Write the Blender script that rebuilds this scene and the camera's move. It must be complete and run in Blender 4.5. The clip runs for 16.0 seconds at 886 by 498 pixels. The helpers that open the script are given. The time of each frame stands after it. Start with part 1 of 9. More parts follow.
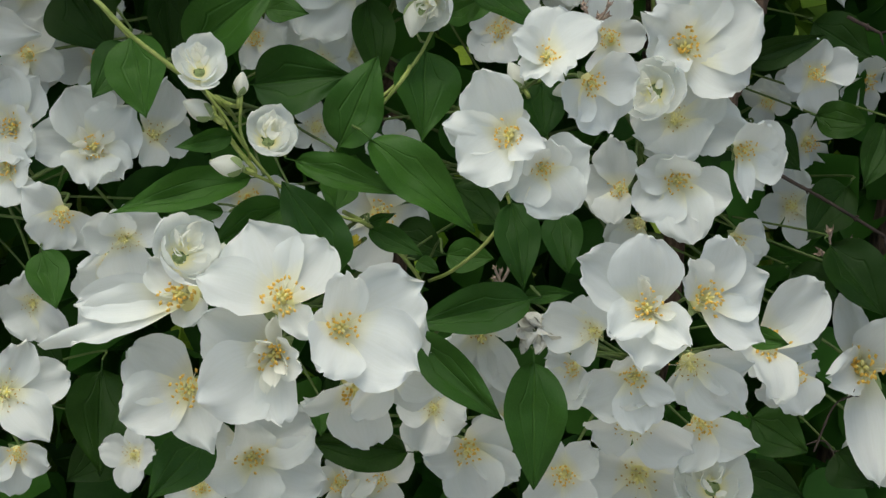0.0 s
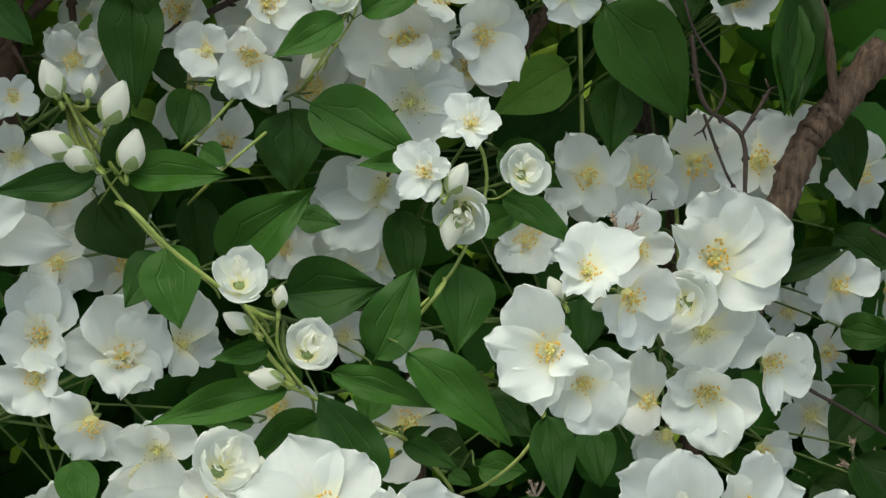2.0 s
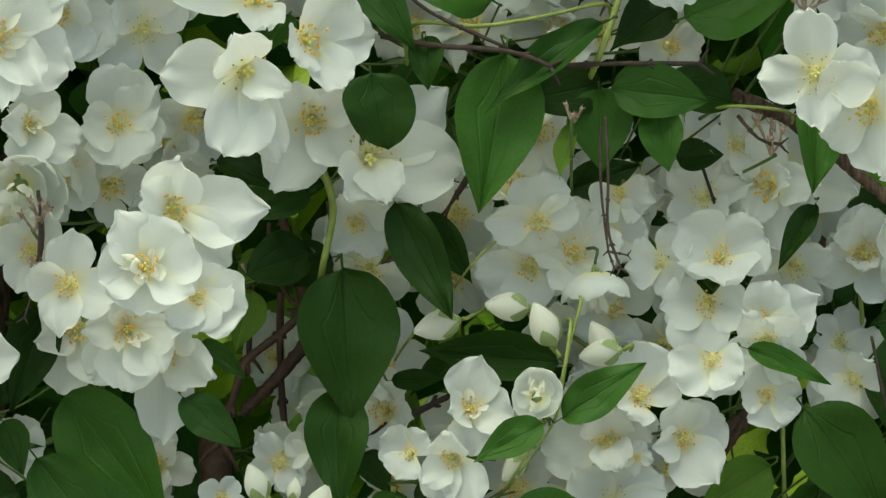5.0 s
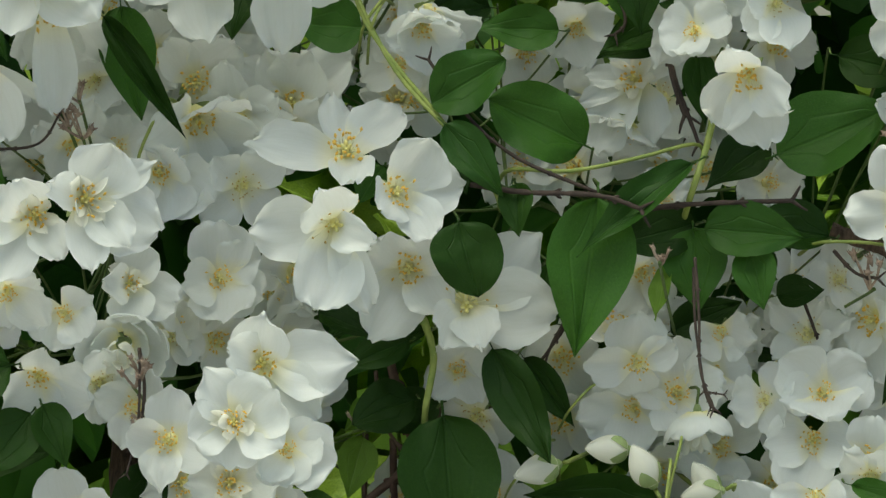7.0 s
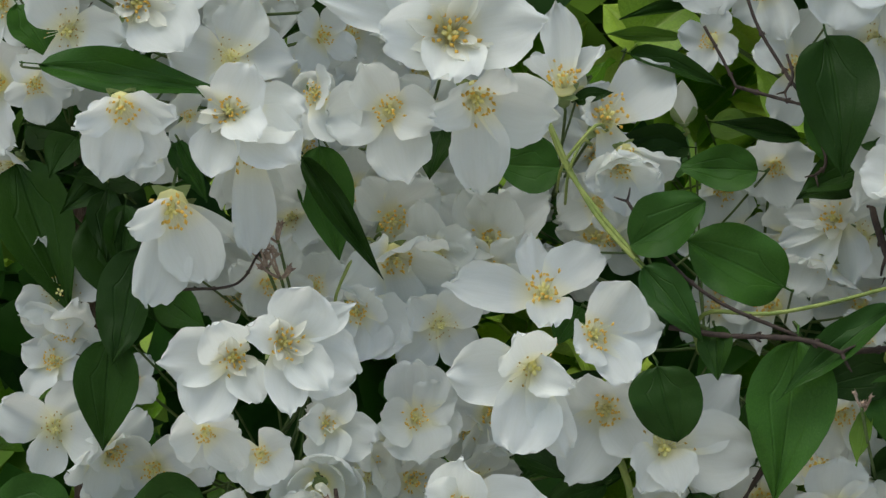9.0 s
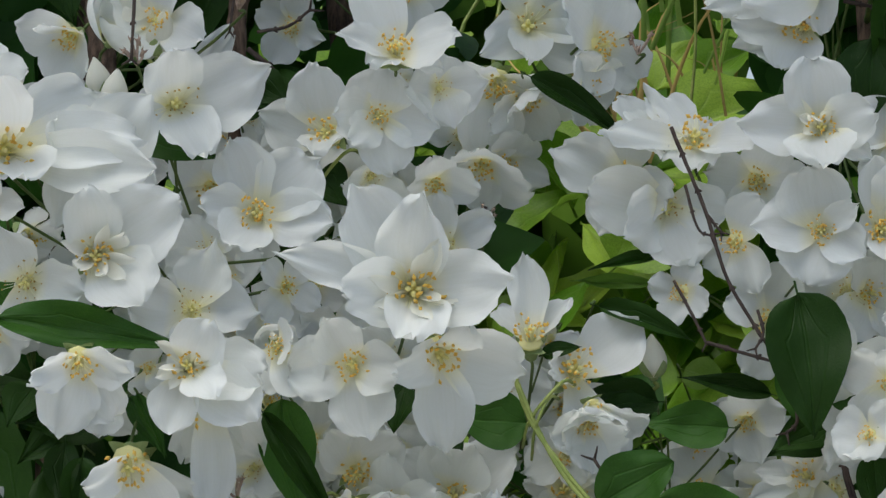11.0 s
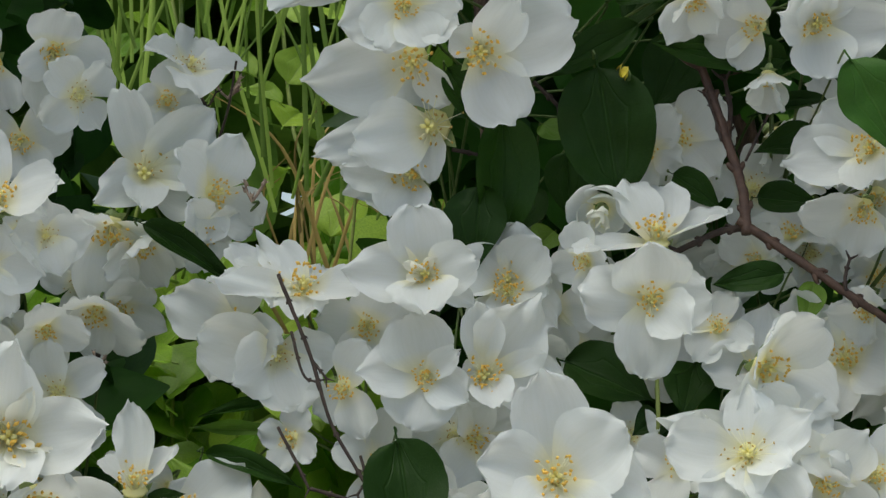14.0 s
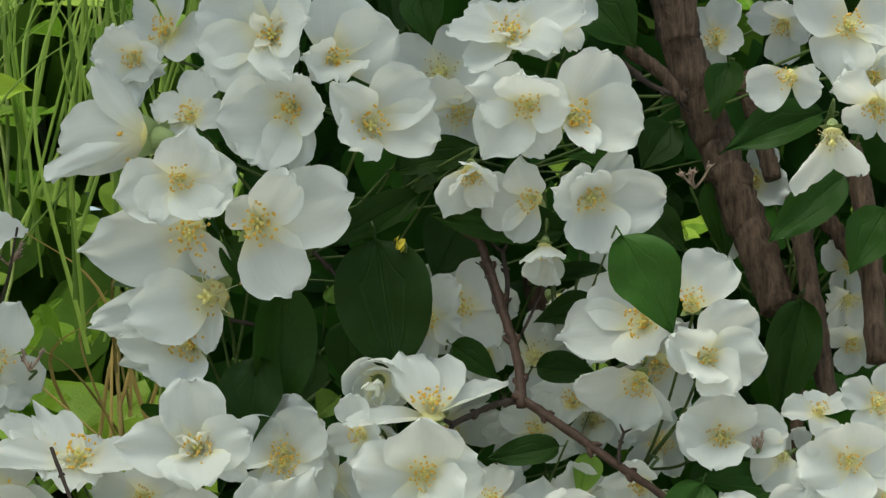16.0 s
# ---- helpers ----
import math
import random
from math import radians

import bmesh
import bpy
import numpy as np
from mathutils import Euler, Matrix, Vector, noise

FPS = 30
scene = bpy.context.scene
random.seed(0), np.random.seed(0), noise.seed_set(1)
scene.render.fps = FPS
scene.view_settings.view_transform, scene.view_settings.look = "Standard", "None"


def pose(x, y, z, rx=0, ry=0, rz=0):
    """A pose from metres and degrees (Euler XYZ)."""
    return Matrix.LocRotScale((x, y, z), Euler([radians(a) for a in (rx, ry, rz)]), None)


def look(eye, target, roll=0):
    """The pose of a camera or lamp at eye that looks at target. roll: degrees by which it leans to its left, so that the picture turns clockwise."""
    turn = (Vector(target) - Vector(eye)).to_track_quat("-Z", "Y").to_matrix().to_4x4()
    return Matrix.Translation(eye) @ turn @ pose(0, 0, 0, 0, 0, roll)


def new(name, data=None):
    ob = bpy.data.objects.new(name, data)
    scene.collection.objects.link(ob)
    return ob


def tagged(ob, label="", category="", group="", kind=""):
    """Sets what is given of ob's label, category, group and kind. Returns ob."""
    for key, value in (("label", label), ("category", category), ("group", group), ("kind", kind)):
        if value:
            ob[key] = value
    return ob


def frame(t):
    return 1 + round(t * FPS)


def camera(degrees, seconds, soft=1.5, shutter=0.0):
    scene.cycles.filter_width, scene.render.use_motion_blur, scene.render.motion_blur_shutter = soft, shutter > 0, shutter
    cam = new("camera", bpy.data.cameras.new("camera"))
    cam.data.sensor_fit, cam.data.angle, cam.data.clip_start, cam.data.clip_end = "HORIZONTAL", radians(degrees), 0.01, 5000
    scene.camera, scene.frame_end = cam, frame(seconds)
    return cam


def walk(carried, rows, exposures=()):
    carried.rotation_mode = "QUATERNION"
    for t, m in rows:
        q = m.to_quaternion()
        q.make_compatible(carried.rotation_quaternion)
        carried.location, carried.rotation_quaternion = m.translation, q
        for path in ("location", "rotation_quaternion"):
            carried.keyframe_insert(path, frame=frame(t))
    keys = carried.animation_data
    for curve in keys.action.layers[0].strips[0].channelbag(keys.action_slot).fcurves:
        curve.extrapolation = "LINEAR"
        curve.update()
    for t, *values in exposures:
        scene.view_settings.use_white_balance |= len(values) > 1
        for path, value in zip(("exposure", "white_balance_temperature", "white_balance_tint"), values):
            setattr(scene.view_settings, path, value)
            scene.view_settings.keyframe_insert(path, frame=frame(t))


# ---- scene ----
# ---- camera ----
cam = camera(18.0, 16.0, soft=1.4)
PATH = [
    (0, -0.03601, -0.97814, 1.44334, 74.2160, -1.2949, -7.7229),
    (0.5, -0.04505, -0.97649, 1.44674, 75.2045, -1.1796, -8.0940),
    (1, -0.03318, -0.97762, 1.45775, 75.7288, -1.0344, -7.2280),
    (1.5, -0.06234, -0.97069, 1.44682, 77.0191, -1.6801, -8.7561),
    (2, -0.06744, -0.96913, 1.45264, 77.9319, -1.9217, -8.8558),
    (2.5, -0.06016, -0.97275, 1.45803, 79.2377, -1.8831, -8.1998),
    (3, -0.05841, -0.97530, 1.46041, 80.5842, -2.0350, -7.0711),
    (3.5, -0.06239, -0.97656, 1.46387, 81.4431, -2.0480, -6.6530),
    (4, -0.06509, -0.97766, 1.47150, 82.3164, -2.0352, -6.0857),
    (4.5, -0.05856, -0.97978, 1.47730, 83.2255, -1.6819, -4.1532),
    (4.7, -0.05732, -0.98065, 1.47795, 83.8164, -1.6151, -3.9983),
    (6.8, 0.00870, -0.98837, 1.49246, 86.8535, 0.7688, 0.9005),
    (7, 0.00780, -0.98956, 1.49136, 86.9663, 0.7671, 1.4819),
    (7.5, 0.00133, -0.99103, 1.48627, 87.8071, 0.8533, 3.1114),
    (8, -0.00216, -0.99025, 1.49095, 88.1582, 0.8694, 3.5738),
    (8.2, -0.00366, -0.99235, 1.49346, 88.3984, 0.7885, 3.9814),
    (10.3, 0.01537, -0.96633, 1.52785, 90.9511, 0.2645, 5.7792),
    (10.5, 0.01728, -0.96606, 1.52673, 91.7275, 0.1593, 5.8884),
    (11, 0.00942, -0.96563, 1.53835, 92.4358, 0.1892, 4.9844),
    (11.5, 0.00153, -0.96854, 1.54140, 94.2335, 0.0912, 4.4237),
    (12, 0.01281, -0.96569, 1.54588, 94.1562, 0.0912, 4.7633),
    (12.5, 0.02139, -0.96484, 1.53849, 94.6581, 0.1148, 4.7958),
    (13, 0.03701, -0.96461, 1.53667, 94.8383, 0.3127, 3.1257),
    (13.5, 0.05644, -0.96539, 1.53289, 95.1892, 0.4956, 1.7379),
    (14, 0.07057, -0.96705, 1.53817, 95.3758, 0.6648, 0.3895),
    (14.5, 0.08612, -0.96757, 1.53717, 95.5476, 0.9433, -1.6779),
    (15, 0.10668, -0.96712, 1.53709, 95.6885, 0.9251, -2.2484),
    (15.5, 0.10851, -0.96847, 1.55111, 96.2695, 0.9063, -2.1920),
    (16, 0.11144, -0.97063, 1.56928, 97.1177, 0.7725, -1.9549),
]
EXPOSURES = [(0.0, 0.22, 6750, 5.0), (2.0, 0.46, 6900, -1.0), (4.5, 0.58, 7450, -9.0), (8.0, 0.42, 6850, 2.0), (10.5, 0.34, 6450, 9.0), (12.5, 0.36, 6650, 10.5), (14.0, 0.33, 6750, 6.0), (16.0, 0.50, 7150, -1.5)]
walk(cam, [(t, pose(x, y, z, rx, ry, rz)) for t, x, y, z, rx, ry, rz in PATH], EXPOSURES)

# ---- light: a bright overcast garden ----
world = bpy.data.worlds.new("overcast_sky")
scene.world = world
world.use_nodes = True
wn, wl = world.node_tree.nodes, world.node_tree.links
sky = wn.new("ShaderNodeTexSky")
sky.sky_type = "NISHITA"
sky.sun_disc = False
sky.sun_elevation, sky.sun_rotation = radians(74), radians(234)
sky.air_density, sky.dust_density, sky.ozone_density = 1.0, 3.5, 0.8
wn["Background"].inputs["Strength"].default_value = 0.15
wl.new(sky.outputs["Color"], wn["Background"].inputs["Color"])

sun_data = bpy.data.lights.new("sun", "SUN")
sun_data.energy, sun_data.angle, sun_data.color = 2.25, radians(60), (0.95, 0.98, 0.925)
sun = new("sun", sun_data)
sun.matrix_world = look((-0.76, -0.56, 4.6), (0, 0, 1.4))


# ---- materials ----
def shader(name):
    m = bpy.data.materials.new(name)
    m.use_nodes = True
    n, l = m.node_tree.nodes, m.node_tree.links
    return m, n, l, n["Principled BSDF"]


def node(n, kind, **values):
    made = n.new(kind)
    for key, value in values.items():
        made.inputs[key].default_value = value
    return made


def ramp(n, l, source, stops):
    r = n.new("ShaderNodeValToRGB")
    while len(r.color_ramp.elements) < len(stops):
        r.color_ramp.elements.new(0.5)
    for e, (at, colour) in zip(r.color_ramp.elements, stops):
        e.position, e.color = at, (*colour, 1)
    l.new(source, r.inputs["Fac"])
    return r.outputs["Color"]


def mix(n, l, fac, a, b, how="MIX"):
    m = n.new("ShaderNodeMix")
    m.data_type, m.blend_type = "RGBA", how
    for value, slot in ((fac, 0), (a, 6), (b, 7)):
        if isinstance(value, (int, float)):
            m.inputs[slot].default_value = value
        elif isinstance(value, tuple):
            m.inputs[slot].default_value = (*value, 1)
        else:
            l.new(value, m.inputs[slot])
    return m.outputs[2]


def thin(n, l, principled, colour, share):
    """Lets part of the light through a petal or leaf."""
    t = n.new("ShaderNodeBsdfTranslucent")
    l.new(colour, t.inputs["Color"])
    m = n.new("ShaderNodeMixShader")
    m.inputs["Fac"].default_value = share
    l.new(principled.outputs["BSDF"], m.inputs[1])
    l.new(t.outputs["BSDF"], m.inputs[2])
    l.new(m.outputs["Shader"], n["Material Output"].inputs["Surface"])


def petal_material(name, tint, share):
    m, n, l, p = shader(name)
    uv = n.new("ShaderNodeUVMap")
    split = n.new("ShaderNodeSeparateXYZ")
    l.new(uv.outputs["UV"], split.inputs["Vector"])
    info = n.new("ShaderNodeObjectInfo")
    # the petal's own yellow foot, warmed further by bounced light put into the colour
    base = ramp(n, l, split.outputs["Y"], [(0.0, (0.95, 0.89, 0.44)), (0.08, (0.95, 0.925, 0.71)), (0.28, tint), (1.0, tint)])
    cream = mix(n, l, info.outputs["Random"], (1.0, 1.0, 1.0), (0.985, 0.982, 0.965))
    base = mix(n, l, 1.0, base, cream, "MULTIPLY")
    stretch = node(n, "ShaderNodeMapping")
    stretch.inputs["Scale"].default_value = (26, 2.2, 1)
    l.new(uv.outputs["UV"], stretch.inputs["Vector"])
    veins = node(n, "ShaderNodeTexNoise", Scale=1.0, Detail=4.0, Roughness=0.6)
    l.new(stretch.outputs["Vector"], veins.inputs["Vector"])
    coord = n.new("ShaderNodeTexCoord")
    blot = node(n, "ShaderNodeTexNoise", Scale=130.0, Detail=3.0)
    l.new(coord.outputs["Object"], blot.inputs["Vector"])
    stain = ramp(n, l, blot.outputs["Fac"], [(0.3, (0.965, 0.962, 0.945)), (0.62, (1, 1, 1))])
    base = mix(n, l, 1.0, base, stain, "MULTIPLY")
    lines = ramp(n, l, veins.outputs["Fac"], [(0.35, (0.968, 0.97, 0.955)), (0.6, (1, 1, 1))])
    base = mix(n, l, 1.0, base, lines, "MULTIPLY")
    l.new(base, p.inputs["Base Color"])
    p.inputs["Roughness"].default_value = 0.62
    p.inputs["Specular IOR Level"].default_value = 0.25
    bump = node(n, "ShaderNodeBump", Strength=0.2, Distance=0.0005)
    l.new(veins.outputs["Fac"], bump.inputs["Height"])
    l.new(bump.outputs["Normal"], p.inputs["Normal"])
    thin(n, l, p, base, share)
    return m


def leaf_material(name, dark, light, vein, rough, share, gloss=0.22):
    m, n, l, p = shader(name)
    uv = n.new("ShaderNodeUVMap")
    split = n.new("ShaderNodeSeparateXYZ")
    l.new(uv.outputs["UV"], split.inputs["Vector"])
    info = n.new("ShaderNodeObjectInfo")
    coord = n.new("ShaderNodeTexCoord")
    patch = node(n, "ShaderNodeTexNoise", Scale=60.0, Detail=5.0, Roughness=0.6)
    l.new(coord.outputs["Object"], patch.inputs["Vector"])
    base = mix(n, l, info.outputs["Random"], dark, light)
    mottle = ramp(n, l, patch.outputs["Fac"], [(0.3, (0.72, 0.78, 0.70)), (0.65, (1.1, 1.08, 1.0))])
    base = mix(n, l, 1.0, base, mottle, "MULTIPLY")
    # distance from the midrib, and side veins that sweep towards the tip
    side = n.new("ShaderNodeMath")
    side.operation = "SUBTRACT"
    side.inputs[1].default_value = 0.5
    l.new(split.outputs["X"], side.inputs[0])
    off = n.new("ShaderNodeMath")
    off.operation = "ABSOLUTE"
    l.new(side.outputs["Value"], off.inputs[0])
    arch = n.new("ShaderNodeMath")
    arch.operation = "MULTIPLY"
    l.new(off.outputs["Value"], arch.inputs[0])
    bow = ramp(n, l, split.outputs["Y"], [(0.0, (3.0, 3.0, 3.0)), (0.35, (1.0, 1.0, 1.0)), (0.8, (1.5, 1.5, 1.5)), (1.0, (4.0, 4.0, 4.0))])
    l.new(bow, arch.inputs[1])
    near = n.new("ShaderNodeMath")
    near.operation = "SUBTRACT"
    near.inputs[1].default_value = 0.24
    l.new(arch.outputs["Value"], near.inputs[0])
    wave = n.new("ShaderNodeMath")
    wave.operation = "ABSOLUTE"
    l.new(near.outputs["Value"], wave.inputs[0])
    ribs = ramp(n, l, wave.outputs["Value"], [(0.0, (1, 1, 1)), (0.03, (0, 0, 0))])
    mid = ramp(n, l, off.outputs["Value"], [(0.006, (1, 1, 1)), (0.028, (0, 0, 0))])
    both = mix(n, l, 0.45, mid, ribs, "ADD")
    fac = n.new("ShaderNodeRGBToBW")
    l.new(both, fac.inputs["Color"])
    part_of = n.new("ShaderNodeMath")
    part_of.operation = "MULTIPLY"
    part_of.inputs[1].default_value = 0.32
    l.new(fac.outputs["Val"], part_of.inputs[0])
    base = mix(n, l, part_of.outputs["Value"], base, vein)
    fleck = node(n, "ShaderNodeTexNoise", Scale=900.0, Detail=1.0)
    l.new(coord.outputs["Object"], fleck.inputs["Vector"])
    dust = ramp(n, l, fleck.outputs["Fac"], [(0.72, (0, 0, 0)), (0.76, (0.35, 0.35, 0.35))])
    base = mix(n, l, dust, base, (0.30, 0.33, 0.22))
    l.new(base, p.inputs["Base Color"])
    p.inputs["Roughness"].default_value = rough
    p.inputs["Specular IOR Level"].default_value = gloss
    bump = node(n, "ShaderNodeBump", Strength=0.6, Distance=0.0009)
    bump.invert = True
    l.new(fac.outputs["Val"], bump.inputs["Height"])
    fine = node(n, "ShaderNodeBump", Strength=0.25, Distance=0.001)
    l.new(patch.outputs["Fac"], fine.inputs["Height"])
    l.new(bump.outputs["Normal"], fine.inputs["Normal"])
    l.new(fine.outputs["Normal"], p.inputs["Normal"])
    thin(n, l, p, base, share)
    return m


def plain_material(name, a, b, scale, rough, stretch=(1, 1, 1), depth=0.001, island=False, clear=0.0):
    m, n, l, p = shader(name)
    coord = n.new("ShaderNodeTexCoord")
    mapping = node(n, "ShaderNodeMapping")
    mapping.inputs["Scale"].default_value = stretch
    l.new(coord.outputs["Object"], mapping.inputs["Vector"])
    grain = node(n, "ShaderNodeTexNoise", Scale=scale, Detail=8.0, Roughness=0.65)
    l.new(mapping.outputs["Vector"], grain.inputs["Vector"])
    colour = ramp(n, l, grain.outputs["Fac"], [(0.32, a), (0.68, b)])
    if island:
        geo = n.new("ShaderNodeNewGeometry")
        colour = mix(n, l, geo.outputs["Random Per Island"], colour, mix(n, l, 0.75, a, b))
        colour2 = ramp(n, l, geo.outputs["Random Per Island"], [(0.0, (0.55, 0.6, 0.55)), (1.0, (1.35, 1.3, 1.1))])
        colour = mix(n, l, 1.0, colour, colour2, "MULTIPLY")
    l.new(colour, p.inputs["Base Color"])
    p.inputs["Roughness"].default_value = rough
    p.inputs["Specular IOR Level"].default_value = 0.15 if island else 0.4
    if not clear:
        bump = node(n, "ShaderNodeBump", Strength=0.7, Distance=depth)
        l.new(grain.outputs["Fac"], bump.inputs["Height"])
        l.new(bump.outputs["Normal"], p.inputs["Normal"])
    if island or clear:
        thin(n, l, p, colour, clear or 0.3)
    return m


PETAL = petal_material("white_petal", (0.858, 0.880, 0.868), 0.5)
INNER = petal_material("cream_petal", (0.885, 0.885, 0.82), 0.58)
LEAF = leaf_material("green_leaf", (0.020, 0.066, 0.008), (0.043, 0.122, 0.015), (0.09, 0.20, 0.045), 0.42, 0.25, 0.19)
# the green leaf again for leaves in shade, the shade put into its colour
SHADED_LEAF = leaf_material("shaded_leaf", (0.011, 0.032, 0.004), (0.022, 0.060, 0.008), (0.030, 0.074, 0.018), 0.40, 0.14, 0.11)
# leaves that catch the light in the gaps: brightness painted into the green
LIT_LEAF = leaf_material("lit_leaf", (0.14, 0.28, 0.04), (0.24, 0.38, 0.06), (0.35, 0.46, 0.14), 0.45, 0.45)
IVY = leaf_material("ground_ivy_leaf", (0.11, 0.26, 0.02), (0.42, 0.58, 0.09), (0.44, 0.54, 0.20), 0.34, 0.45)
YELLOW = plain_material("yellow_leaf", (0.50, 0.40, 0.02), (0.62, 0.50, 0.05), 200, 0.5)
STEM = plain_material("green_stem", (0.15, 0.21, 0.04), (0.30, 0.34, 0.09), 120, 0.5)
BARK = plain_material("brown_bark", (0.030, 0.017, 0.010), (0.185, 0.120, 0.080), 420, 0.9, (1, 1, 0.16), 0.008)
RED_TWIG = plain_material("red_brown_twig", (0.034, 0.016, 0.010), (0.085, 0.046, 0.030), 260, 0.6)
TWIG = plain_material("dry_twig", (0.020, 0.012, 0.009), (0.062, 0.042, 0.032), 220, 0.8)
STALK = plain_material("dull_green_stalk", (0.055, 0.095, 0.020), (0.12, 0.17, 0.045), 120, 0.6)
CALYX = plain_material("pale_green_calyx", (0.24, 0.34, 0.11), (0.40, 0.48, 0.22), 180, 0.55)
FILAMENT = plain_material("pale_filament", (0.94, 0.92, 0.66), (0.96, 0.95, 0.82), 300, 0.5, clear=0.5)
ANTHER = plain_material("yellow_anther", (0.86, 0.54, 0.085), (0.94, 0.72, 0.20), 900, 0.7, clear=0.4)
SPENT = plain_material("brown_anther", (0.52, 0.34, 0.09), (0.74, 0.54, 0.18), 900, 0.8, clear=0.25)
PISTIL = plain_material("green_pistil", (0.93, 0.87, 0.38), (0.96, 0.93, 0.58), 400, 0.5, clear=0.5)
WITHERED = plain_material("withered_petal", (0.17, 0.11, 0.08), (0.48, 0.37, 0.29), 260, 0.9)
CREAM = plain_material("wilting_petal", (0.55, 0.52, 0.42), (0.80, 0.78, 0.70), 120, 0.7)
SHADE = plain_material("filler_leaf", (0.015, 0.056, 0.009), (0.044, 0.135, 0.020), 40, 0.5, island=True)
HEDGE = plain_material("hedge_leaf", (0.07, 0.15, 0.02), (0.16, 0.29, 0.045), 30, 0.6, island=True)
GRASS = plain_material("grass_blade", (0.16, 0.30, 0.04), (0.34, 0.48, 0.13), 30, 0.5, island=True)
STRAW = plain_material("dry_grass", (0.30, 0.20, 0.07), (0.48, 0.36, 0.16), 60, 0.7, island=True)
# pale colour chosen to reflect fill light from below
BOUNCE_GROUND = plain_material("bounce_ground", (0.26, 0.25, 0.22), (0.52, 0.50, 0.46), 60, 0.95, depth=0.02)


# ---- shared meshes ----
def to_mesh(name, verts, faces, uvs=None, materials=(), slots=None, smooth=True):
    me = bpy.data.meshes.new(name)
    me.from_pydata(verts, [], faces)
    for m in materials:
        me.materials.append(m)
    if uvs:
        layer = me.uv_layers.new(name="UVMap")
        for loop in me.loops:
            layer.data[loop.index].uv = uvs[loop.vertex_index]
    if slots:
        for poly, s in zip(me.polygons, slots):
            poly.material_index = s
    if smooth:
        for poly in me.polygons:
            poly.use_smooth = True
    return me


def sheet(nu, nv, place):
    """A grid of nu x nv cells over u across and v along; place(u, v) gives the point."""
    verts, uvs, faces = [], [], []
    for j in range(nv + 1):
        for i in range(nu + 1):
            u, v = i / nu, j / nv
            verts.append(place(u, v))
            uvs.append((u, v))
    for j in range(nv):
        for i in range(nu):
            a = j * (nu + 1) + i
            faces.append((a, a + 1, a + nu + 2, a + nu + 1))
    return verts, faces, uvs


def petal_mesh(seed, material, broad=1.0, point=0.0, curl=0.12, ruffle=0.05):
    """A petal of length 1 along +y, its inner face up (+z): narrow foot, round shoulders, an uneven, softly pointed edge."""
    r = random.Random(seed)
    lean, ph1, ph2 = r.uniform(-0.06, 0.06), r.uniform(0, 6), r.uniform(0, 6)
    back, wide, jag = r.uniform(-0.02, 0.20), r.uniform(0.50, 0.62), r.uniform(0.02, 0.05)
    nick, nick_at, beak, beak_at = r.choice((0.0, 0.0, 0.035, 0.06)), r.uniform(-0.5, 0.5), (0.25 + point) * r.uniform(0.05, 0.12), r.uniform(-0.2, 0.2)
    off = Vector((seed * 3.1, seed * 1.7, 0))

    def place(u, v):
        s, v = 2 * u - 1, 1 - (1 - v) ** 1.5
        if v < wide:
            w = 0.24 + 0.76 * math.sin(v / wide * math.pi / 2) ** 1.15
        else:
            w = max(0.0, 1 - ((v - wide) / (1.003 - wide)) ** 2.15) ** (0.50 + 0.24 * point)
        w *= broad * 0.5
        rim = abs(s) ** 3
        x = s * w * (1 + 0.10 * rim * noise.noise(Vector((math.copysign(1, s) * 2.2 + off.x, v * 3.6, off.y))) + 0.05 * rim * noise.noise(Vector((math.copysign(1, s) * 5 + off.x, v * 11, off.y)))) + lean * math.sin(v * 3)
        q = s * w / (broad * 0.5)
        tip = 1 + v ** 6 * (jag * math.sin(3.2 * q + ph1) + 1.6 * jag * noise.noise(Vector((q * 4 + off.x, 0, off.y))) + 1.1 * jag * noise.noise(Vector((q * 11 + off.x, 4, off.y))))
        tip += v ** 8 * (beak * math.exp(-((q - beak_at) / 0.13) ** 2) - nick * math.exp(-((q - nick_at) / 0.07) ** 2))
        y = v * tip
        z = curl * v ** 2 * (1.5 - 0.5 * v) - back * v ** 4
        z += 0.30 * (s * w * 2) ** 2 * (0.9 - 0.7 * v)
        fold = Vector((x * 3.4, y * 1.1, 0)) + off
        z += ruffle * 1.15 * noise.noise(fold) * v + ruffle * math.sin(4.0 * s + ph2) * v ** 3 * 0.45
        z += ruffle * 1.5 * noise.noise(Vector((x * 5, y * 5, 3)) + off) * rim * v + ruffle * 0.22 * noise.noise(Vector((x * 12, y * 5, 8)) + off) * v
        return (x, y, z)

    v, f, uv = sheet(14, 16, place)
    return to_mesh("petal", v, f, uv, [material])


def petaloid_mesh(seed):
    """A narrow inner petal, folded and curled inwards."""
    r = random.Random(100 + seed)
    twist, fold = r.uniform(-0.6, 0.6), r.uniform(0.35, 1.0)

    def place(u, v):
        s = 2 * u - 1
        w = r_w * (0.3 + 0.7 * math.sin(min(1, v / 0.7) * math.pi / 2)) * (1 if v < 0.7 else math.sqrt(max(0, 1 - ((v - 0.7) / 0.31) ** 2)))
        a = s * fold + twist * v
        x, z = w * math.sin(a) * 0.9, w * (1 - math.cos(a)) + 0.30 * v ** 2 * twist
        return (x, v * (1 + 0.05 * math.sin(4 * s + seed)), z)

    r_w = r.uniform(0.20, 0.33)
    v, f, uv = sheet(6, 8, place)
    return to_mesh("petal", v, f, uv, [INNER])


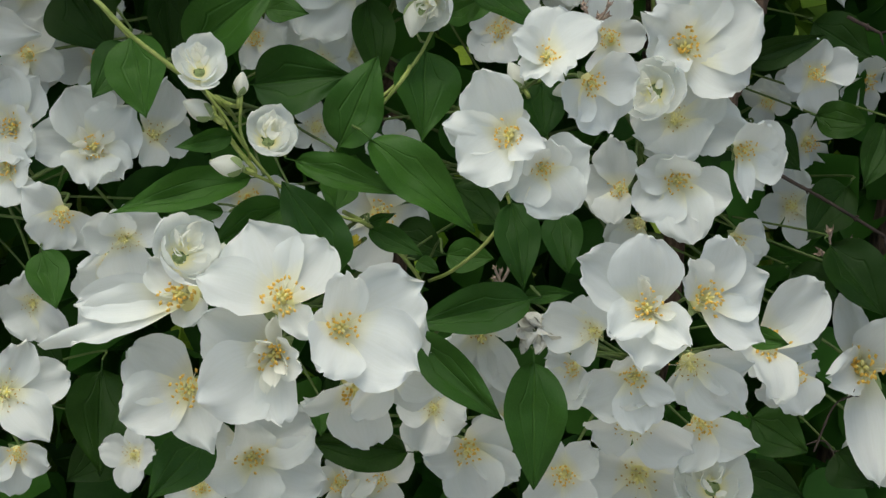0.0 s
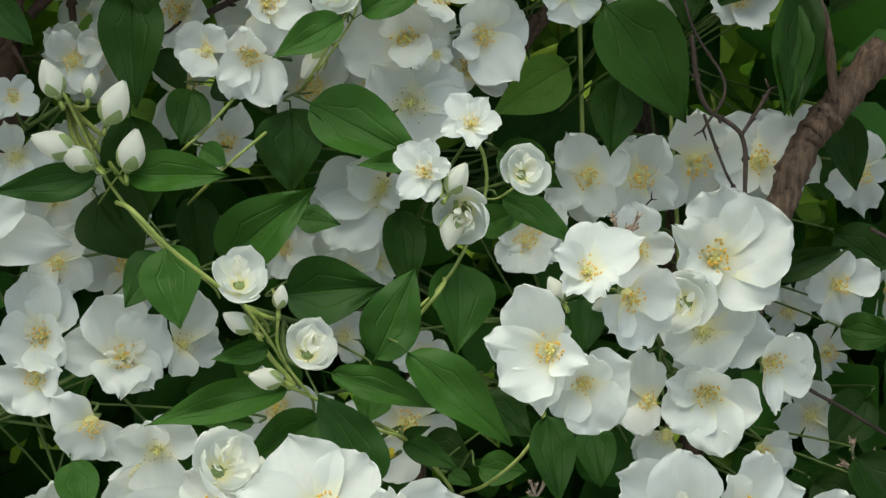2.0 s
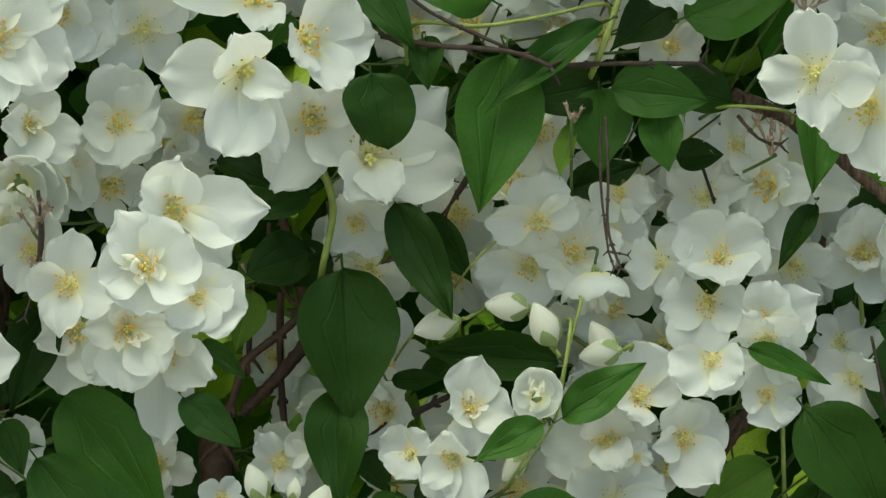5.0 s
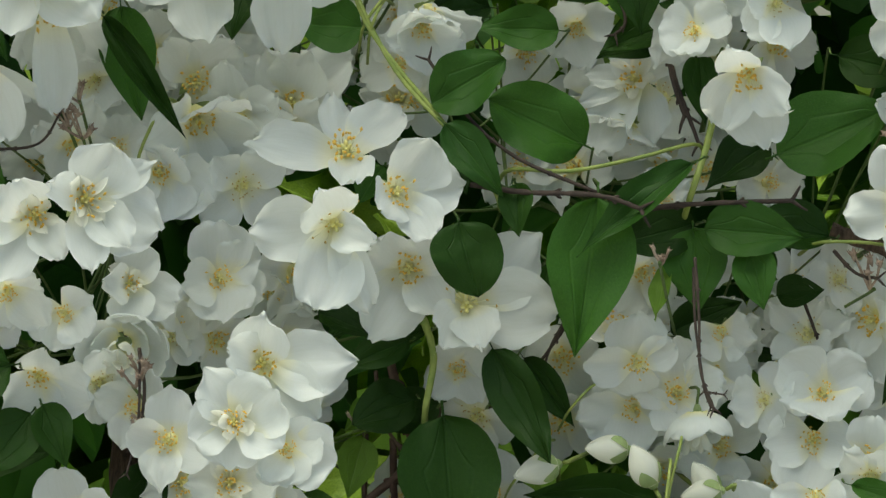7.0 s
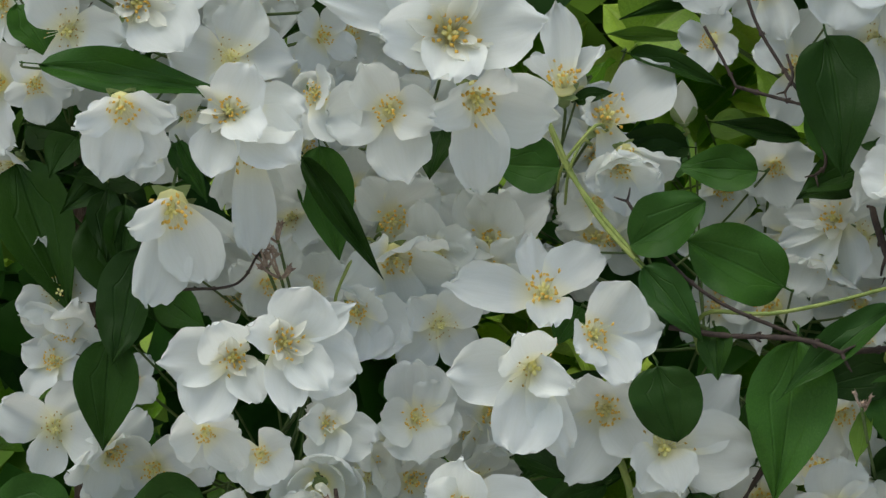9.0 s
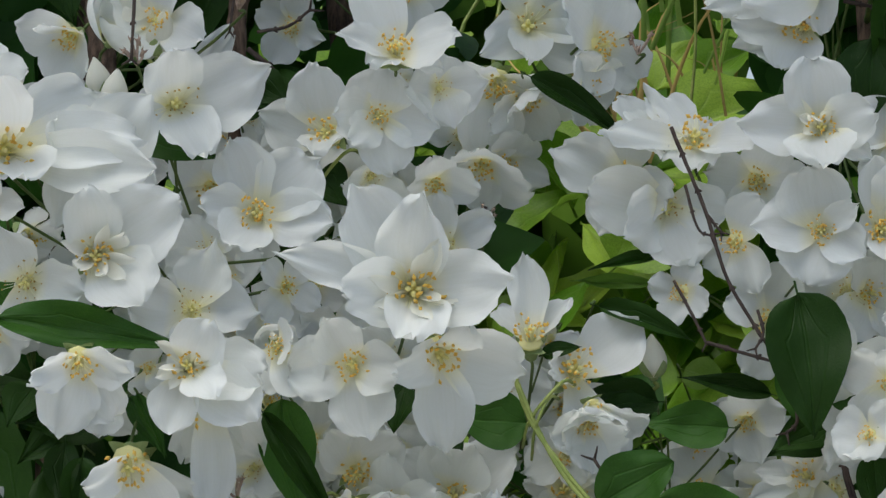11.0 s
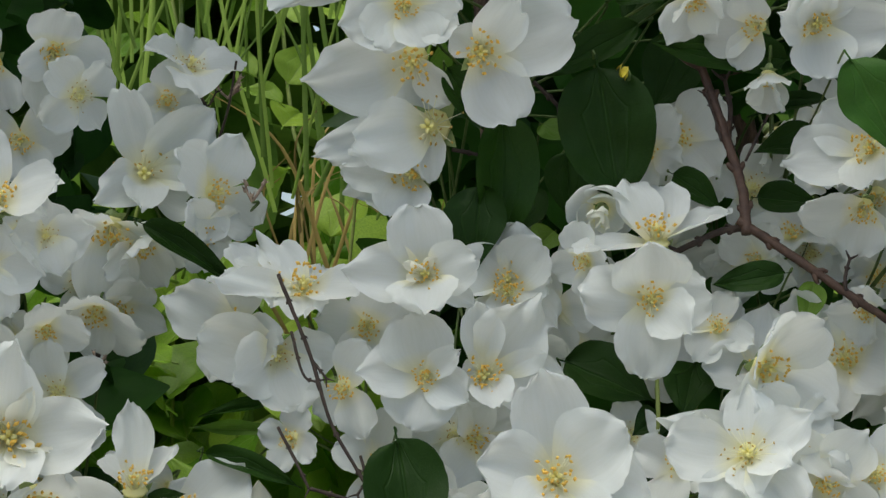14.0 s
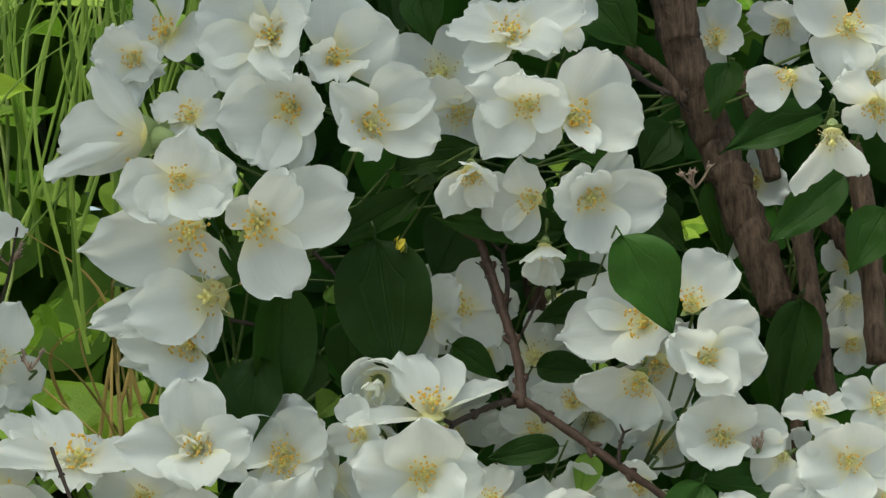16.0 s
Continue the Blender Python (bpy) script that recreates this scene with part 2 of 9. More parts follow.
def bud_petal_mesh(seed):
    """One of four overlapping petals that close a bud of length 1 along +z."""
    def place(u, v):
        s = (2 * u - 1) * 1.05
        swell = math.sin(math.pi * min(1.0, 0.12 + 0.86 * v) ** 0.85) ** 0.85 * 0.35 * (1 - 0.22 * v) + 0.012
        lift = 1 + 0.05 * (1 - u)
        a = s * (1.0 - 0.25 * v) + 0.35 * v
        return (swell * lift * math.sin(a), -swell * lift * math.cos(a), v)

    v, f, uv = sheet(8, 9, place)
    uv = [(a, 0.10 + 0.90 * b) for a, b in uv]
    return to_mesh("petal", v, f, uv, [INNER])


def globe_petal_mesh(seed):
    """A broad petal of a half-open, globe-shaped flower, length 1 along +z."""
    r = random.Random(400 + seed)
    ph, flare = r.uniform(0, 6), r.uniform(0.0, 0.10)

    def place(u, v):
        s = (2 * u - 1) * 0.92
        swell = 0.42 * math.sin(math.pi * (0.10 + 0.56 * v)) ** 0.9 + flare * v ** 4
        a = s * math.sqrt(max(0.0, 1 - max(0.0, (v - 0.72) / 0.29) ** 2.2)) * (0.75 + 0.25 * math.sin(math.pi * min(1, 0.2 + v)))
        lift = 1 + 0.05 * u + 0.03 * math.sin(6 * s + ph) * v
        top = v * (0.96 + 0.05 * math.sin(3 * s + ph) * v ** 3)
        return (swell * lift * math.sin(a * 1.2), -swell * lift * math.cos(a * 1.2), top)

    v, f, uv = sheet(9, 11, place)
    return to_mesh("petal", v, f, uv, [PETAL])


def tube_rows(points, radii, sides=7):
    """Verts and faces of a closed tube along points."""
    verts, faces = [], []
    side = None
    for i, p in enumerate(points):
        way = (points[min(i + 1, len(points) - 1)] - points[max(i - 1, 0)]).normalized()
        if side is None:
            side = way.orthogonal().normalized()
        side = (side - way * side.dot(way)).normalized()
        other = way.cross(side)
        for k in range(sides):
            a = 2 * math.pi * k / sides
            verts.append(p + radii[i] * (math.cos(a) * side + math.sin(a) * other))
    for i in range(len(points) - 1):
        for k in range(sides):
            a, b = i * sides + k, i * sides + (k + 1) % sides
            faces.append((a, b, b + sides, a + sides))
    faces.append(tuple(reversed(range(sides))))
    faces.append(tuple(range(len(verts) - sides, len(verts))))
    return verts, faces


def glide(points, steps=5):
    """A smooth curve through points."""
    p = [Vector(q) for q in points]
    p = [2 * p[0] - p[1], *p, 2 * p[-1] - p[-2]]
    out = []
    for i in range(1, len(p) - 2):
        for k in range(steps):
            t = k / steps
            a, b, c, d = p[i - 1 : i + 3]
            out.append(0.5 * (2 * b + (c - a) * t + (2 * a - 5 * b + 4 * c - d) * t * t + (3 * b - a - 3 * c + d) * t ** 3))
    return out + [p[-2]]


def stamen_mesh(seed, count, spread, spent):
    """White filaments with small anthers, round a flower's eye; radius 1 is a petal's length."""
    r = random.Random(200 + seed)
    verts, faces, slots = [], [], []
    for i in range(count):
        a, far = 2 * math.pi * (i + r.uniform(-0.4, 0.4)) / count, spread * r.uniform(0.25, 1.1)
        high = r.uniform(0.22, 0.40) if not spent else r.uniform(0.13, 0.26)
        tip = Vector((far * math.cos(a), far * math.sin(a), high))
        root = Vector((0.06 * math.cos(a), 0.06 * math.sin(a), 0.05))
        bow = (root + tip) / 2 + Vector((0, 0, 0.06))
        v, f = tube_rows([root, bow, tip], [0.008, 0.007, 0.005], 3)
        k = len(verts)
        verts += v
        faces += [tuple(q + k for q in face) for face in f]
        slots += [0] * len(f)
        size = r.uniform(0.024, 0.034) * (0.66 if spent else 1.0)
        k = len(verts)
        axis = Vector((r.uniform(-1, 1), r.uniform(-1, 1), 0.4)).normalized()
        s1 = axis.orthogonal().normalized()
        s2 = axis.cross(s1)
        verts += [tip + axis * size * 1.6, tip + s1 * size, tip + s2 * size, tip - s1 * size, tip - s2 * size, tip - axis * size * 1.6]
        f = [(0, 1, 2), (0, 2, 3), (0, 3, 4), (0, 4, 1), (5, 2, 1), (5, 3, 2), (5, 4, 3), (5, 1, 4)]
        faces += [tuple(q + k for q in face) for face in f]
        slots += [1] * len(f)
    return to_mesh("stamen_tuft", verts, faces, None, [FILAMENT, SPENT if spent else ANTHER], slots)


def pistil_mesh():
    """A plump style that splits into four lobes."""
    points = [Vector((0, 0, z)) for z in (0, 0.03, 0.07, 0.12, 0.18)]
    verts, faces = tube_rows(points, [0.19, 0.165, 0.060, 0.035, 0.028], 8)
    for k in range(4):
        a = math.pi / 2 * k
        top = Vector((0.07 * math.cos(a), 0.07 * math.sin(a), 0.27))
        v, f = tube_rows([Vector((0.01 * math.cos(a), 0.01 * math.sin(a), 0.16)), top * 0.75 + Vector((0, 0, 0.05)), top], [0.022, 0.026, 0.014], 5)
        n0 = len(verts)
        verts += v
        faces += [tuple(q + n0 for q in face) for face in f]
    return to_mesh("pistil", verts, faces, None, [PISTIL])


def calyx_mesh():
    """The green cup under the petals with four pointed sepals."""
    points = [Vector((0, 0, z)) for z in (-0.30, -0.24, -0.12, -0.02)]
    verts, faces = tube_rows(points, [0.035, 0.09, 0.13, 0.12], 10)
    for k in range(4):
        turn = Matrix.Rotation(math.pi / 2 * k + math.pi / 4, 4, "Z")

        def place(u, v):
            s = 2 * u - 1
            w = 0.11 * (1 - v) ** 0.8 + 0.004
            return tuple(turn @ Vector((s * w, 0.08 + 0.24 * v, -0.06 - 0.05 * v + 0.10 * v * v + 0.25 * (s * w) ** 2)))

        v, f, _ = sheet(4, 5, place)
        n0 = len(verts)
        verts += [Vector(q) for q in v]
        faces += [tuple(q + n0 for q in face) for face in f]
    return to_mesh("flower", verts, faces, None, [CALYX])


def bud_calyx_mesh():
    """The green foot of a bud of length 1, its four sepals pressed to the petals."""
    verts, faces = tube_rows([Vector((0, 0, z)) for z in (-0.16, -0.12, 0.0, 0.08)], [0.03, 0.10, 0.15, 0.15], 10)
    for k in range(4):
        turn = Matrix.Rotation(math.pi / 2 * k + 0.9, 4, "Z")

        def place(u, v):
            z = 0.02 + 0.42 * v
            swell = math.sin(math.pi * min(1.0, 0.12 + 0.86 * z) ** 0.85) ** 0.85 * 0.35 * (1 - 0.22 * z) + 0.032
            a = (2 * u - 1) * (0.75 * (1 - v) ** 0.7 + 0.02)
            return tuple(turn @ Vector((swell * math.sin(a), -swell * math.cos(a), z)))

        v, f, _ = sheet(4, 6, place)
        n0 = len(verts)
        verts += [Vector(q) for q in v]
        faces += [tuple(q + n0 for q in face) for face in f]
    return to_mesh("bud", verts, faces, None, [CALYX])


def leaf_mesh(seed, material, serrate=0.006, waist=0.40, blunt=False):
    """A pointed oval leaf of length 1 along +y and width 1, its upper face +z."""
    r = random.Random(300 + seed)
    fold, droop, bend = r.uniform(0.14, 0.42), r.uniform(-0.08, 0.28), r.uniform(-0.12, 0.12)
    wav, ph = r.uniform(0.02, 0.06), r.uniform(0, 6)
    nv = 20

    def place(u, v):
        s = 2 * u - 1
        w = 0.5 * (v / waist) ** 0.58 * (1.58 - 0.58 * v / waist) if v < waist else 0.5 * (1 - ((v - waist) / (1 - waist)) ** (1.60 + 0.1 * (seed % 4))) ** (1.02 + 0.16 * (seed % 3))
        if blunt and v >= waist:
            w = 0.5 * (1 - ((v - waist) / (1 - waist)) ** 2.0) ** 0.62
        w = max(0.004, w) * (1 + serrate * ((round(v * nv) % 2) * 2 - 1) * (abs(s) > 0.9))
        x = s * w + bend * v * v
        z = fold * abs(s) * w - droop * v * v + wav * math.sin(9 * v + ph + 1.5 * s) * abs(s)
        z += 0.045 * noise.noise(Vector((s * 1.6, v * 4, seed * 2.3))) + 0.014 * noise.noise(Vector((s * 5, v * 9, seed)))
        z += 0.008 * math.sin(11 * v - 4 * abs(s)) * abs(s) * math.sin(math.pi * v)
        z -= 0.008 * (abs(s) < 0.05)
        return (x, v, z)

    v, f, uv = sheet(12, nv, place)
    stalk, sf = tube_rows([Vector((0, -0.10, -0.02)), Vector((0, 0.0, -0.004)), Vector((0, 0.06, 0.0))], [0.014, 0.013, 0.008], 5)
    n0 = len(v)
    v, f = v + [tuple(q) for q in stalk], f + [tuple(q + n0 for q in face) for face in sf]
    uv = uv + [(0.5, 0.0)] * len(stalk)
    return to_mesh("leaf", v, f, uv, [material])


PETALS = [petal_mesh(i, PETAL, 1.0, (0.1, 0.6, 1.0, 0.3)[i % 4], (0.10, 0.20, 0.04, 0.26, 0.15)[i % 5], 0.08 + 0.03 * (i % 3)) for i in range(28)]
CUPS = [petal_mesh(40 + i, PETAL, 1.0, 0.2, 0.36, 0.05) for i in range(6)]
GLOBES = [globe_petal_mesh(i) for i in range(5)]
PETALOIDS = [petaloid_mesh(i) for i in range(7)]
BUD_PETALS = [bud_petal_mesh(i) for i in range(2)]
STAMENS = [stamen_mesh(i, 26 + 3 * i, 0.30, False) for i in range(3)]
SPENT_STAMENS = [stamen_mesh(5 + i, 20 + 3 * i, 0.42, True) for i in range(3)]
PISTILS = [pistil_mesh()]
CALYXES = [calyx_mesh(), bud_calyx_mesh()]
LEAVES = [leaf_mesh(i, LEAF) for i in range(8)]
SHADED_LEAVES = [leaf_mesh(20 + i, SHADED_LEAF) for i in range(6)]
SHADED_ROUND_LEAVES = [leaf_mesh(80 + i, SHADED_LEAF, 0.004, 0.44, True) for i in range(3)]
OVAL_LEAVES = [leaf_mesh(90 + i, LEAF, 0.004, 0.44, True) for i in range(3)]
LIT_LEAVES = [leaf_mesh(40 + i, LIT_LEAF) for i in range(4)]
IVY_LEAVES = [leaf_mesh(60 + i, IVY, 0.0, 0.38) for i in range(6)]


# ---- building ----
PLACED = {}


def part(name, mesh, parent, m=None, label=""):
    """One mesh object under a thing or a part, at the world pose m."""
    ob = new(name, mesh)
    m = m or Matrix.Identity(4)
    PLACED[ob] = m
    ob.parent = parent
    ob.matrix_basis = PLACED[parent].inverted() @ m
    return tagged(ob, label) if label else ob


def thing(name, x, y, z, label, category, group="", kind=""):
    ob = new(name)
    ob.empty_display_size = 0.01
    PLACED[ob] = Matrix.Translation((x, y, z))
    ob.matrix_basis = PLACED[ob]
    return tagged(ob, label, category, group, kind)


def faced(x, y, z, az, el, spin=0.0):
    """The pose whose +z looks along az (to the right of -y) and el (up)."""
    a, e = radians(az), radians(el)
    n = Vector((math.sin(a) * math.cos(e), -math.cos(a) * math.cos(e), math.sin(e)))
    right = Vector((math.cos(a), math.sin(a), 0))
    up = n.cross(right)
    m = Matrix((right, up, n)).transposed().to_4x4()
    return Matrix.Translation((x, y, z)) @ m @ Matrix.Rotation(radians(spin), 4, "Z")


CANES = []


class Spray:
    """A flowering side shoot: one thing whose flowers, leaves and stem are parts."""

    def __init__(self, label, x, y, z, seed, category="flower spray", group="flowering side shoots of the shrub"):
        self.r = random.Random(seed)
        self.node = Vector((x, y, z))
        self.ob = thing("flowering_branch", x, y, z, label, category, group)
        best = min((p for c in CANES for p in c), key=lambda p: (p - self.node).length + max(0, p.z - z + 0.02) * 3)
        mid = (self.node + best) / 2 + Vector((self.r.uniform(-0.01, 0.01), 0.0, -0.012))
        self.tube([best, mid, self.node], 0.0015, 0.0009, 6, "stem", STALK)
        self.axis = glide([best, mid, self.node], 5)[6:]

    def tube(self, points, r0, r1, sides=6, name="stem", material=None):
        curve = glide(points, 4)
        v, f = tube_rows(curve, [r0 + (r1 - r0) * i / (len(curve) - 1) for i in range(len(curve))], sides)
        part(name, to_mesh(name, v, f, None, [material or STEM]), self.ob)

    def stalk(self, end, back, thick=0.0006, name="flower_stalk"):
        """A stalk from the shoot's node to a flower or leaf, arriving from behind."""
        at = self.axis[self.r.randrange(len(self.axis))]
        self.tube([at, (at + end) / 2 + back * 0.8 + Vector((0, 0.008, -0.004)), end + back * 0.5, end], thick * 1.1, thick, 5, name, STALK)

    def flower(self, x, y, z, size, az, el, spin, kind, petals=()):
        """petals: for a flower whose petals stand apart, the angle, lift, length and width of each."""
        r = self.r
        if not petals and y > 0.03:
            # flowers deeper in the shrub turn every way
            az, el, size = az + r.uniform(-38, 38), el + r.uniform(-30, 25), size * 1.06
        m = faced(x, y, z, az, el, spin)
        n = m.to_3x3() @ Vector((0, 0, 1))
        base = m @ Matrix.Scale(size, 4)
        ob = part("flower", CALYXES[0], self.ob, base)
        self.stalk(Vector((x, y, z)) - n * size * 0.28, -n * 0.012 + Vector((0, 0.004, 0)))
        cup, count, pool, grow = r.uniform(6, 22), 4, PETALS, 1.0
        if kind in ("5", "d"):
            count = 5
        if kind == "c":
            count = 0
        if kind == "c4":
            cup, count, pool, grow = r.uniform(22, 30), 4, CUPS, 1.08

        if kind == "h":
            cup, grow = r.uniform(36, 50), 1.12

        def petal(pool, a, out, up, tilt, roll, across, along):
            m2 = Matrix.Rotation(radians(a - 90), 4, "Z") @ Matrix.Translation((0, out, up)) @ Matrix.Rotation(radians(tilt), 4, "X") @ Matrix.Rotation(radians(roll), 4, "Y")
            part("petal", r.choice(pool), ob, base @ m2 @ Matrix.Diagonal((across, along, (across + along) / 2, 1)))

        for i, (a, lift, long, wide) in enumerate(petals):
            petal(PETALS, a, 0.0, 0.014 * (i % 3), lift + 2, r.uniform(-9, 9), wide * 1.04, long * 1.0)
        if petals and kind == "d":
            for i in range(9):
                petal(PETALOIDS, 81 * i + r.uniform(-25, 25), 0.03, 0.05, r.uniform(20, 62), r.uniform(-40, 40), r.uniform(0.50, 0.78), r.uniform(0.36, 0.62))
        for i in range(0 if kind == "c" or petals else count):
            long = r.choice((0.84, 0.94, 1.0, 1.04, 1.08)) * grow
            petal(pool, 360 / count * i + r.uniform(-10, 10), 0.05, 0.016 * (i % 2), cup + r.uniform(-12, 12), r.uniform(-16, 16), long * r.uniform(0.86, 1.06) * (0.98 if count == 4 else 0.84), long * 0.98)
        if kind == "5" and not petals and r.random() < 0.3:
            for i in range(2):
                petal(PETALS, r.uniform(0, 360), 0.03, 0.03, r.uniform(24, 40), r.uniform(-20, 20), 0.6, r.uniform(0.6, 0.8))
        if kind == "d" and not petals:
            first = r.uniform(0, 90)
            for i in range(3):
                petal(PETALS, first + 120 * i + r.uniform(-25, 25), 0.03, 0.04, r.uniform(14, 36), r.uniform(-20, 20), r.uniform(0.42, 0.6), r.uniform(0.5, 0.7))
            for i in range(6):
                petal(PETALOIDS, 60 * i + r.uniform(-30, 30), 0.03, 0.06, r.uniform(22, 60), r.uniform(-40, 40), r.uniform(0.28, 0.48), r.uniform(0.28, 0.46))
        if kind == "c":
            for i in range(7):
                tall = 1.72 * (1.0 if i < 4 else 0.82)
                m2 = Matrix.Rotation(radians((90 * i if i < 4 else 120 * i) + r.uniform(-14, 14)), 4, "Z") @ Matrix.Rotation(radians(r.uniform(4, 20)), 4, "X") @ Matrix.Rotation(radians(r.uniform(-12, 12)), 4, "Y")
                wide = tall * (1.12 if i < 4 else 0.95) * r.uniform(0.95, 1.05)
                part("petal", r.choice(GLOBES), ob, base @ m2 @ Matrix.Diagonal((wide, wide, tall * r.uniform(0.54, 0.68), 1)))
            for i in range(12):
                petal(PETALOIDS, 75 * i + r.uniform(-20, 20), 0.04 + 0.09 * (i % 4), 0.58, r.uniform(52, 84), r.uniform(-30, 30), r.uniform(0.85, 1.15), r.uniform(0.52, 0.74))
            return
        spent = kind in ("4", "5") and r.random() < 0.2
        part("stamen_tuft", r.choice(SPENT_STAMENS if spent else STAMENS), ob, base @ Matrix.Rotation(r.uniform(0, 6), 4, "Z") @ Matrix.Diagonal((0.85, 0.85, 0.9, 1)))
        part("pistil", PISTILS[0], ob, base)

    def bud(self, x, y, z, size, ax, ay, az):
        way = Vector((ax, ay, az)).normalized()
        m = Matrix.Translation(Vector((x, y, z)) - way * size / 2) @ way.to_track_quat("Z", "Y").to_matrix().to_4x4()
        ob = part("bud", CALYXES[1], self.ob, m @ Matrix.Scale(size, 4), "closed bud in a green calyx")
        for i in range(4):
            part("petal", BUD_PETALS[i % 2], ob, m @ Matrix.Rotation(math.pi / 2 * i + 0.2, 4, "Z") @ Matrix.Scale(size * (1 - 0.03 * (i % 2)), 4))
        end = Vector((x, y, z)) - way * size * 0.68
        self.tube([self.node, (self.node + end) / 2 + Vector((0, 0.004, -0.003)), end - way * 0.003, end], 0.0009, 0.0008, 6, "flower_stalk")

    def leaf(self, x0, y0, z0, x1, y1, z1, width, turn, sort=0, face=0.35):
        r = self.r
        a, b = Vector((x0, y0, z0)), Vector((x1, y1, z1))
        way = (b - a).normalized()
        front = Vector((0.0, -1.0, face))
        front = (front - way * front.dot(way)).normalized()
        m = Matrix((way.cross(front), way, front)).transposed().to_4x4()
        m = Matrix.Translation(a) @ m @ Matrix.Rotation(radians(turn + r.uniform(-14, 14)), 4, "Y")
        size = (b - a).length
        pool = (LEAVES, LIT_LEAVES, SHADED_LEAVES, SHADED_ROUND_LEAVES, OVAL_LEAVES)[sort]
        part("leaf", r.choice(pool), self.ob, m @ Matrix.Diagonal((width * 1.06, size, size * 0.6 + width * 0.4, 1)))
        self.stalk(a - way * size * 0.09 + Vector((0, 0.001, 0)), Vector((0, 0.03, -0.003)), 0.00045, "leaf_stalk")

    def stem(self, thick, *xyz):
        """A stem in view: x, y, z of each bend in turn."""
        points = [Vector(xyz[i : i + 3]) for i in range(0, len(xyz), 3)]
        into = Vector((0, 0.022, -0.006))
        first = points[0] + (points[0] - points[1]).normalized() * 0.006 + into
        last = points[-1] + (points[-1] - points[-2]).normalized() * 0.006 + into
        self.tube([first, *points, last], thick * 0.36, thick * 0.27, 8)

    def crumple(self, x, y, z, size, material, name, label, count=6):
        """Shrivelled petals hanging together."""
        verts, faces, r = [], [], self.r
        for i in range(count):
            m = Euler((r.uniform(0, 6), r.uniform(0, 6), r.uniform(0, 6))).to_matrix()
            off = Vector((r.uniform(-1, 1), r.uniform(-0.5, 0.5), r.uniform(-1, 1))) * size * 0.45

            def place(u, v):
                s = 2 * u - 1
                q = Vector((s * 0.35 * math.sin(math.pi * (0.1 + 0.85 * v)), v - 0.5, 0.25 * math.sin(4 * s + 5 * v + i)))
                q.z += 0.25 * noise.noise(q * 4 + Vector((i, 0, 0)))
                return Vector((x, y, z)) + off + m @ q * size * 0.95

            v, f, _ = sheet(5, 6, place)
            k = len(verts)
            verts += v
            faces += [tuple(q + k for q in face) for face in f]
        part(name, to_mesh(name, verts, faces, None, [material]), self.ob, None, label)
        self.stalk(Vector((x, y, z)), Vector((0, 0.01, -0.004)), 0.0007)

    def withered(self, x, y, z, size):
        """Dry seed heads: small star-shaped cups on thin forked stalks."""
        size *= 1.45
        r, head = self.r, Vector((x, y, z))
        foot = head + Vector((r.uniform(-0.2, 0.2), 0.3, -0.9)) * size
        verts, faces = [], []
        cup = CALYXES[0]
        for i in range(5):
            tip = head + Vector((r.uniform(-0.75, 0.75), r.uniform(-0.4, 0.3), r.uniform(-0.45, 0.6))) * size
            way = (tip - foot).normalized() + Vector((r.uniform(-0.5, 0.5), r.uniform(-0.7, 0.1), r.uniform(-0.2, 0.3)))
            m = Matrix.Translation(tip) @ way.to_track_quat("Z", "Y").to_matrix().to_4x4() @ Matrix.Rotation(r.uniform(0, 6), 4, "Z")
            m = m @ Matrix.Diagonal((size * 0.85, size * 0.85, size * r.uniform(1.0, 1.5), 1))
            k = len(verts)
            for q in cup.vertices:
                shrunk = 1 - 0.35 * max(0.0, q.co.xy.length - 0.12) / 0.3
                verts.append(m @ Vector((q.co.x * shrunk, q.co.y * shrunk, q.co.z + 0.6 * max(0.0, q.co.xy.length - 0.12) + 0.03 * r.uniform(-1, 1))))
            faces += [tuple(q + k for q in p.vertices) for p in cup.polygons]
            k = len(verts)
            v, f = tube_rows(glide([foot, (foot + tip) / 2 + Vector((r.uniform(-0.1, 0.1), 0, -0.06)) * size, tip], 3), [0.0006, 0.0005, 0.0005, 0.0005, 0.0005, 0.0005, 0.0005], 5)
            verts += v
            faces += [tuple(q + k for q in face) for face in f]
        part("withered_flower", to_mesh("withered_flower", verts, faces, None, [WITHERED]), self.ob, None, "dry brown withered flower head")
        self.stalk(foot, Vector((0, 0.01, -0.004)), 0.0006)


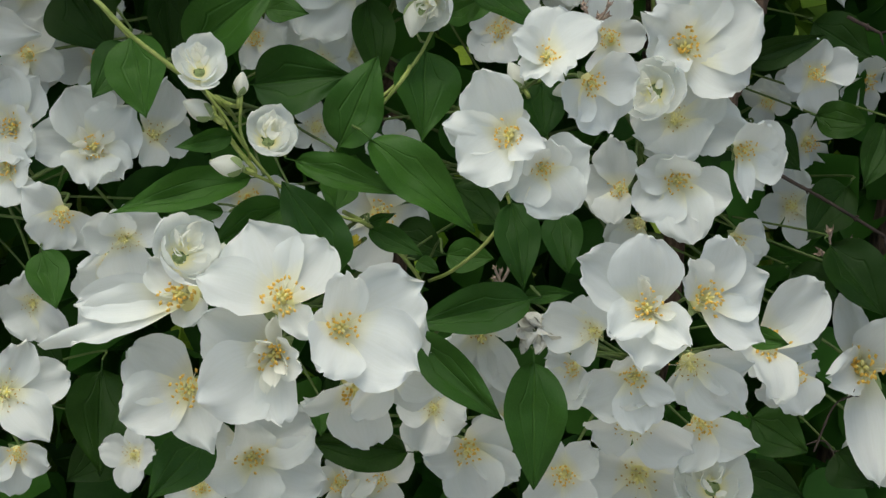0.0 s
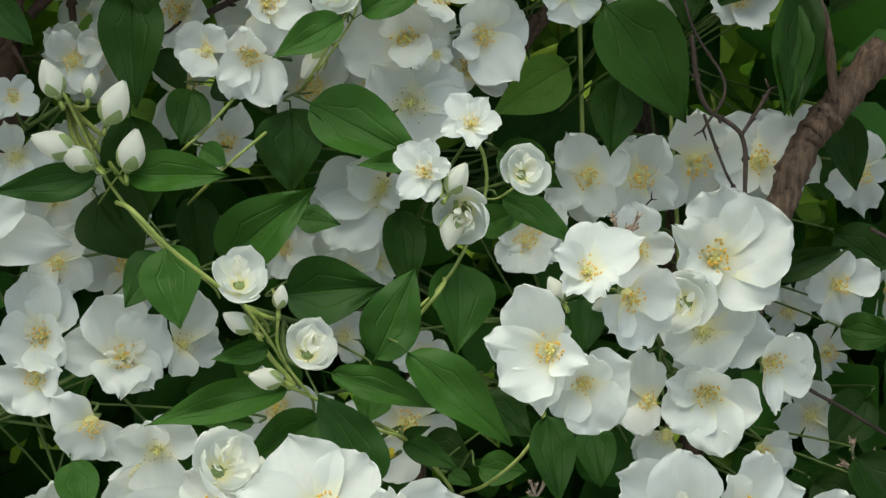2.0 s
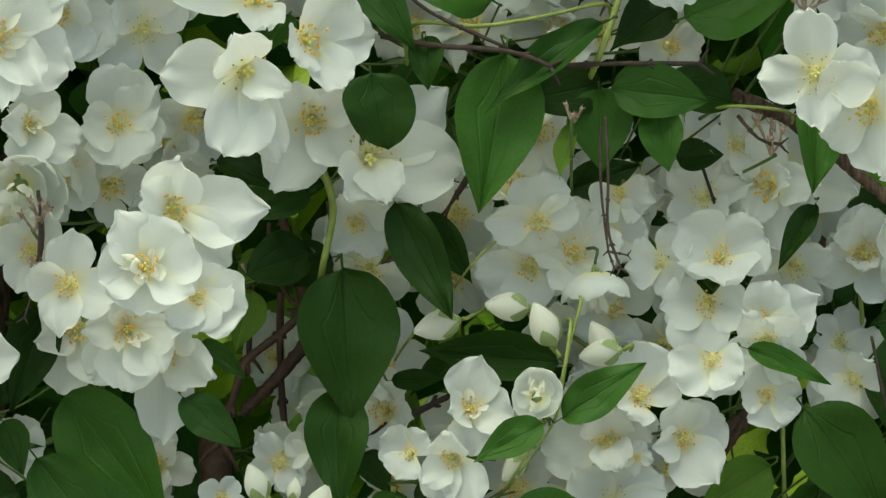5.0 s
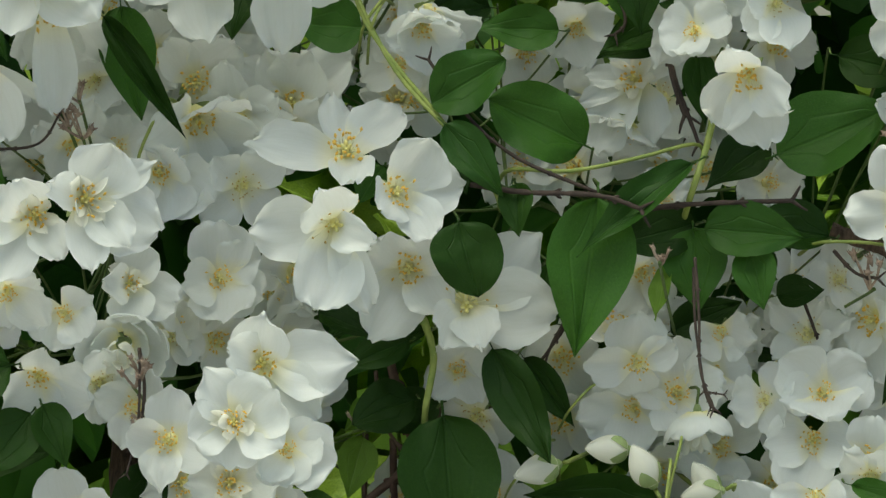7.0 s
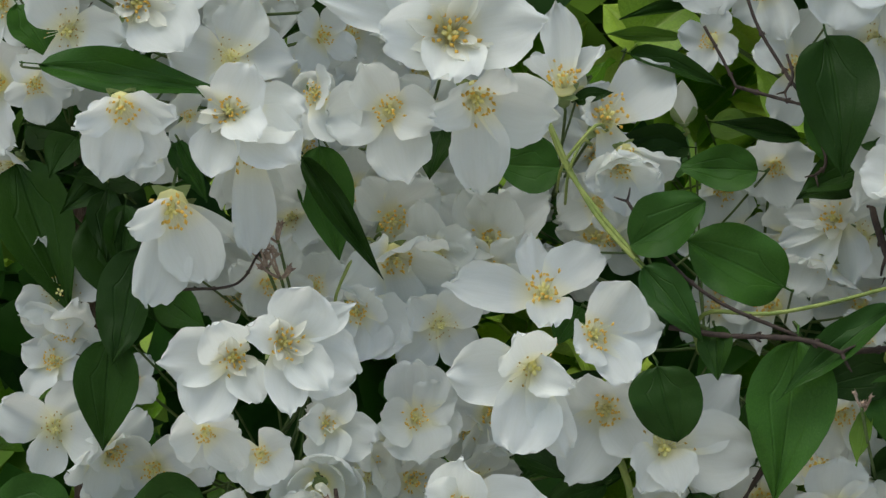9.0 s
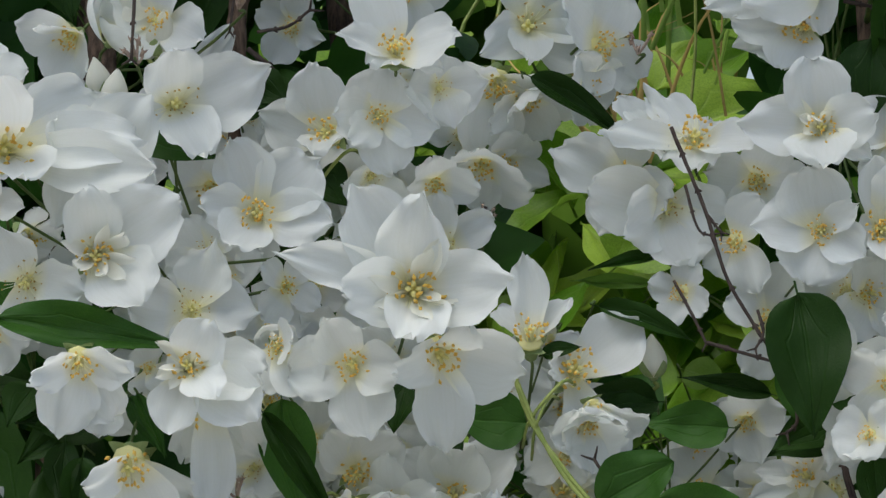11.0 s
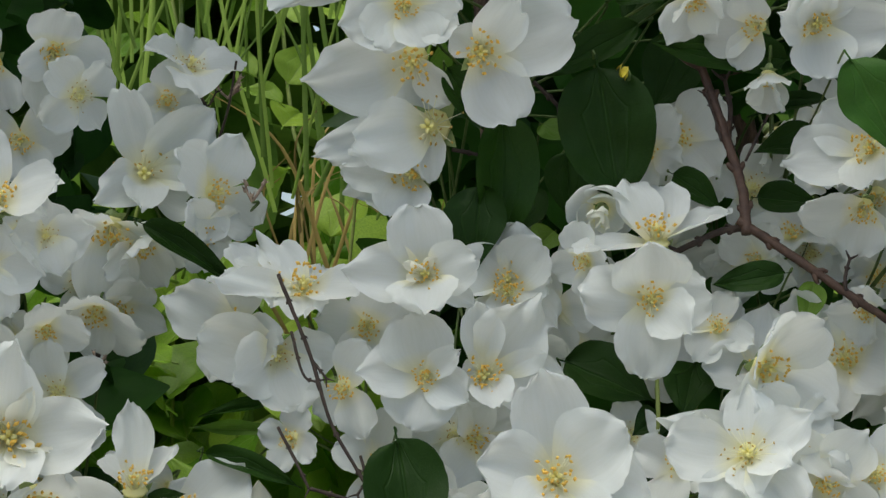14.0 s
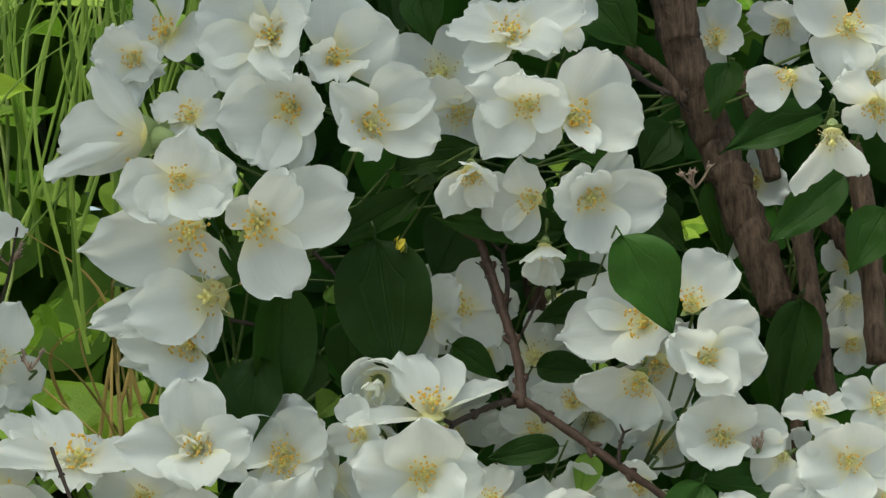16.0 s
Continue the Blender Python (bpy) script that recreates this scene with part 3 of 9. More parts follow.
def branch(name, label, material, thick, group, *xyz):
    """A woody branch or twig: one mesh with knots along it."""
    pts = [Vector(xyz[i : i + 3]) for i in range(0, len(xyz), 3)]
    r = random.Random(int(thick * 1e6) + len(xyz) + int(abs(xyz[0]) * 1e4))
    curve = glide(pts, 16 if thick > 0.004 else 9)
    radii = []
    for i in range(len(curve)):
        knot = 0.14 * max(0, math.sin(i * 0.37 + r.uniform(-0.3, 0.3))) ** 8
        radii.append(thick * 0.5 * (1 + knot + r.uniform(-0.03, 0.03)) * (1 - 0.18 * i / len(curve)))
    curve = [p + Vector((r.uniform(-1, 1), r.uniform(-1, 1), r.uniform(-1, 1))) * thick * 0.03 for p in curve]
    sides = 14 if thick > 0.004 else 7
    v, f = tube_rows(curve, radii, sides)
    for i, p in enumerate(v):
        c = curve[i // sides]
        rough = noise.noise(Vector((p.x * 500, p.y * 500, p.z * 60))) + 0.35 * noise.noise(Vector((p.x * 900, p.y * 900, p.z * 200)))
        v[i] = c + (p - c) * (1 + 0.24 * rough)
    if thick <= 0.004:
        # paired dry bud spurs along a thin twig and a fork at its tip
        for i in list(range(5, len(curve) - 2, 8)) + [len(curve) - 1]:
            way = (curve[i] - curve[i - 1]).normalized()
            across = way.cross(Vector((r.uniform(-0.4, 0.4), -1, 0.2))).normalized()
            for sign in (-1, 1):
                end = curve[i] + (across * sign * r.uniform(0.6, 1.0) + way * r.uniform(0.4, 1.0)) * thick * (0.9 if i < len(curve) - 1 else 2.6)
                mid = (curve[i] + end) / 2 + across * sign * thick * 0.25
                v2, f2 = tube_rows([curve[i] - way * thick * 0.3, mid, end], [thick * 0.40, thick * 0.28, thick * 0.16], 6)
                k = len(v)
                v += v2
                f += [tuple(q + k for q in face) for face in f2]
    ob = new(name, to_mesh(name, v, f, None, [material]))
    return tagged(ob, label, "branch", group)


def foliage(count, seed, place, size, material, name):
    """Many small folded leaves in one mesh."""
    r = random.Random(seed)
    verts, faces = [], []
    rows = (0.02, 0.26, 0.40, 0.44, 0.36, 0.20, 0.02)
    for _ in range(count):
        p = place(r)
        if p is None:
            continue
        m = Euler((r.uniform(-0.9, 0.9) + 1.2, r.uniform(-0.9, 0.9), r.uniform(0, 6.3))).to_matrix()
        s, bow, fold, wide = size * r.uniform(0.6, 1.3), r.uniform(0.0, 0.4), r.uniform(0.2, 0.6), r.uniform(0.8, 1.1)
        k = len(verts)
        for i, w in enumerate(rows):
            v = i / 6
            for u in (-1, 0, 1):
                x = u * w * wide
                verts.append(p + m @ Vector((x * s, v * s, (abs(x) * fold - bow * v * v) * s)))
        for i in range(6):
            for u in (0, 1):
                q = k + 3 * i + u
                faces.append((q, q + 1, q + 4, q + 3))
    return to_mesh(name, verts, faces, None, [material])


def slope(x, depth, high):
    """A point of the shrub's sloping face: across, behind the face, and up along it."""
    t = radians(-13)
    dy, dz = depth + 0.98, high - 1.5
    return Vector((x, -0.98 + dy * math.cos(t) - dz * math.sin(t), 1.5 + dy * math.sin(t) + dz * math.cos(t)))


# ---- the ground, the hedge behind, and the shrub's inner wood ----
# unseen ground, kept pale so that it lights the flowers' undersides
def ground():
    def place(u, v):
        a, d = (u - 0.5) * 400, (v - 0.5) * 400
        near = math.exp(-(a * a + d * d) / 400)
        return (a, d, 0.03 * near * noise.noise(Vector((a * 0.6, d * 0.6, 0))))

    v, f, uv = sheet(60, 60, place)
    ob = new("ground", to_mesh("ground", v, f, uv, [BOUNCE_GROUND]))
    tagged(ob, "unseen pale ground that throws light up at the shrub", "ground", kind="structure")


ground()

for i, cx in enumerate((-0.36, -0.25, -0.14, 0.09, 0.19, 0.30, 0.41)):
    r = random.Random(900 + i)
    low = Vector((cx * 0.45 + 0.02, 0.30 + r.uniform(-0.05, 0.05), -0.02))
    bends = [low, Vector((cx * 0.7, 0.22, 0.6))] + [slope(cx + r.uniform(-0.02, 0.02), 0.15 + r.uniform(-0.02, 0.03), h) for h in (1.35, 1.6, 1.85, 2.1)]
    CANES.append([q for q in glide(bends, 8) if q.z > 0.9])
    flat = [c for q in bends for c in q]
    branch("shrub_cane", "upright brown woody cane inside the shrub", BARK, 0.009 + 0.002 * (i % 3), "canes of the shrub", *flat)


HOLES = [(-0.055, 1.565, 0.045), (-0.030, 1.578, 0.035), (-0.052, 1.538, 0.02), (-0.084, 1.774, 0.03), (0.020, 1.773, 0.03), (0.054, 1.760, 0.025), (0.007, 1.783, 0.03), (0.117, 1.926, 0.02), (0.210, 1.925, 0.03), (0.147, 1.541, 0.02), (0.163, 1.992, 0.015), (0.024, 1.579, 0.02), (0.278, 2.092, 0.03), (-0.025, 1.641, 0.02)]


def in_gap(x, h):
    return -0.085 < x < 0.045 and h > 1.79 or any(math.hypot(x - a, h - b) < c for a, b, c in HOLES)


# filler leaves packed behind the flowers to block light and darken the gaps
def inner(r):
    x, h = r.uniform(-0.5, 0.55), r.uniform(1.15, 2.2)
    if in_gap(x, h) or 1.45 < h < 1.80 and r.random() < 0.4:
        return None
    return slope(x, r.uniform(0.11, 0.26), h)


tagged(new("inner_filler", foliage(8200, 11, inner, 0.036, SHADE, "inner_filler")), "dark green filler leaves added to shade the inside of the shrub", "foliage", kind="stuff")


def skirt(r):
    a, z = r.uniform(0, 2 * math.pi), r.uniform(0.12, 1.2)
    wide = 0.72 * math.sin(min(1.0, (z + 0.25) / 1.2) * math.pi / 2) * r.uniform(0.8, 1.05)
    p = Vector((wide * 1.15 * math.cos(a), 0.62 + wide * 0.75 * math.sin(a), z))
    if r.random() < 0.4:
        # the rounded flanks above, left open towards the middle
        side, z = r.choice((-1, 1)), r.uniform(1.0, 1.95)
        bulge = 0.16 * math.sqrt(max(0.0, 1 - ((z - 1.0) / 1.0) ** 2))
        return Vector((side * (0.66 + bulge * r.uniform(0.2, 1.0)), r.uniform(0.12, 0.95 - 0.3 * (z - 1.0)), z + 0.05 * r.uniform(-1, 1)))
    return None if p.y < 0.45 and z > 1.0 and abs(p.x) < 0.5 else p


tagged(new("shrub_foliage", foliage(15000, 14, skirt, 0.06, HEDGE, "shrub_foliage")), "green leafy sides and foot of the shrub", "foliage", kind="stuff")


# unseen overhanging leaves, added to cast shade on the flowers below
def added_canopy(r):
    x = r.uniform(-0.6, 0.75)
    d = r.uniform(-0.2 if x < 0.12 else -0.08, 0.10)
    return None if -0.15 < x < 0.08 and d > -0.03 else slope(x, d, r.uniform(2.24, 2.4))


tagged(new("shading_canopy", foliage(1500, 13, added_canopy, 0.06, SHADE, "shading_canopy")), "unseen green foliage added over the shrub to shade it", "foliage", kind="stuff")


def behind(r):
    x = r.uniform(-3.2, 3.2)
    top = 2.55 + 0.3 * noise.noise(Vector((x * 1.7, 0.0, 0.0))) + 0.12 * noise.noise(Vector((x * 6.0, 3.0, 0.0)))
    face = 1.32 + 0.14 * noise.noise(Vector((x * 1.3, 7.0, 0.0)))
    return Vector((x, face + r.uniform(-0.08, 0.4), top * r.uniform(0.0, 1.0)))


tagged(new("hedge", foliage(19000, 12, behind, 0.12, HEDGE, "hedge")), "dense light green hedge behind the shrub", "hedge", kind="stuff")


def ivy_bed(x0, x1, low, high, count, seed, small=0.03, large=0.085):
    """Bright broad leaves in the open light behind the shrub."""
    r = random.Random(seed)
    base = slope((x0 + x1) / 2, 0.75, (low + high) / 2)
    bed = thing("ivy_plant", base.x, base.y, 0.0, "bright green broad-leaved plant growing behind the shrub", "plant", "broad-leaved plants behind the shrub")
    for i in range(count):
        p = slope(r.uniform(x0, x1), r.uniform(0.62, 0.88), r.uniform(low, high))
        m = Matrix.Translation(p) @ Euler((radians(r.uniform(5, 70)), radians(r.uniform(-40, 40)), radians(r.uniform(-80, 80)))).to_matrix().to_4x4()
        s = r.uniform(small, large)
        part("leaf", r.choice(IVY_LEAVES), bed, m @ Matrix.Diagonal((s * r.uniform(0.6, 0.9), s, s, 1)))
    for i in range(3):
        x = r.uniform(x0, x1)
        a, b = slope(x, r.uniform(0.8, 0.9), low - 0.1), slope(x + r.uniform(-0.08, 0.08), r.uniform(0.8, 0.9), high)
        v, f = tube_rows(glide([Vector((a.x, a.y, 0)), a, (a + b) / 2 + Vector((r.uniform(-0.03, 0.03), 0, 0)), b], 6), [0.0015] * 19, 6)
        part("stem", to_mesh("stem", v, f, None, [STEM]), bed)


for bed in ((-0.30, 0.0, 1.70, 2.10, 190, 77, 0.045, 0.105), (-0.03, 0.18, 1.76, 2.10, 150, 78, 0.045, 0.10), (-0.30, 0.10, 2.08, 2.55, 130, 82, 0.02, 0.05), (-0.62, -0.26, 1.3, 2.4, 170, 79), (0.18, 0.55, 1.3, 2.4, 170, 80), (-0.26, 0.18, 1.25, 1.76, 130, 81)):
    ivy_bed(*bed)


def grass():
    """Stalks and long blades, green and straw-coloured, rising in tufts behind the gap."""
    for name, label, material, count, seed, x0, x1, low, high, thick in (
        ("grass", "tall thin green grass blades behind the shrub", GRASS, 100, 5, -0.13, 0.05, 2.09, 2.30, 0.0013),
        ("dry_grass", "straw-coloured dry grass stalks behind the shrub", STRAW, 22, 6, -0.015, 0.04, 2.04, 2.08, 0.0012),
    ):
        r = random.Random(seed)
        tufts = [(r.uniform(x0, x1), r.uniform(0.48, 0.68), r.uniform(low, high), r.uniform(-0.05, 0.05)) for _ in range(count // 8)]
        verts, faces = [], []
        for _ in range(count):
            x, d, h, lean = r.choice(tufts)
            foot = slope(x + r.gauss(0, 0.012), d + r.uniform(-0.03, 0.03), h - r.uniform(0.0, 0.04))
            tall = r.uniform(0.10, 0.28) if name == "grass" else r.uniform(0.06, 0.13)
            top = foot + Vector((lean + r.gauss(0, 0.045), r.uniform(-0.04, 0.05), tall))
            bow = (foot + top) / 2 + Vector((-lean * 0.4 + r.gauss(0, 0.012), 0, 0.02))
            curve, w = glide([foot, bow, top], 6), thick * r.uniform(0.35, 1.0)
            k = len(verts)
            for i, p in enumerate(curve):
                t = w * (1 - (i / len(curve)) ** 1.6) + 0.0003
                verts += [p + Vector((-t, 0, 0)), p + Vector((0, -t * 0.6, 0)), p + Vector((t, 0, 0))]
            for i in range(len(curve) - 1):
                for s in (0, 1):
                    a = k + 3 * i + s
                    faces.append((a, a + 1, a + 4, a + 3))
        tagged(new(name, to_mesh(name, verts, faces, None, [material])), label, "grass", kind="stuff")


grass()


def yellow_bloom():
    """A small yellow flower on a stalk among the grass."""
    top, foot = slope(0.014, 0.44, 2.11), slope(0.008, 0.46, 1.98)
    ob = thing("yellow_flower", foot.x, foot.y, foot.z, "tiny yellow flower on a thin stalk in the grass", "flower")
    v, f = tube_rows(glide([foot, (foot + top) / 2 + Vector((0.004, 0, 0)), top], 5), [0.0009] * 11, 6)
    part("stalk", to_mesh("stalk", v, f, None, [STEM]), ob)
    m = faced(top.x, top.y, top.z, 10, 40) @ Matrix.Scale(0.005, 4)
    v, f, uv = sheet(4, 5, lambda u, v: ((2 * u - 1) * 0.42 * math.sin(math.pi * (0.12 + 0.8 * v)), v, 0.25 * v * v))
    petal = to_mesh("petal", v, f, uv, [YELLOW])
    for i in range(6):
        part("petal", petal, ob, m @ Matrix.Rotation(math.pi / 3 * i, 4, "Z") @ Matrix.Rotation(0.4, 4, "X"))


yellow_bloom()

# ---- flowering shoots ----
s = Spray("spray of double white mock orange flowers, fully open", 0.0293, -0.0603, 1.1614, 1)
s.flower(0.0328, -0.1389, 1.1873, 0.0256, -5, 37, 0, '5', ((113, 6, 1.06, 1.04), (53, 7, 0.94, 0.80), (172, 11, 1.07, 0.73), (-54, -4, 0.57, 0.42)))
s.flower(0.0312, -0.1375, 1.1706, 0.0238, -14, 2, 0, 'd', ((153, 10, 1.09, 1.05), (-151, 23, 1.22, 1.12), (-78, 23, 1.00, 0.60), (-99, 3, 0.88, 0.21), (4, 52, 0.79, 0.56)))
s.flower(0.0497, -0.1455, 1.1802, 0.0235, 10, 22, 0, '5', ((92, 41, 1.00, 0.60), (23, 6, 1.27, 1.05), (-37, 22, 1.19, 1.13), (-128, 36, 1.00, 0.90), (168, -4, 0.40, 0.45)))
s.flower(0.0050, -0.1096, 1.1808, 0.0274, -42, 24, 0, '4', ((-161, 18, 1.40, 0.57), (-145, 13, 1.62, 0.63), (149, 19, 0.60, 0.53), (-64, -6, 0.37, 0.53)))
s.flower(0.0012, -0.1259, 1.1988, 0.0121, 20, 34, 40, 'c')
s.flower(0.0050, -0.1068, 1.1480, 0.0242, -3, 19, 0, '4', ((145, 9, 1.02, 0.96), (-157, 5, 1.00, 0.88), (-69, 10, 0.83, 0.73)))
s.flower(0.0271, -0.0835, 1.1154, 0.0213, -4, 25, 0, '4', ((-18, 12, 1.28, 1.17), (33, 19, 1.18, 1.08), (-165, 17, 1.00, 1.17), (-94, 21, 1.00, 1.08), (110, 57, 1.00, 0.81)))
s.flower(0.0585, -0.1158, 1.1533, 0.0241, -6, -28, 0, '4', ((-74, 31, 1.00, 0.88), (15, 3, 1.19, 0.84), (163, 39, 0.93, 0.65)))
s.flower(0.0689, -0.1241, 1.1620, 0.0209, 11, -13, 330, '4')
s.bud(0.0159, -0.1162, 1.1963, 0.0087, -0.12, -0.05, 1.05)
s.leaf(0.0383, -0.0802, 1.2027, 0.0121, -0.0883, 1.1908, 0.0150, 0, 0)
s.leaf(0.0669, -0.0795, 1.1943, 0.0817, -0.0915, 1.1890, 0.0085, 0, 0)
s.leaf(0.0668, -0.0800, 1.1964, 0.0734, -0.0879, 1.2014, 0.0041, 0, 0)
s.leaf(0.0760, -0.1244, 1.1716, 0.1020, -0.1434, 1.1471, 0.0136, 0, 0)
s.leaf(0.0120, -0.0976, 1.1289, -0.0082, -0.1086, 1.1096, 0.0178, 0, 0)
s.leaf(0.0490, -0.0946, 1.1385, 0.0492, -0.1029, 1.1294, 0.0072, 0, 0)
s.stem(0.0023, 0.0654, -0.0754, 1.1952, 0.0758, -0.0773, 1.1867, 0.0834, -0.0795, 1.1773)
s.crumple(0.0631, -0.0911, 1.1937, 0.0064, YELLOW, "yellow_leaf", "small yellowed leaf", 1)

s = Spray("white mock orange blossoms low on the shrub", 0.0693, -0.0022, 1.1055, 2)
s.flower(0.0885, -0.0896, 1.1338, 0.0131, -8, 19, 0, '4', ((-106, 8, 1.25, 1.31), (176, 11, 1.02, 1.02), (-20, 16, 0.98, 1.17), (65, 23, 0.98, 1.02)))
s.flower(0.1008, -0.0831, 1.1174, 0.0189, -3, -6, 0, '4', ((33, 4, 0.96, 0.97), (-71, 10, 1.04, 1.13), (-179, 27, 0.88, 0.82), (-28, 3, 1.12, 0.72)))
s.flower(0.1090, -0.0548, 1.1510, 0.0215, 0, -34, 0, '4', ((-51, 34, 1.22, 0.60), (-98, 37, 1.04, 0.83), (154, 26, 0.96, 0.69), (60, 30, 0.94, 0.55)))
s.flower(0.0102, -0.0764, 1.1019, 0.0148, -3, 40, 0, '5')
s.flower(-0.0115, -0.0642, 1.1104, 0.0117, -35, 17, 180, '4')
s.flower(0.0618, -0.0385, 1.0883, 0.0155, -6, 21, 0, '4')
s.flower(0.0751, -0.0383, 1.0890, 0.0155, 4, 20, 40, '4')
s.flower(0.1204, -0.0525, 1.1165, 0.0175, 22, 17, 300, '4')
s.leaf(0.0951, -0.0644, 1.1807, 0.1102, -0.0708, 1.1793, 0.0120, 0, 0)
s.leaf(0.0843, -0.0527, 1.1047, 0.0460, -0.0541, 1.1104, 0.0149, 0, 2)
s.leaf(0.0698, -0.0344, 1.1327, 0.0529, -0.0436, 1.1193, 0.0141, 0, 2)

s = Spray("dense white double flowers on a shaded twig", -0.0336, 0.0296, 1.1919, 3)
s.flower(-0.0242, -0.0209, 1.2088, 0.0185, -1, 19, 0, 'd', ((114, 11, 1.21, 1.23), (176, 4, 1.23, 0.91), (-95, 35, 0.97, 1.07), (-50, 32, 0.97, 0.96), (46, 18, 1.00, 1.23)))
s.flower(-0.0144, -0.0666, 1.1890, 0.0146, -6, -5, 0, '4', ((166, 5, 1.00, 1.11), (-76, 9, 1.12, 1.30), (107, 20, 0.87, 0.91), (39, 0, 1.00, 1.17)))
s.flower(-0.0536, -0.0225, 1.2018, 0.0147, -9, 14, 0, '5', ((-84, 13, 1.00, 1.27), (13, 32, 0.87, 1.07), (-156, 12, 1.10, 1.21)))
s.flower(-0.0353, -0.0356, 1.1898, 0.0152, -5, -20, 0, '4', ((-119, 18, 0.93, 1.22), (149, -9, 1.00, 1.03), (-42, 15, 1.02, 1.03)))
s.flower(-0.0515, -0.0144, 1.2150, 0.0178, -10, 13, 0, 'd', ((65, 8, 1.10, 1.05), (-10, 53, 1.00, 0.89), (-66, 36, 1.00, 0.89), (-168, 27, 1.00, 1.11), (104, 9, 1.27, 1.11)))
s.flower(-0.0036, -0.0103, 1.2105, 0.0165, 13, 13, 0, '4', ((77, 13, 1.27, 1.03), (-8, -14, 1.00, 0.91), (-124, 42, 1.00, 0.91)))
s.flower(-0.0457, -0.0234, 1.1536, 0.0132, -9, -4, 0, '4', ((-152, 30, 1.00, 1.66), (95, 13, 1.00, 1.21), (-37, 23, 1.27, 1.13)))
s.flower(-0.0204, -0.0586, 1.1789, 0.0141, -1, -14, 0, '4', ((-97, 17, 1.19, 1.50), (168, 34, 0.93, 1.09), (-32, 10, 1.00, 1.22)))
s.flower(-0.0802, -0.0080, 1.2528, 0.0289, 0, 12, 0, 'd', ((113, 11, 0.68, 0.41), (59, 26, 1.00, 0.62), (-9, 17, 1.27, 0.65), (-62, 43, 1.00, 0.65), (-175, 46, 1.00, 0.58), (20, 31, 1.00, 0.58)))
s.leaf(-0.0104, -0.0288, 1.2460, -0.0261, -0.0381, 1.2323, 0.0165, 20, 0)
s.leaf(-0.0423, -0.0428, 1.1777, -0.0372, -0.0566, 1.1615, 0.0145, 0, 0)
s.leaf(0.0199, -0.0423, 1.1908, -0.0055, -0.0461, 1.1942, 0.0068, 0, 0)
s.leaf(-0.0500, -0.0129, 1.1368, -0.0362, -0.0214, 1.1265, 0.0150, 0, 2)
s.leaf(-0.0399, -0.0016, 1.1415, -0.0541, -0.0100, 1.1317, 0.0164, 0, 2)

s = Spray("white single flowers with yellow stamens near the shrub's edge", -0.0485, -0.0014, 1.1146, 4)
s.flower(-0.0552, -0.0877, 1.1420, 0.0201, 11, 18, 0, '4', ((67, 20, 0.98, 0.65), (10, 6, 1.12, 0.79), (-54, 21, 1.02, 0.84), (147, 15, 0.88, 0.75)))
s.flower(-0.0519, -0.0637, 1.1123, 0.0133, 1, -1, 0, '4', ((-12, 24, 0.99, 0.95), (-97, 4, 1.16, 0.95), (-156, 10, 1.00, 0.95)))
s.leaf(-0.0223, -0.0332, 1.1311, -0.0259, -0.0505, 1.0980, 0.0238, 0, 2)
s.leaf(-0.0182, -0.0118, 1.0970, -0.0327, -0.0211, 1.0834, 0.0185, 0, 2)

s = Spray("full spray of double white flowers with golden stamens", 0.1664, -0.0387, 1.1341, 5)
s.flower(0.1527, -0.1255, 1.1781, 0.0232, -13, 27, 0, 'd', ((152, 20, 1.27, 0.95), (94, 22, 1.08, 0.99), (-92, 27, 1.00, 1.07), (-43, 34, 1.00, 0.63), (-131, 48, 1.00, 0.63)))
s.flower(0.1717, -0.1198, 1.1798, 0.0233, 19, 21, 0, '4', ((71, 24, 1.00, 0.76), (11, 14, 1.01, 0.83), (-45, 4, 1.00, 0.83), (122, 34, 0.79, 0.56)))
s.flower(0.1519, -0.1159, 1.1532, 0.0175, -16, -2, 0, '5', ((-150, 4, 1.22, 1.12), (-79, 4, 1.05, 0.96), (-18, 25, 0.95, 0.59), (88, 36, 0.95, 0.85)))
s.flower(0.1712, -0.1102, 1.1553, 0.0192, -3, -13, 0, '4', ((-41, 11, 1.21, 1.13), (5, 15, 1.05, 0.88), (-75, 4, 0.95, 0.79), (-102, -17, 0.95, 0.49)))
s.flower(0.1377, -0.1173, 1.1691, 0.0141, -42, 14, 0, '4', ((174, 20, 1.27, 1.25), (-131, -13, 1.00, 1.05), (84, 29, 1.00, 1.05)))
s.flower(0.1338, -0.1057, 1.1527, 0.0115, -47, -7, 0, '4', ((-109, 24, 1.27, 1.55), (176, 13, 1.00, 1.14), (-41, 22, 1.00, 1.14)))
s.flower(0.1530, -0.1099, 1.1347, 0.0177, -11, -22, 0, '4', ((-30, 4, 1.27, 1.23), (-145, -8, 1.00, 1.02), (88, 18, 0.88, 0.75)))
s.flower(0.1808, -0.0910, 1.1274, 0.0186, -3, -1, 0, '4', ((-47, 4, 0.96, 0.99), (-114, 24, 1.00, 0.89), (-21, 22, 1.07, 0.84)))
s.flower(0.2056, -0.0709, 1.1479, 0.0248, 24, 16, 0, '5', ((36, 12, 1.28, 0.88), (-13, -6, 1.00, 0.72), (-107, 37, 1.00, 0.72), (-167, 27, 0.84, 0.72)))
s.flower(0.2180, -0.0684, 1.1365, 0.0150, 26, -6, 0, '4', ((-79, 17, 1.01, 1.26), (-153, -9, 1.00, 1.13), (-11, 4, 0.79, 1.06)))
s.flower(0.1631, -0.0760, 1.1037, 0.0233, -11, -11, 250, '4')
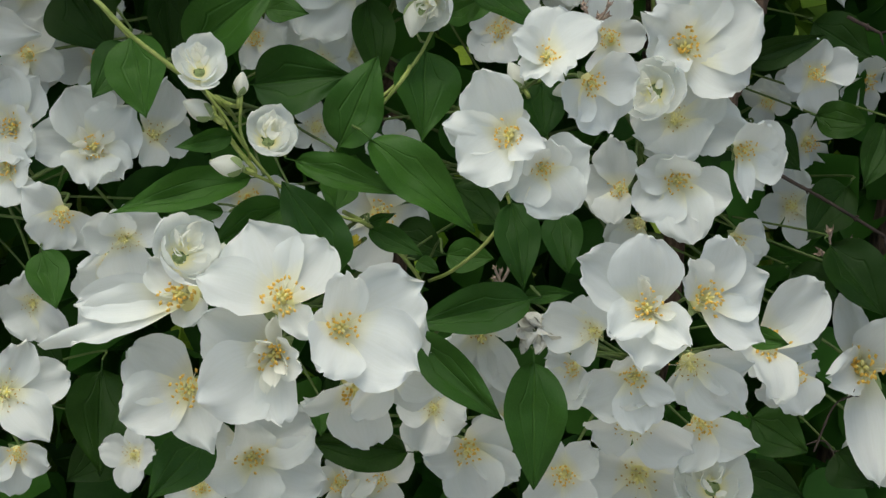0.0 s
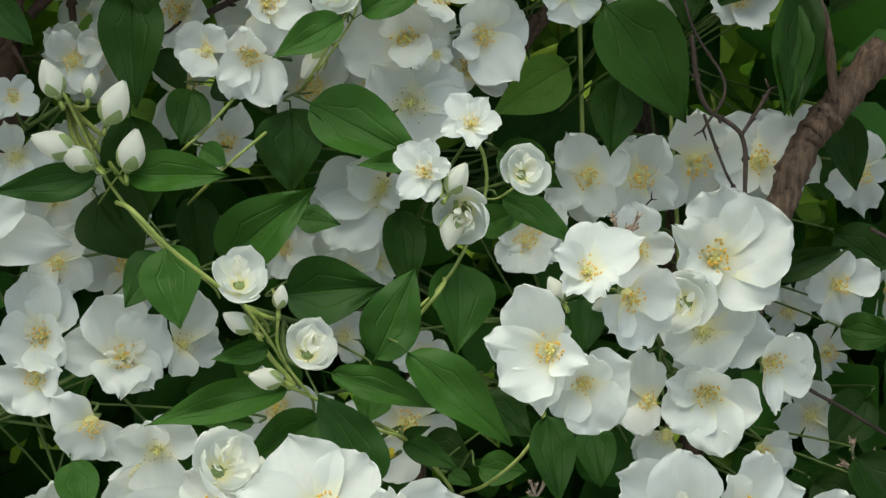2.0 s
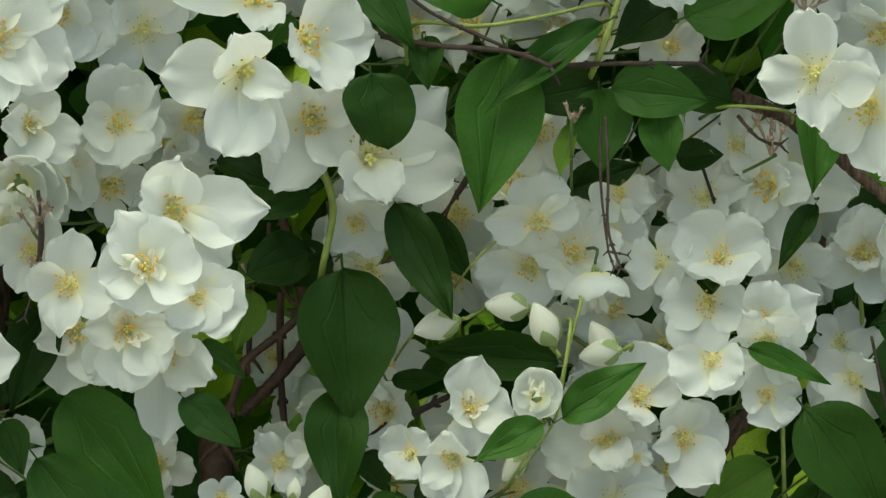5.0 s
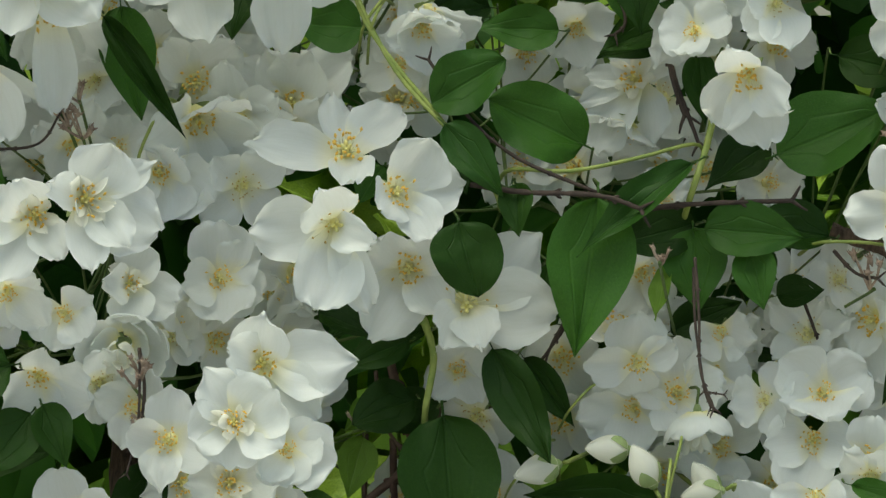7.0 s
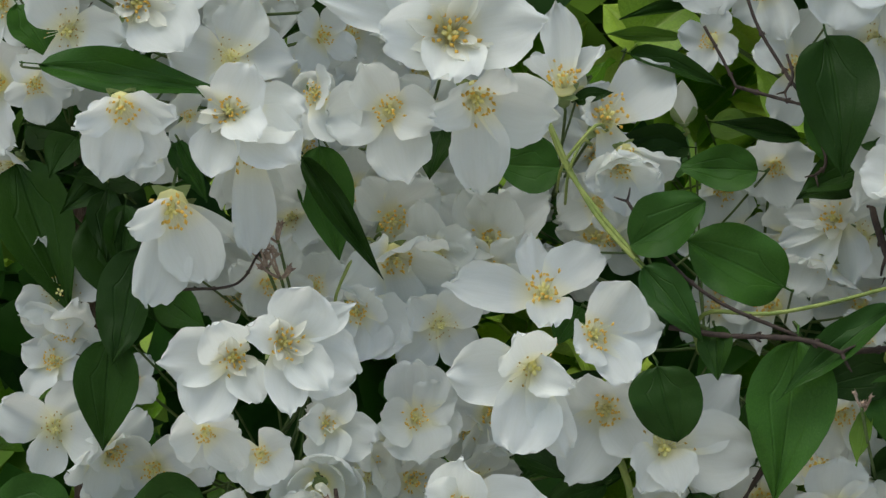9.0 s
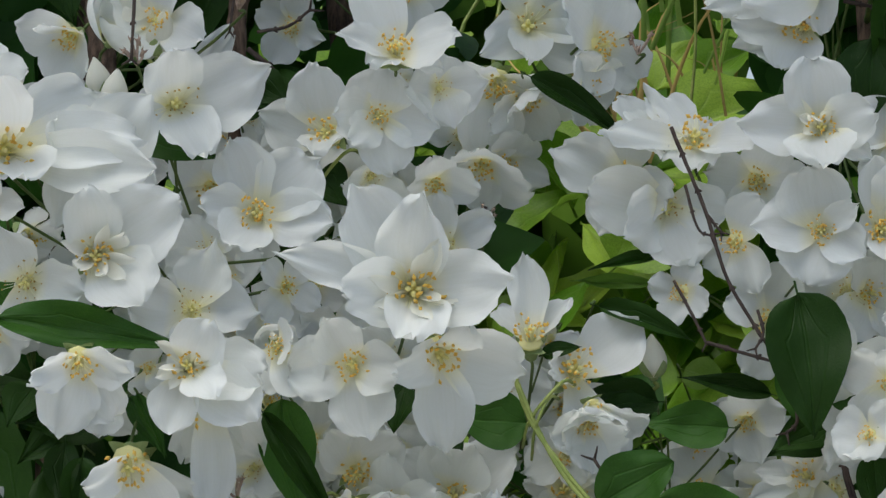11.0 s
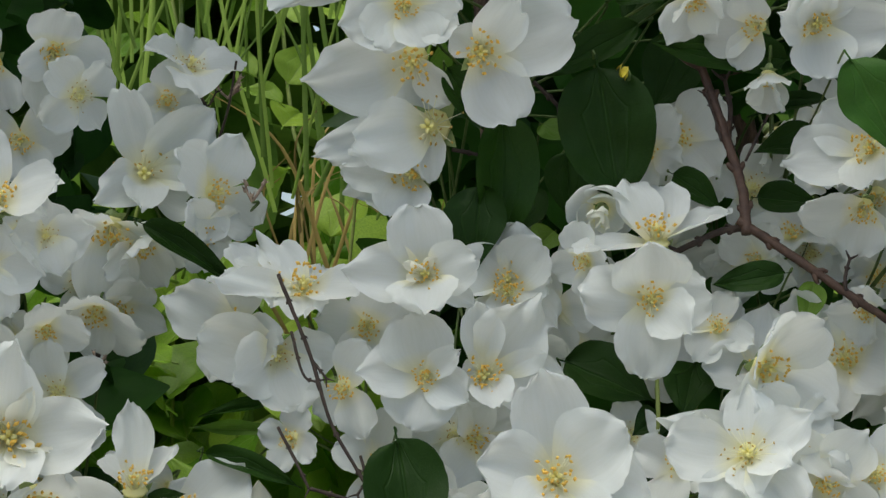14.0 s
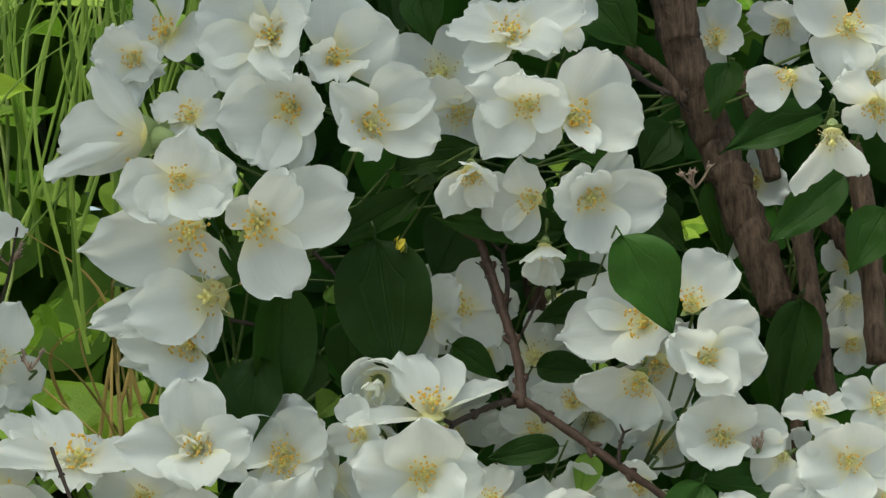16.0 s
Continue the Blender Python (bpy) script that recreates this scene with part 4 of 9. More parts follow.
s.flower(0.1871, -0.0869, 1.1009, 0.0139, -15, 40, 80, 'c')
s.flower(0.1352, -0.0853, 1.1079, 0.0170, -20, -1, 220, '4')
s.leaf(0.1154, -0.1173, 1.1801, 0.0754, -0.1221, 1.1728, 0.0156, 0, 0)
s.leaf(0.1172, -0.1185, 1.1592, 0.1152, -0.1371, 1.1224, 0.0194, 0, 0)
s.leaf(0.1171, -0.0965, 1.1748, 0.1321, -0.1020, 1.1776, 0.0060, 0, 0)
s.leaf(0.1937, -0.0980, 1.1605, 0.2050, -0.1082, 1.1595, 0.0076, 0, 0)
s.leaf(0.2080, -0.0439, 1.0917, 0.2307, -0.0522, 1.0822, 0.0132, 0, 2)
s.crumple(0.1198, -0.1125, 1.1679, 0.0097, CREAM, "wilting_flower", "crumpled fading white flower", 9)
s.withered(0.1093, -0.0985, 1.1840, 0.0033)

s = Spray("spray of white flowers and leaves beside a heart-shaped leaf", 0.1179, -0.0600, 1.2385, 6)
s.flower(0.1172, -0.1218, 1.2609, 0.0163, -11, 37, 0, '4', ((81, 9, 1.07, 1.16), (23, 18, 1.27, 1.05), (174, 51, 1.00, 0.72), (-118, 33, 1.00, 0.61), (-59, 31, 1.00, 0.83)))
s.flower(0.1316, -0.1180, 1.2527, 0.0163, 19, 2, 0, '4', ((8, 12, 1.00, 1.05), (-70, 11, 1.06, 1.33), (-133, 4, 0.85, 0.94)))
s.flower(0.1059, -0.1272, 1.2375, 0.0200, -20, 13, 0, '4', ((117, 14, 1.14, 1.03), (176, 22, 1.12, 0.67), (-138, 22, 1.04, 1.03), (-95, 15, 0.96, 0.76), (-14, 46, 0.88, 0.67), (59, 2, 0.49, 0.36)))
s.flower(0.1167, -0.1247, 1.2261, 0.0138, -10, 14, 0, '4', ((25, 8, 1.19, 1.37), (-54, 11, 1.26, 1.50), (-132, 13, 1.00, 1.31), (80, 40, 0.99, 1.11), (130, 53, 0.99, 0.78)))
s.bud(0.1090, -0.1130, 1.2545, 0.0087, -0.53, -0.03, 0.92)
s.bud(0.1242, -0.1142, 1.2491, 0.0074, -0.98, -0.30, -0.26)
s.leaf(0.0646, -0.0952, 1.2293, 0.0968, -0.1151, 1.2050, 0.0174, 0, 0)
s.leaf(0.1133, -0.0873, 1.2046, 0.1171, -0.1033, 1.1798, 0.0150, 0, 0)
s.leaf(0.1185, -0.1099, 1.2501, 0.1173, -0.1194, 1.2355, 0.0142, 0, 0)
s.stem(0.0021, 0.1129, -0.0841, 1.2018, 0.1052, -0.0867, 1.1908, 0.0936, -0.0887, 1.1818)

s = Spray("column of white flowers crowded along a shaded twig", 0.1813, 0.0369, 1.2012, 7)
s.flower(0.1844, -0.0233, 1.2432, 0.0256, -8, 22, 0, '4', ((150, 42, 0.94, 0.94), (25, 14, 1.19, 1.26), (-34, 7, 1.00, 0.90), (82, 17, 1.08, 1.02), (-135, 52, 0.89, 0.59)))
s.flower(0.1719, -0.0362, 1.2314, 0.0119, -23, 12, 90, 'c')
s.flower(0.1834, -0.0193, 1.2161, 0.0204, -13, 13, 0, '5', ((-160, 30, 0.92, 1.19), (-79, 40, 0.92, 1.19), (-4, 6, 1.18, 1.09), (47, 6, 1.08, 1.09)))
s.flower(0.1822, -0.0336, 1.1982, 0.0199, -13, 14, 0, '4', ((168, 29, 0.94, 0.76), (-133, 15, 1.00, 1.06), (-75, 11, 1.20, 1.06), (-17, 7, 1.01, 0.96), (98, 55, 0.81, 0.81)))
s.flower(0.1637, -0.0247, 1.1925, 0.0144, -32, 13, 0, '4', ((98, 12, 1.28, 1.20), (-163, -10, 1.00, 1.20), (-87, 32, 1.00, 1.06)))
s.flower(0.2061, -0.0264, 1.2071, 0.0165, 18, 13, 0, '4', ((-3, 13, 1.04, 1.41), (-62, 3, 0.96, 1.11), (69, 44, 0.92, 1.11), (-97, 13, 1.17, 0.49)))
s.flower(0.2076, -0.0191, 1.1724, 0.0128, -4, -15, 0, '4', ((-42, 12, 1.07, 1.29), (26, 1, 0.89, 1.21), (-98, 18, 1.00, 1.21)))
s.flower(0.1709, -0.0226, 1.1793, 0.0136, -20, -15, 0, '4', ((-148, 15, 1.03, 1.12), (-106, 21, 0.97, 1.12)))
s.flower(0.1618, -0.0028, 1.2428, 0.0156, -12, 21, 90, '4')
s.leaf(0.1331, -0.0691, 1.1965, 0.1332, -0.0825, 1.1789, 0.0135, 0, 0)
s.withered(0.1546, -0.0102, 1.2551, 0.0049)

s = Spray("shaded white flowers deep in the shrub", 0.1579, 0.0893, 1.1857, 8)
s.flower(0.2559, 0.0665, 1.1872, 0.0134, -16, 13, 45, '4')
s.flower(0.2607, 0.0771, 1.2111, 0.0151, -16, 22, 20, '4')
s.flower(0.2410, 0.0700, 1.2025, 0.0097, -15, 13, 80, '4')
s.flower(0.2830, 0.0817, 1.2088, 0.0135, -6, 12, 10, '4')
s.flower(0.2501, 0.0607, 1.1623, 0.0146, -14, -5, 0, '4')
s.flower(0.2642, -0.0014, 1.1155, 0.0353, -17, 18, 0, '4', ((-161, 64, 1.00, 0.52), (109, 16, 0.84, 0.36), (-79, 7, 1.28, 0.52), (51, 45, 1.00, 0.55)))
s.flower(0.2730, -0.0082, 1.0859, 0.0164, -17, 9, 20, '4')
s.flower(0.0582, 0.0286, 1.2453, 0.0192, -5, 11, 20, '4')
s.flower(0.0782, -0.0072, 1.1795, 0.0212, 4, 15, 70, '4')
s.flower(0.0568, 0.0097, 1.2083, 0.0123, -5, 13, 30, '4')
s.flower(0.0858, 0.0083, 1.2020, 0.0113, -7, 14, 10, '4')
s.flower(0.0305, -0.0153, 1.1886, 0.0164, -4, 5, 200, '4')
s.flower(0.0373, 0.0260, 1.2343, 0.0113, -4, 12, 45, '4')
s.flower(0.1237, 0.0175, 1.2419, 0.0147, -9, 11, 45, '4')
s.flower(0.0705, 0.0255, 1.2321, 0.0113, -6, 12, 0, '4')
s.leaf(0.0581, -0.0570, 1.2053, 0.0575, -0.0676, 1.1973, 0.0134, 0, 0)
s.leaf(0.0849, -0.0649, 1.1784, 0.0913, -0.0715, 1.1764, 0.0062, 0, 0)
s.leaf(0.1019, -0.0163, 1.2555, 0.1175, -0.0216, 1.2593, 0.0084, 0, 0)
s.leaf(0.2484, -0.0036, 1.1642, 0.2661, -0.0210, 1.1417, 0.0231, 0, 2)
s.leaf(0.2298, 0.0422, 1.1978, 0.2460, 0.0330, 1.1843, 0.0174, 0, 2)
s.leaf(0.2685, 0.0469, 1.1737, 0.2487, 0.0367, 1.1563, 0.0198, 0, 2)
s.leaf(0.2431, 0.0299, 1.1446, 0.2594, 0.0212, 1.1333, 0.0174, 0, 2)
s.leaf(0.1028, -0.0204, 1.1932, 0.1202, -0.0294, 1.1808, 0.0170, 0, 2)
s.leaf(0.0836, -0.0143, 1.1751, 0.1011, -0.0220, 1.1685, 0.0163, 0, 2)
s.leaf(0.2389, -0.0123, 1.1395, 0.2308, -0.0218, 1.1251, 0.0147, 0, 2)
s.leaf(0.2198, -0.0112, 1.0996, 0.2399, -0.0199, 1.0887, 0.0191, 0, 2)
s.leaf(0.2525, -0.0143, 1.0864, 0.2639, -0.0234, 1.0736, 0.0192, 0, 2)
s.withered(0.2571, 0.0189, 1.1589, 0.0069)

s = Spray("sprig of half-open white buds with long green leaves", 0.0170, -0.0460, 1.2324, 9)
s.flower(0.0085, -0.1030, 1.2534, 0.0094, -9, 49, 80, 'c')
s.bud(0.0076, -0.1056, 1.2422, 0.0100, -0.90, -0.08, 0.56)
s.bud(0.0219, -0.1037, 1.2501, 0.0074, 0.14, -0.09, 1.05)
s.flower(0.0304, -0.1080, 1.2318, 0.0095, 7, 44, 60, 'c')
s.bud(0.0164, -0.1097, 1.2245, 0.0104, -1.02, -0.15, 0.24)
s.leaf(0.0556, -0.0843, 1.2242, 0.0676, -0.0862, 1.2531, 0.0186, 0, 0)
s.leaf(0.0201, -0.0840, 1.2280, 0.0023, -0.0906, 1.2256, 0.0074, 0, 0)
s.leaf(0.0263, -0.0893, 1.2149, -0.0204, -0.0935, 1.2065, 0.0129, 0, 0)
s.leaf(0.0412, -0.0825, 1.2188, 0.0757, -0.0983, 1.2099, 0.0112, 0, 0)
s.leaf(0.0540, -0.1045, 1.1870, 0.0381, -0.1021, 1.2171, 0.0184, 0, 0)
s.stem(0.0017, 0.0094, -0.0844, 1.2452, 0.0181, -0.0869, 1.2344, 0.0254, -0.0894, 1.2235, 0.0336, -0.0917, 1.2135)
s.stem(0.0017, 0.0232, -0.0850, 1.2424, 0.0227, -0.0877, 1.2307, 0.0254, -0.0894, 1.2235)
s.stem(0.0019, 0.0198, -0.0904, 1.2191, 0.0336, -0.0917, 1.2135, 0.0511, -0.0938, 1.2043, 0.0632, -0.0947, 1.2005)
s.stem(0.0025, -0.0232, -0.0585, 1.2684, -0.0113, -0.0612, 1.2565, 0.0045, -0.0640, 1.2446, 0.0193, -0.0665, 1.2335)
s = Spray("upright sprig of white buds with paired green leaves", -0.0423, 0.0478, 1.2873, 10)
s.bud(-0.0498, -0.0287, 1.3083, 0.0129, -0.39, -0.11, 0.98)
s.bud(-0.0365, -0.0293, 1.3060, 0.0078, 0.12, -0.18, 1.04)
s.bud(-0.0277, -0.0305, 1.3008, 0.0153, 0.36, -0.23, 0.97)
s.bud(-0.0497, -0.0338, 1.2865, 0.0142, -0.98, -0.14, 0.37)
s.bud(-0.0417, -0.0348, 1.2822, 0.0125, -0.91, -0.12, 0.53)
s.bud(-0.0223, -0.0341, 1.2851, 0.0143, 0.20, -0.19, 1.02)
s.flower(-0.0618, 0.0092, 1.2947, 0.0104, -0, 30, 60, '4')
s.flower(-0.0607, 0.0144, 1.2729, 0.0136, 0, 11, 20, '4')
s.flower(-0.0409, 0.0221, 1.3064, 0.0136, -1, 9, 30, '4')
s.flower(-0.0319, 0.0231, 1.3105, 0.0110, 18, 18, 70, '4')
s.leaf(-0.0114, -0.0456, 1.2533, -0.0064, -0.0616, 1.2293, 0.0199, 0, 0)
s.leaf(-0.0340, -0.0335, 1.2756, -0.0703, -0.0381, 1.2698, 0.0125, 0, 0)
s.leaf(-0.0242, -0.0292, 1.2749, 0.0099, -0.0411, 1.2781, 0.0145, 0, 0)
s.leaf(-0.0214, 0.0018, 1.2896, -0.0215, -0.0136, 1.2493, 0.0235, 0, 2)
s.leaf(-0.0330, -0.0034, 1.2625, -0.0191, -0.0162, 1.2427, 0.0259, 0, 2)
s.leaf(-0.0200, 0.0168, 1.3346, -0.0215, 0.0024, 1.2925, 0.0221, 0, 2)
s.stem(0.0019, -0.0455, -0.0199, 1.3020, -0.0377, -0.0234, 1.2870, -0.0300, -0.0269, 1.2720, -0.0125, -0.0317, 1.2512, 0.0049, -0.0347, 1.2380)
s.stem(0.0012, -0.0278, -0.0219, 1.2937, -0.0329, -0.0234, 1.2870, -0.0348, -0.0243, 1.2833)
s.stem(0.0012, -0.0233, -0.0253, 1.2786, -0.0261, -0.0262, 1.2748, -0.0290, -0.0271, 1.2710)
s = Spray("pale double flowers above broad shaded leaves", 0.0694, 0.0707, 1.3107, 11)
s.flower(0.0260, 0.0068, 1.3288, 0.0166, -5, 18, 0, 'd', ((79, 21, 1.17, 1.15), (-159, 51, 0.92, 0.85), (-9, 11, 0.97, 1.09), (-83, 2, 1.03, 0.91)))
s.flower(0.0199, 0.0029, 1.3122, 0.0167, -5, 8, 0, '4', ((-110, 11, 1.04, 0.90), (-61, 12, 1.23, 1.02), (-138, 26, 0.96, 0.72), (93, 56, 0.92, 0.84)))
s.flower(0.0060, 0.0082, 1.3125, 0.0111, -25, 7, 0, '4', ((156, 4, 1.06, 1.37), (-112, 20, 1.00, 1.37), (52, 0, 0.86, 1.09)))
s.flower(0.0493, -0.0021, 1.3348, 0.0097, -7, 22, 30, 'c')
s.flower(0.0782, 0.0243, 1.3157, 0.0200, -3, -2, 0, '4', ((-178, 7, 1.27, 1.29), (-61, 67, 1.00, 0.77), (97, 39, 1.00, 0.93)))
s.flower(0.0880, 0.0178, 1.3322, 0.0192, 7, 17, 0, '4', ((97, 18, 1.09, 1.23), (22, -3, 0.91, 0.75), (-132, 40, 0.91, 0.85), (151, 3, 1.16, 0.85)))
s.flower(0.1049, 0.0196, 1.3178, 0.0174, 1, -2, 0, '4', ((29, 13, 1.04, 1.24), (-51, 24, 1.22, 1.24), (-171, 43, 0.96, 0.77), (98, 15, 0.96, 1.07)))
s.flower(0.0880, 0.0130, 1.3113, 0.0067, -9, 8, 0, '4')
s.bud(0.0420, 0.0021, 1.3084, 0.0120, -0.68, -0.39, -0.71)
s.bud(0.0723, 0.0114, 1.3490, 0.0146, -1.02, -0.23, -0.14)
s.flower(0.0802, 0.0190, 1.2928, 0.0198, -8, 9, 0, '4', ((139, 12, 0.97, 0.99), (36, 10, 1.08, 1.09), (-76, 10, 0.89, 1.20), (13, 10, 1.03, 0.62)))
s.flower(0.0686, 0.0022, 1.2646, 0.0237, -13, 16, 0, '4', ((-174, 16, 1.04, 0.98), (-126, 9, 1.22, 0.98), (154, 50, 0.96, 0.77), (-23, 48, 0.68, 0.51)))
s.flower(0.1140, 0.0111, 1.3476, 0.0141, -10, 6, 0, '4', ((-158, 15, 1.25, 1.37), (-88, 13, 1.00, 1.59), (-27, 28, 0.98, 1.22)))
s.flower(0.1347, 0.0132, 1.3346, 0.0128, -11, 7, 0, '4', ((173, 15, 0.86, 1.36), (-72, 11, 1.01, 1.52), (0, 7, 0.99, 1.36), (98, 10, 1.03, 1.36)))
s.leaf(0.1468, 0.0023, 1.3314, 0.1753, -0.0150, 1.2937, 0.0304, 0, 2)
s.leaf(0.0579, -0.0063, 1.3282, 0.0850, -0.0146, 1.3489, 0.0149, 0, 0)
s.leaf(0.0508, -0.0109, 1.3267, 0.0266, -0.0178, 1.3153, 0.0128, 0, 0)
s.leaf(0.0411, -0.0043, 1.2962, 0.0775, -0.0195, 1.2789, 0.0239, 0, 0)
s.leaf(0.0343, -0.0021, 1.2937, 0.0360, -0.0145, 1.2672, 0.0240, 0, 2)
s.leaf(0.0004, 0.0043, 1.2992, -0.0057, -0.0058, 1.2812, 0.0160, 0, 2)
s.leaf(0.0778, -0.0214, 1.2797, 0.0562, -0.0271, 1.2785, 0.0079, 0, 0)
s.leaf(0.0728, -0.0052, 1.2579, 0.0782, -0.0180, 1.2317, 0.0151, 0, 2)
s.leaf(0.0090, 0.0147, 1.3010, 0.0187, 0.0074, 1.2961, 0.0121, 0, 2)
s.leaf(-0.0106, 0.0269, 1.3091, -0.0008, 0.0177, 1.2963, 0.0122, 0, 2)
s.stem(0.0018, 0.0613, 0.0036, 1.3597, 0.0569, -0.0018, 1.3363, 0.0469, -0.0063, 1.3168, 0.0410, -0.0085, 1.3070)
s.stem(0.0016, 0.0656, 0.0106, 1.3677, 0.0616, 0.0072, 1.3528, 0.0587, 0.0035, 1.3369, 0.0557, 0.0008, 1.3250, 0.0447, -0.0029, 1.3091)
s = Spray("cluster of opening white rosebud-like flowers on a green stem", 0.0869, -0.0061, 1.2720, 12)
s.flower(0.0886, -0.0618, 1.2983, 0.0111, -10, 35, 60, 'd')
s.flower(0.0737, -0.0654, 1.2829, 0.0119, -24, 20, 150, 'd')
s.bud(0.0835, -0.0706, 1.2826, 0.0112, 0.44, -0.25, 0.93)
s.flower(0.1057, -0.0655, 1.2825, 0.0091, 5, 26, 80, 'c')
s.flower(0.0879, -0.0632, 1.2700, 0.0099, -18, -9, 250, 'c')
s.bud(0.0817, -0.0699, 1.2633, 0.0119, -0.22, -0.50, -0.91)
s.leaf(0.0872, -0.0567, 1.2503, 0.0866, -0.0726, 1.2236, 0.0229, 0, 0)
s.leaf(0.1023, -0.0513, 1.2716, 0.1259, -0.0639, 1.2609, 0.0115, 0, 0)
s.leaf(0.0949, -0.0462, 1.2596, 0.1080, -0.0504, 1.2678, 0.0116, 0, 0)
s.stem(0.0021, 0.0790, -0.0739, 1.2462, 0.0713, -0.0760, 1.2371, 0.0637, -0.0776, 1.2299)
s.stem(0.0019, 0.0903, -0.0527, 1.2932, 0.0949, -0.0545, 1.2858, 0.0949, -0.0575, 1.2727, 0.0871, -0.0618, 1.2541, 0.0790, -0.0643, 1.2430, 0.0694, -0.0663, 1.2347)
s.stem(0.0013, 0.1052, -0.0566, 1.2765, 0.0994, -0.0575, 1.2728, 0.0949, -0.0576, 1.2724)
s = Spray("shaded white flowers behind a bare twig", 0.1447, 0.0884, 1.2694, 13)
s.flower(0.1288, 0.0184, 1.2458, 0.0141, -11, 12, 30, '4')
s.flower(0.1480, 0.0231, 1.2662, 0.0171, -20, -10, 210, '4')
s.flower(0.1683, 0.0278, 1.2643, 0.0188, -12, 1, 240, '4')
s.flower(0.1900, 0.0342, 1.2697, 0.0197, -13, 0, 20, '4')
s.flower(0.2165, 0.0389, 1.2678, 0.0198, -15, 10, 50, '4')
s.flower(0.2324, 0.0435, 1.3544, 0.0180, -15, -4, 270, '4')
s.flower(0.1337, 0.0128, 1.3550, 0.0166, -10, -14, 40, '4')
s.flower(0.1725, 0.0398, 1.3373, 0.0152, -13, 7, 0, '4', ((166, 16, 1.17, 1.11), (46, 40, 0.92, 1.11), (-131, 16, 1.00, 1.11)))
s.flower(0.2066, 0.0476, 1.3279, 0.0151, -4, 7, 20, '4')
s.flower(0.2486, 0.0334, 1.2219, 0.0141, -17, 13, 10, '4')
s.flower(0.2640, 0.0628, 1.2602, 0.0144, -17, 10, 10, '4')
s.flower(0.0586, 0.0051, 1.2328, 0.0133, -7, 13, 60, '4')
s.flower(0.0143, 0.0255, 1.2765, 0.0134, -4, 10, 60, '4')
s.flower(0.0340, 0.0074, 1.2427, 0.0133, -5, -8, 260, '4')
s.flower(-0.0466, 0.0061, 1.2367, 0.0131, -1, 13, 60, '4')
s.flower(-0.0911, 0.0012, 1.2374, 0.0137, 0, 12, 0, '4', ((-15, 24, 0.95, 1.24), (117, 34, 0.95, 1.17), (-168, 3, 1.21, 1.17), (-86, 8, 1.05, 1.17)))
s.leaf(0.0314, -0.0286, 1.2327, 0.0641, -0.0399, 1.2389, 0.0231, 0, 0)
s.leaf(0.0030, 0.0273, 1.2566, 0.0050, 0.0147, 1.2294, 0.0155, 0, 2)
s.leaf(0.0362, -0.0159, 1.2571, 0.0505, -0.0221, 1.2573, 0.0103, 0, 0)
s.leaf(0.2456, 0.0164, 1.2093, 0.2616, 0.0052, 1.2074, 0.0137, 0, 3)
s.leaf(0.2721, 0.0142, 1.2063, 0.2594, 0.0016, 1.1851, 0.0148, 0, 2)
s.leaf(0.2522, 0.0515, 1.2378, 0.2728, 0.0422, 1.2242, 0.0196, 0, 2)
s.leaf(0.2183, 0.0284, 1.2270, 0.2505, 0.0250, 1.2388, 0.0111, 0, 2)
s.leaf(0.1539, 0.0048, 1.3047, 0.1476, -0.0064, 1.2793, 0.0183, 0, 2)
s.leaf(0.2284, 0.0333, 1.3369, 0.2222, 0.0160, 1.2886, 0.0168, 10, 2)
s.leaf(0.1879, 0.0270, 1.3555, 0.1833, 0.0158, 1.3313, 0.0187, 0, 2)
s.leaf(0.2167, 0.0438, 1.3403, 0.1960, 0.0363, 1.3280, 0.0106, 0, 2)
s.leaf(0.1263, 0.0084, 1.3521, 0.1541, -0.0045, 1.3431, 0.0091, 0, 0)
s.leaf(0.0091, -0.0253, 1.2434, 0.0391, -0.0328, 1.2718, 0.0216, 0, 0)
s.leaf(0.1096, -0.0005, 1.2794, 0.1315, -0.0095, 1.2673, 0.0170, 0, 2)
s.leaf(0.0028, -0.0104, 1.2810, 0.0112, -0.0176, 1.2763, 0.0087, 0, 0)
s.leaf(0.2609, 0.0557, 1.3450, 0.2456, 0.0448, 1.3245, 0.0194, 0, 2)
s.leaf(0.2249, 0.0320, 1.3313, 0.2188, 0.0161, 1.2891, 0.0148, 0, 2)
s.leaf(0.2179, 0.0623, 1.3292, 0.2251, 0.0566, 1.3312, 0.0087, 0, 1)
s.stem(0.0018, 0.0232, -0.0134, 1.2857, 0.0114, -0.0157, 1.2760, 0.0035, -0.0175, 1.2683)
s.stem(0.0018, 0.0140, -0.0007, 1.2964, 0.0041, -0.0032, 1.2857, -0.0028, -0.0045, 1.2798)
s.stem(0.0028, 0.1809, 0.0782, 1.3715, 0.1851, 0.0621, 1.3018, 0.1892, 0.0441, 1.2239)
s = Spray("pale flowers and buds in the upper shade of the shrub", 0.1907, 0.1182, 1.3168, 14)
s.flower(0.2020, 0.0599, 1.3822, 0.0190, -14, -6, 0, '4', ((137, 7, 1.11, 1.01), (-131, 4, 1.00, 1.01), (48, 17, 0.87, 0.90)))
s.flower(0.2314, 0.0729, 1.3928, 0.0178, -14, -16, 240, '4')
s.flower(0.1804, 0.0701, 1.3808, 0.0156, -13, -5, 0, '4', ((145, 19, 1.00, 1.11), (30, 18, 1.00, 1.11), (88, -2, 1.27, 1.25), (-82, 70, 0.94, 0.83)))
s.flower(0.1627, 0.0788, 1.3742, 0.0142, -12, 5, 20, '4')
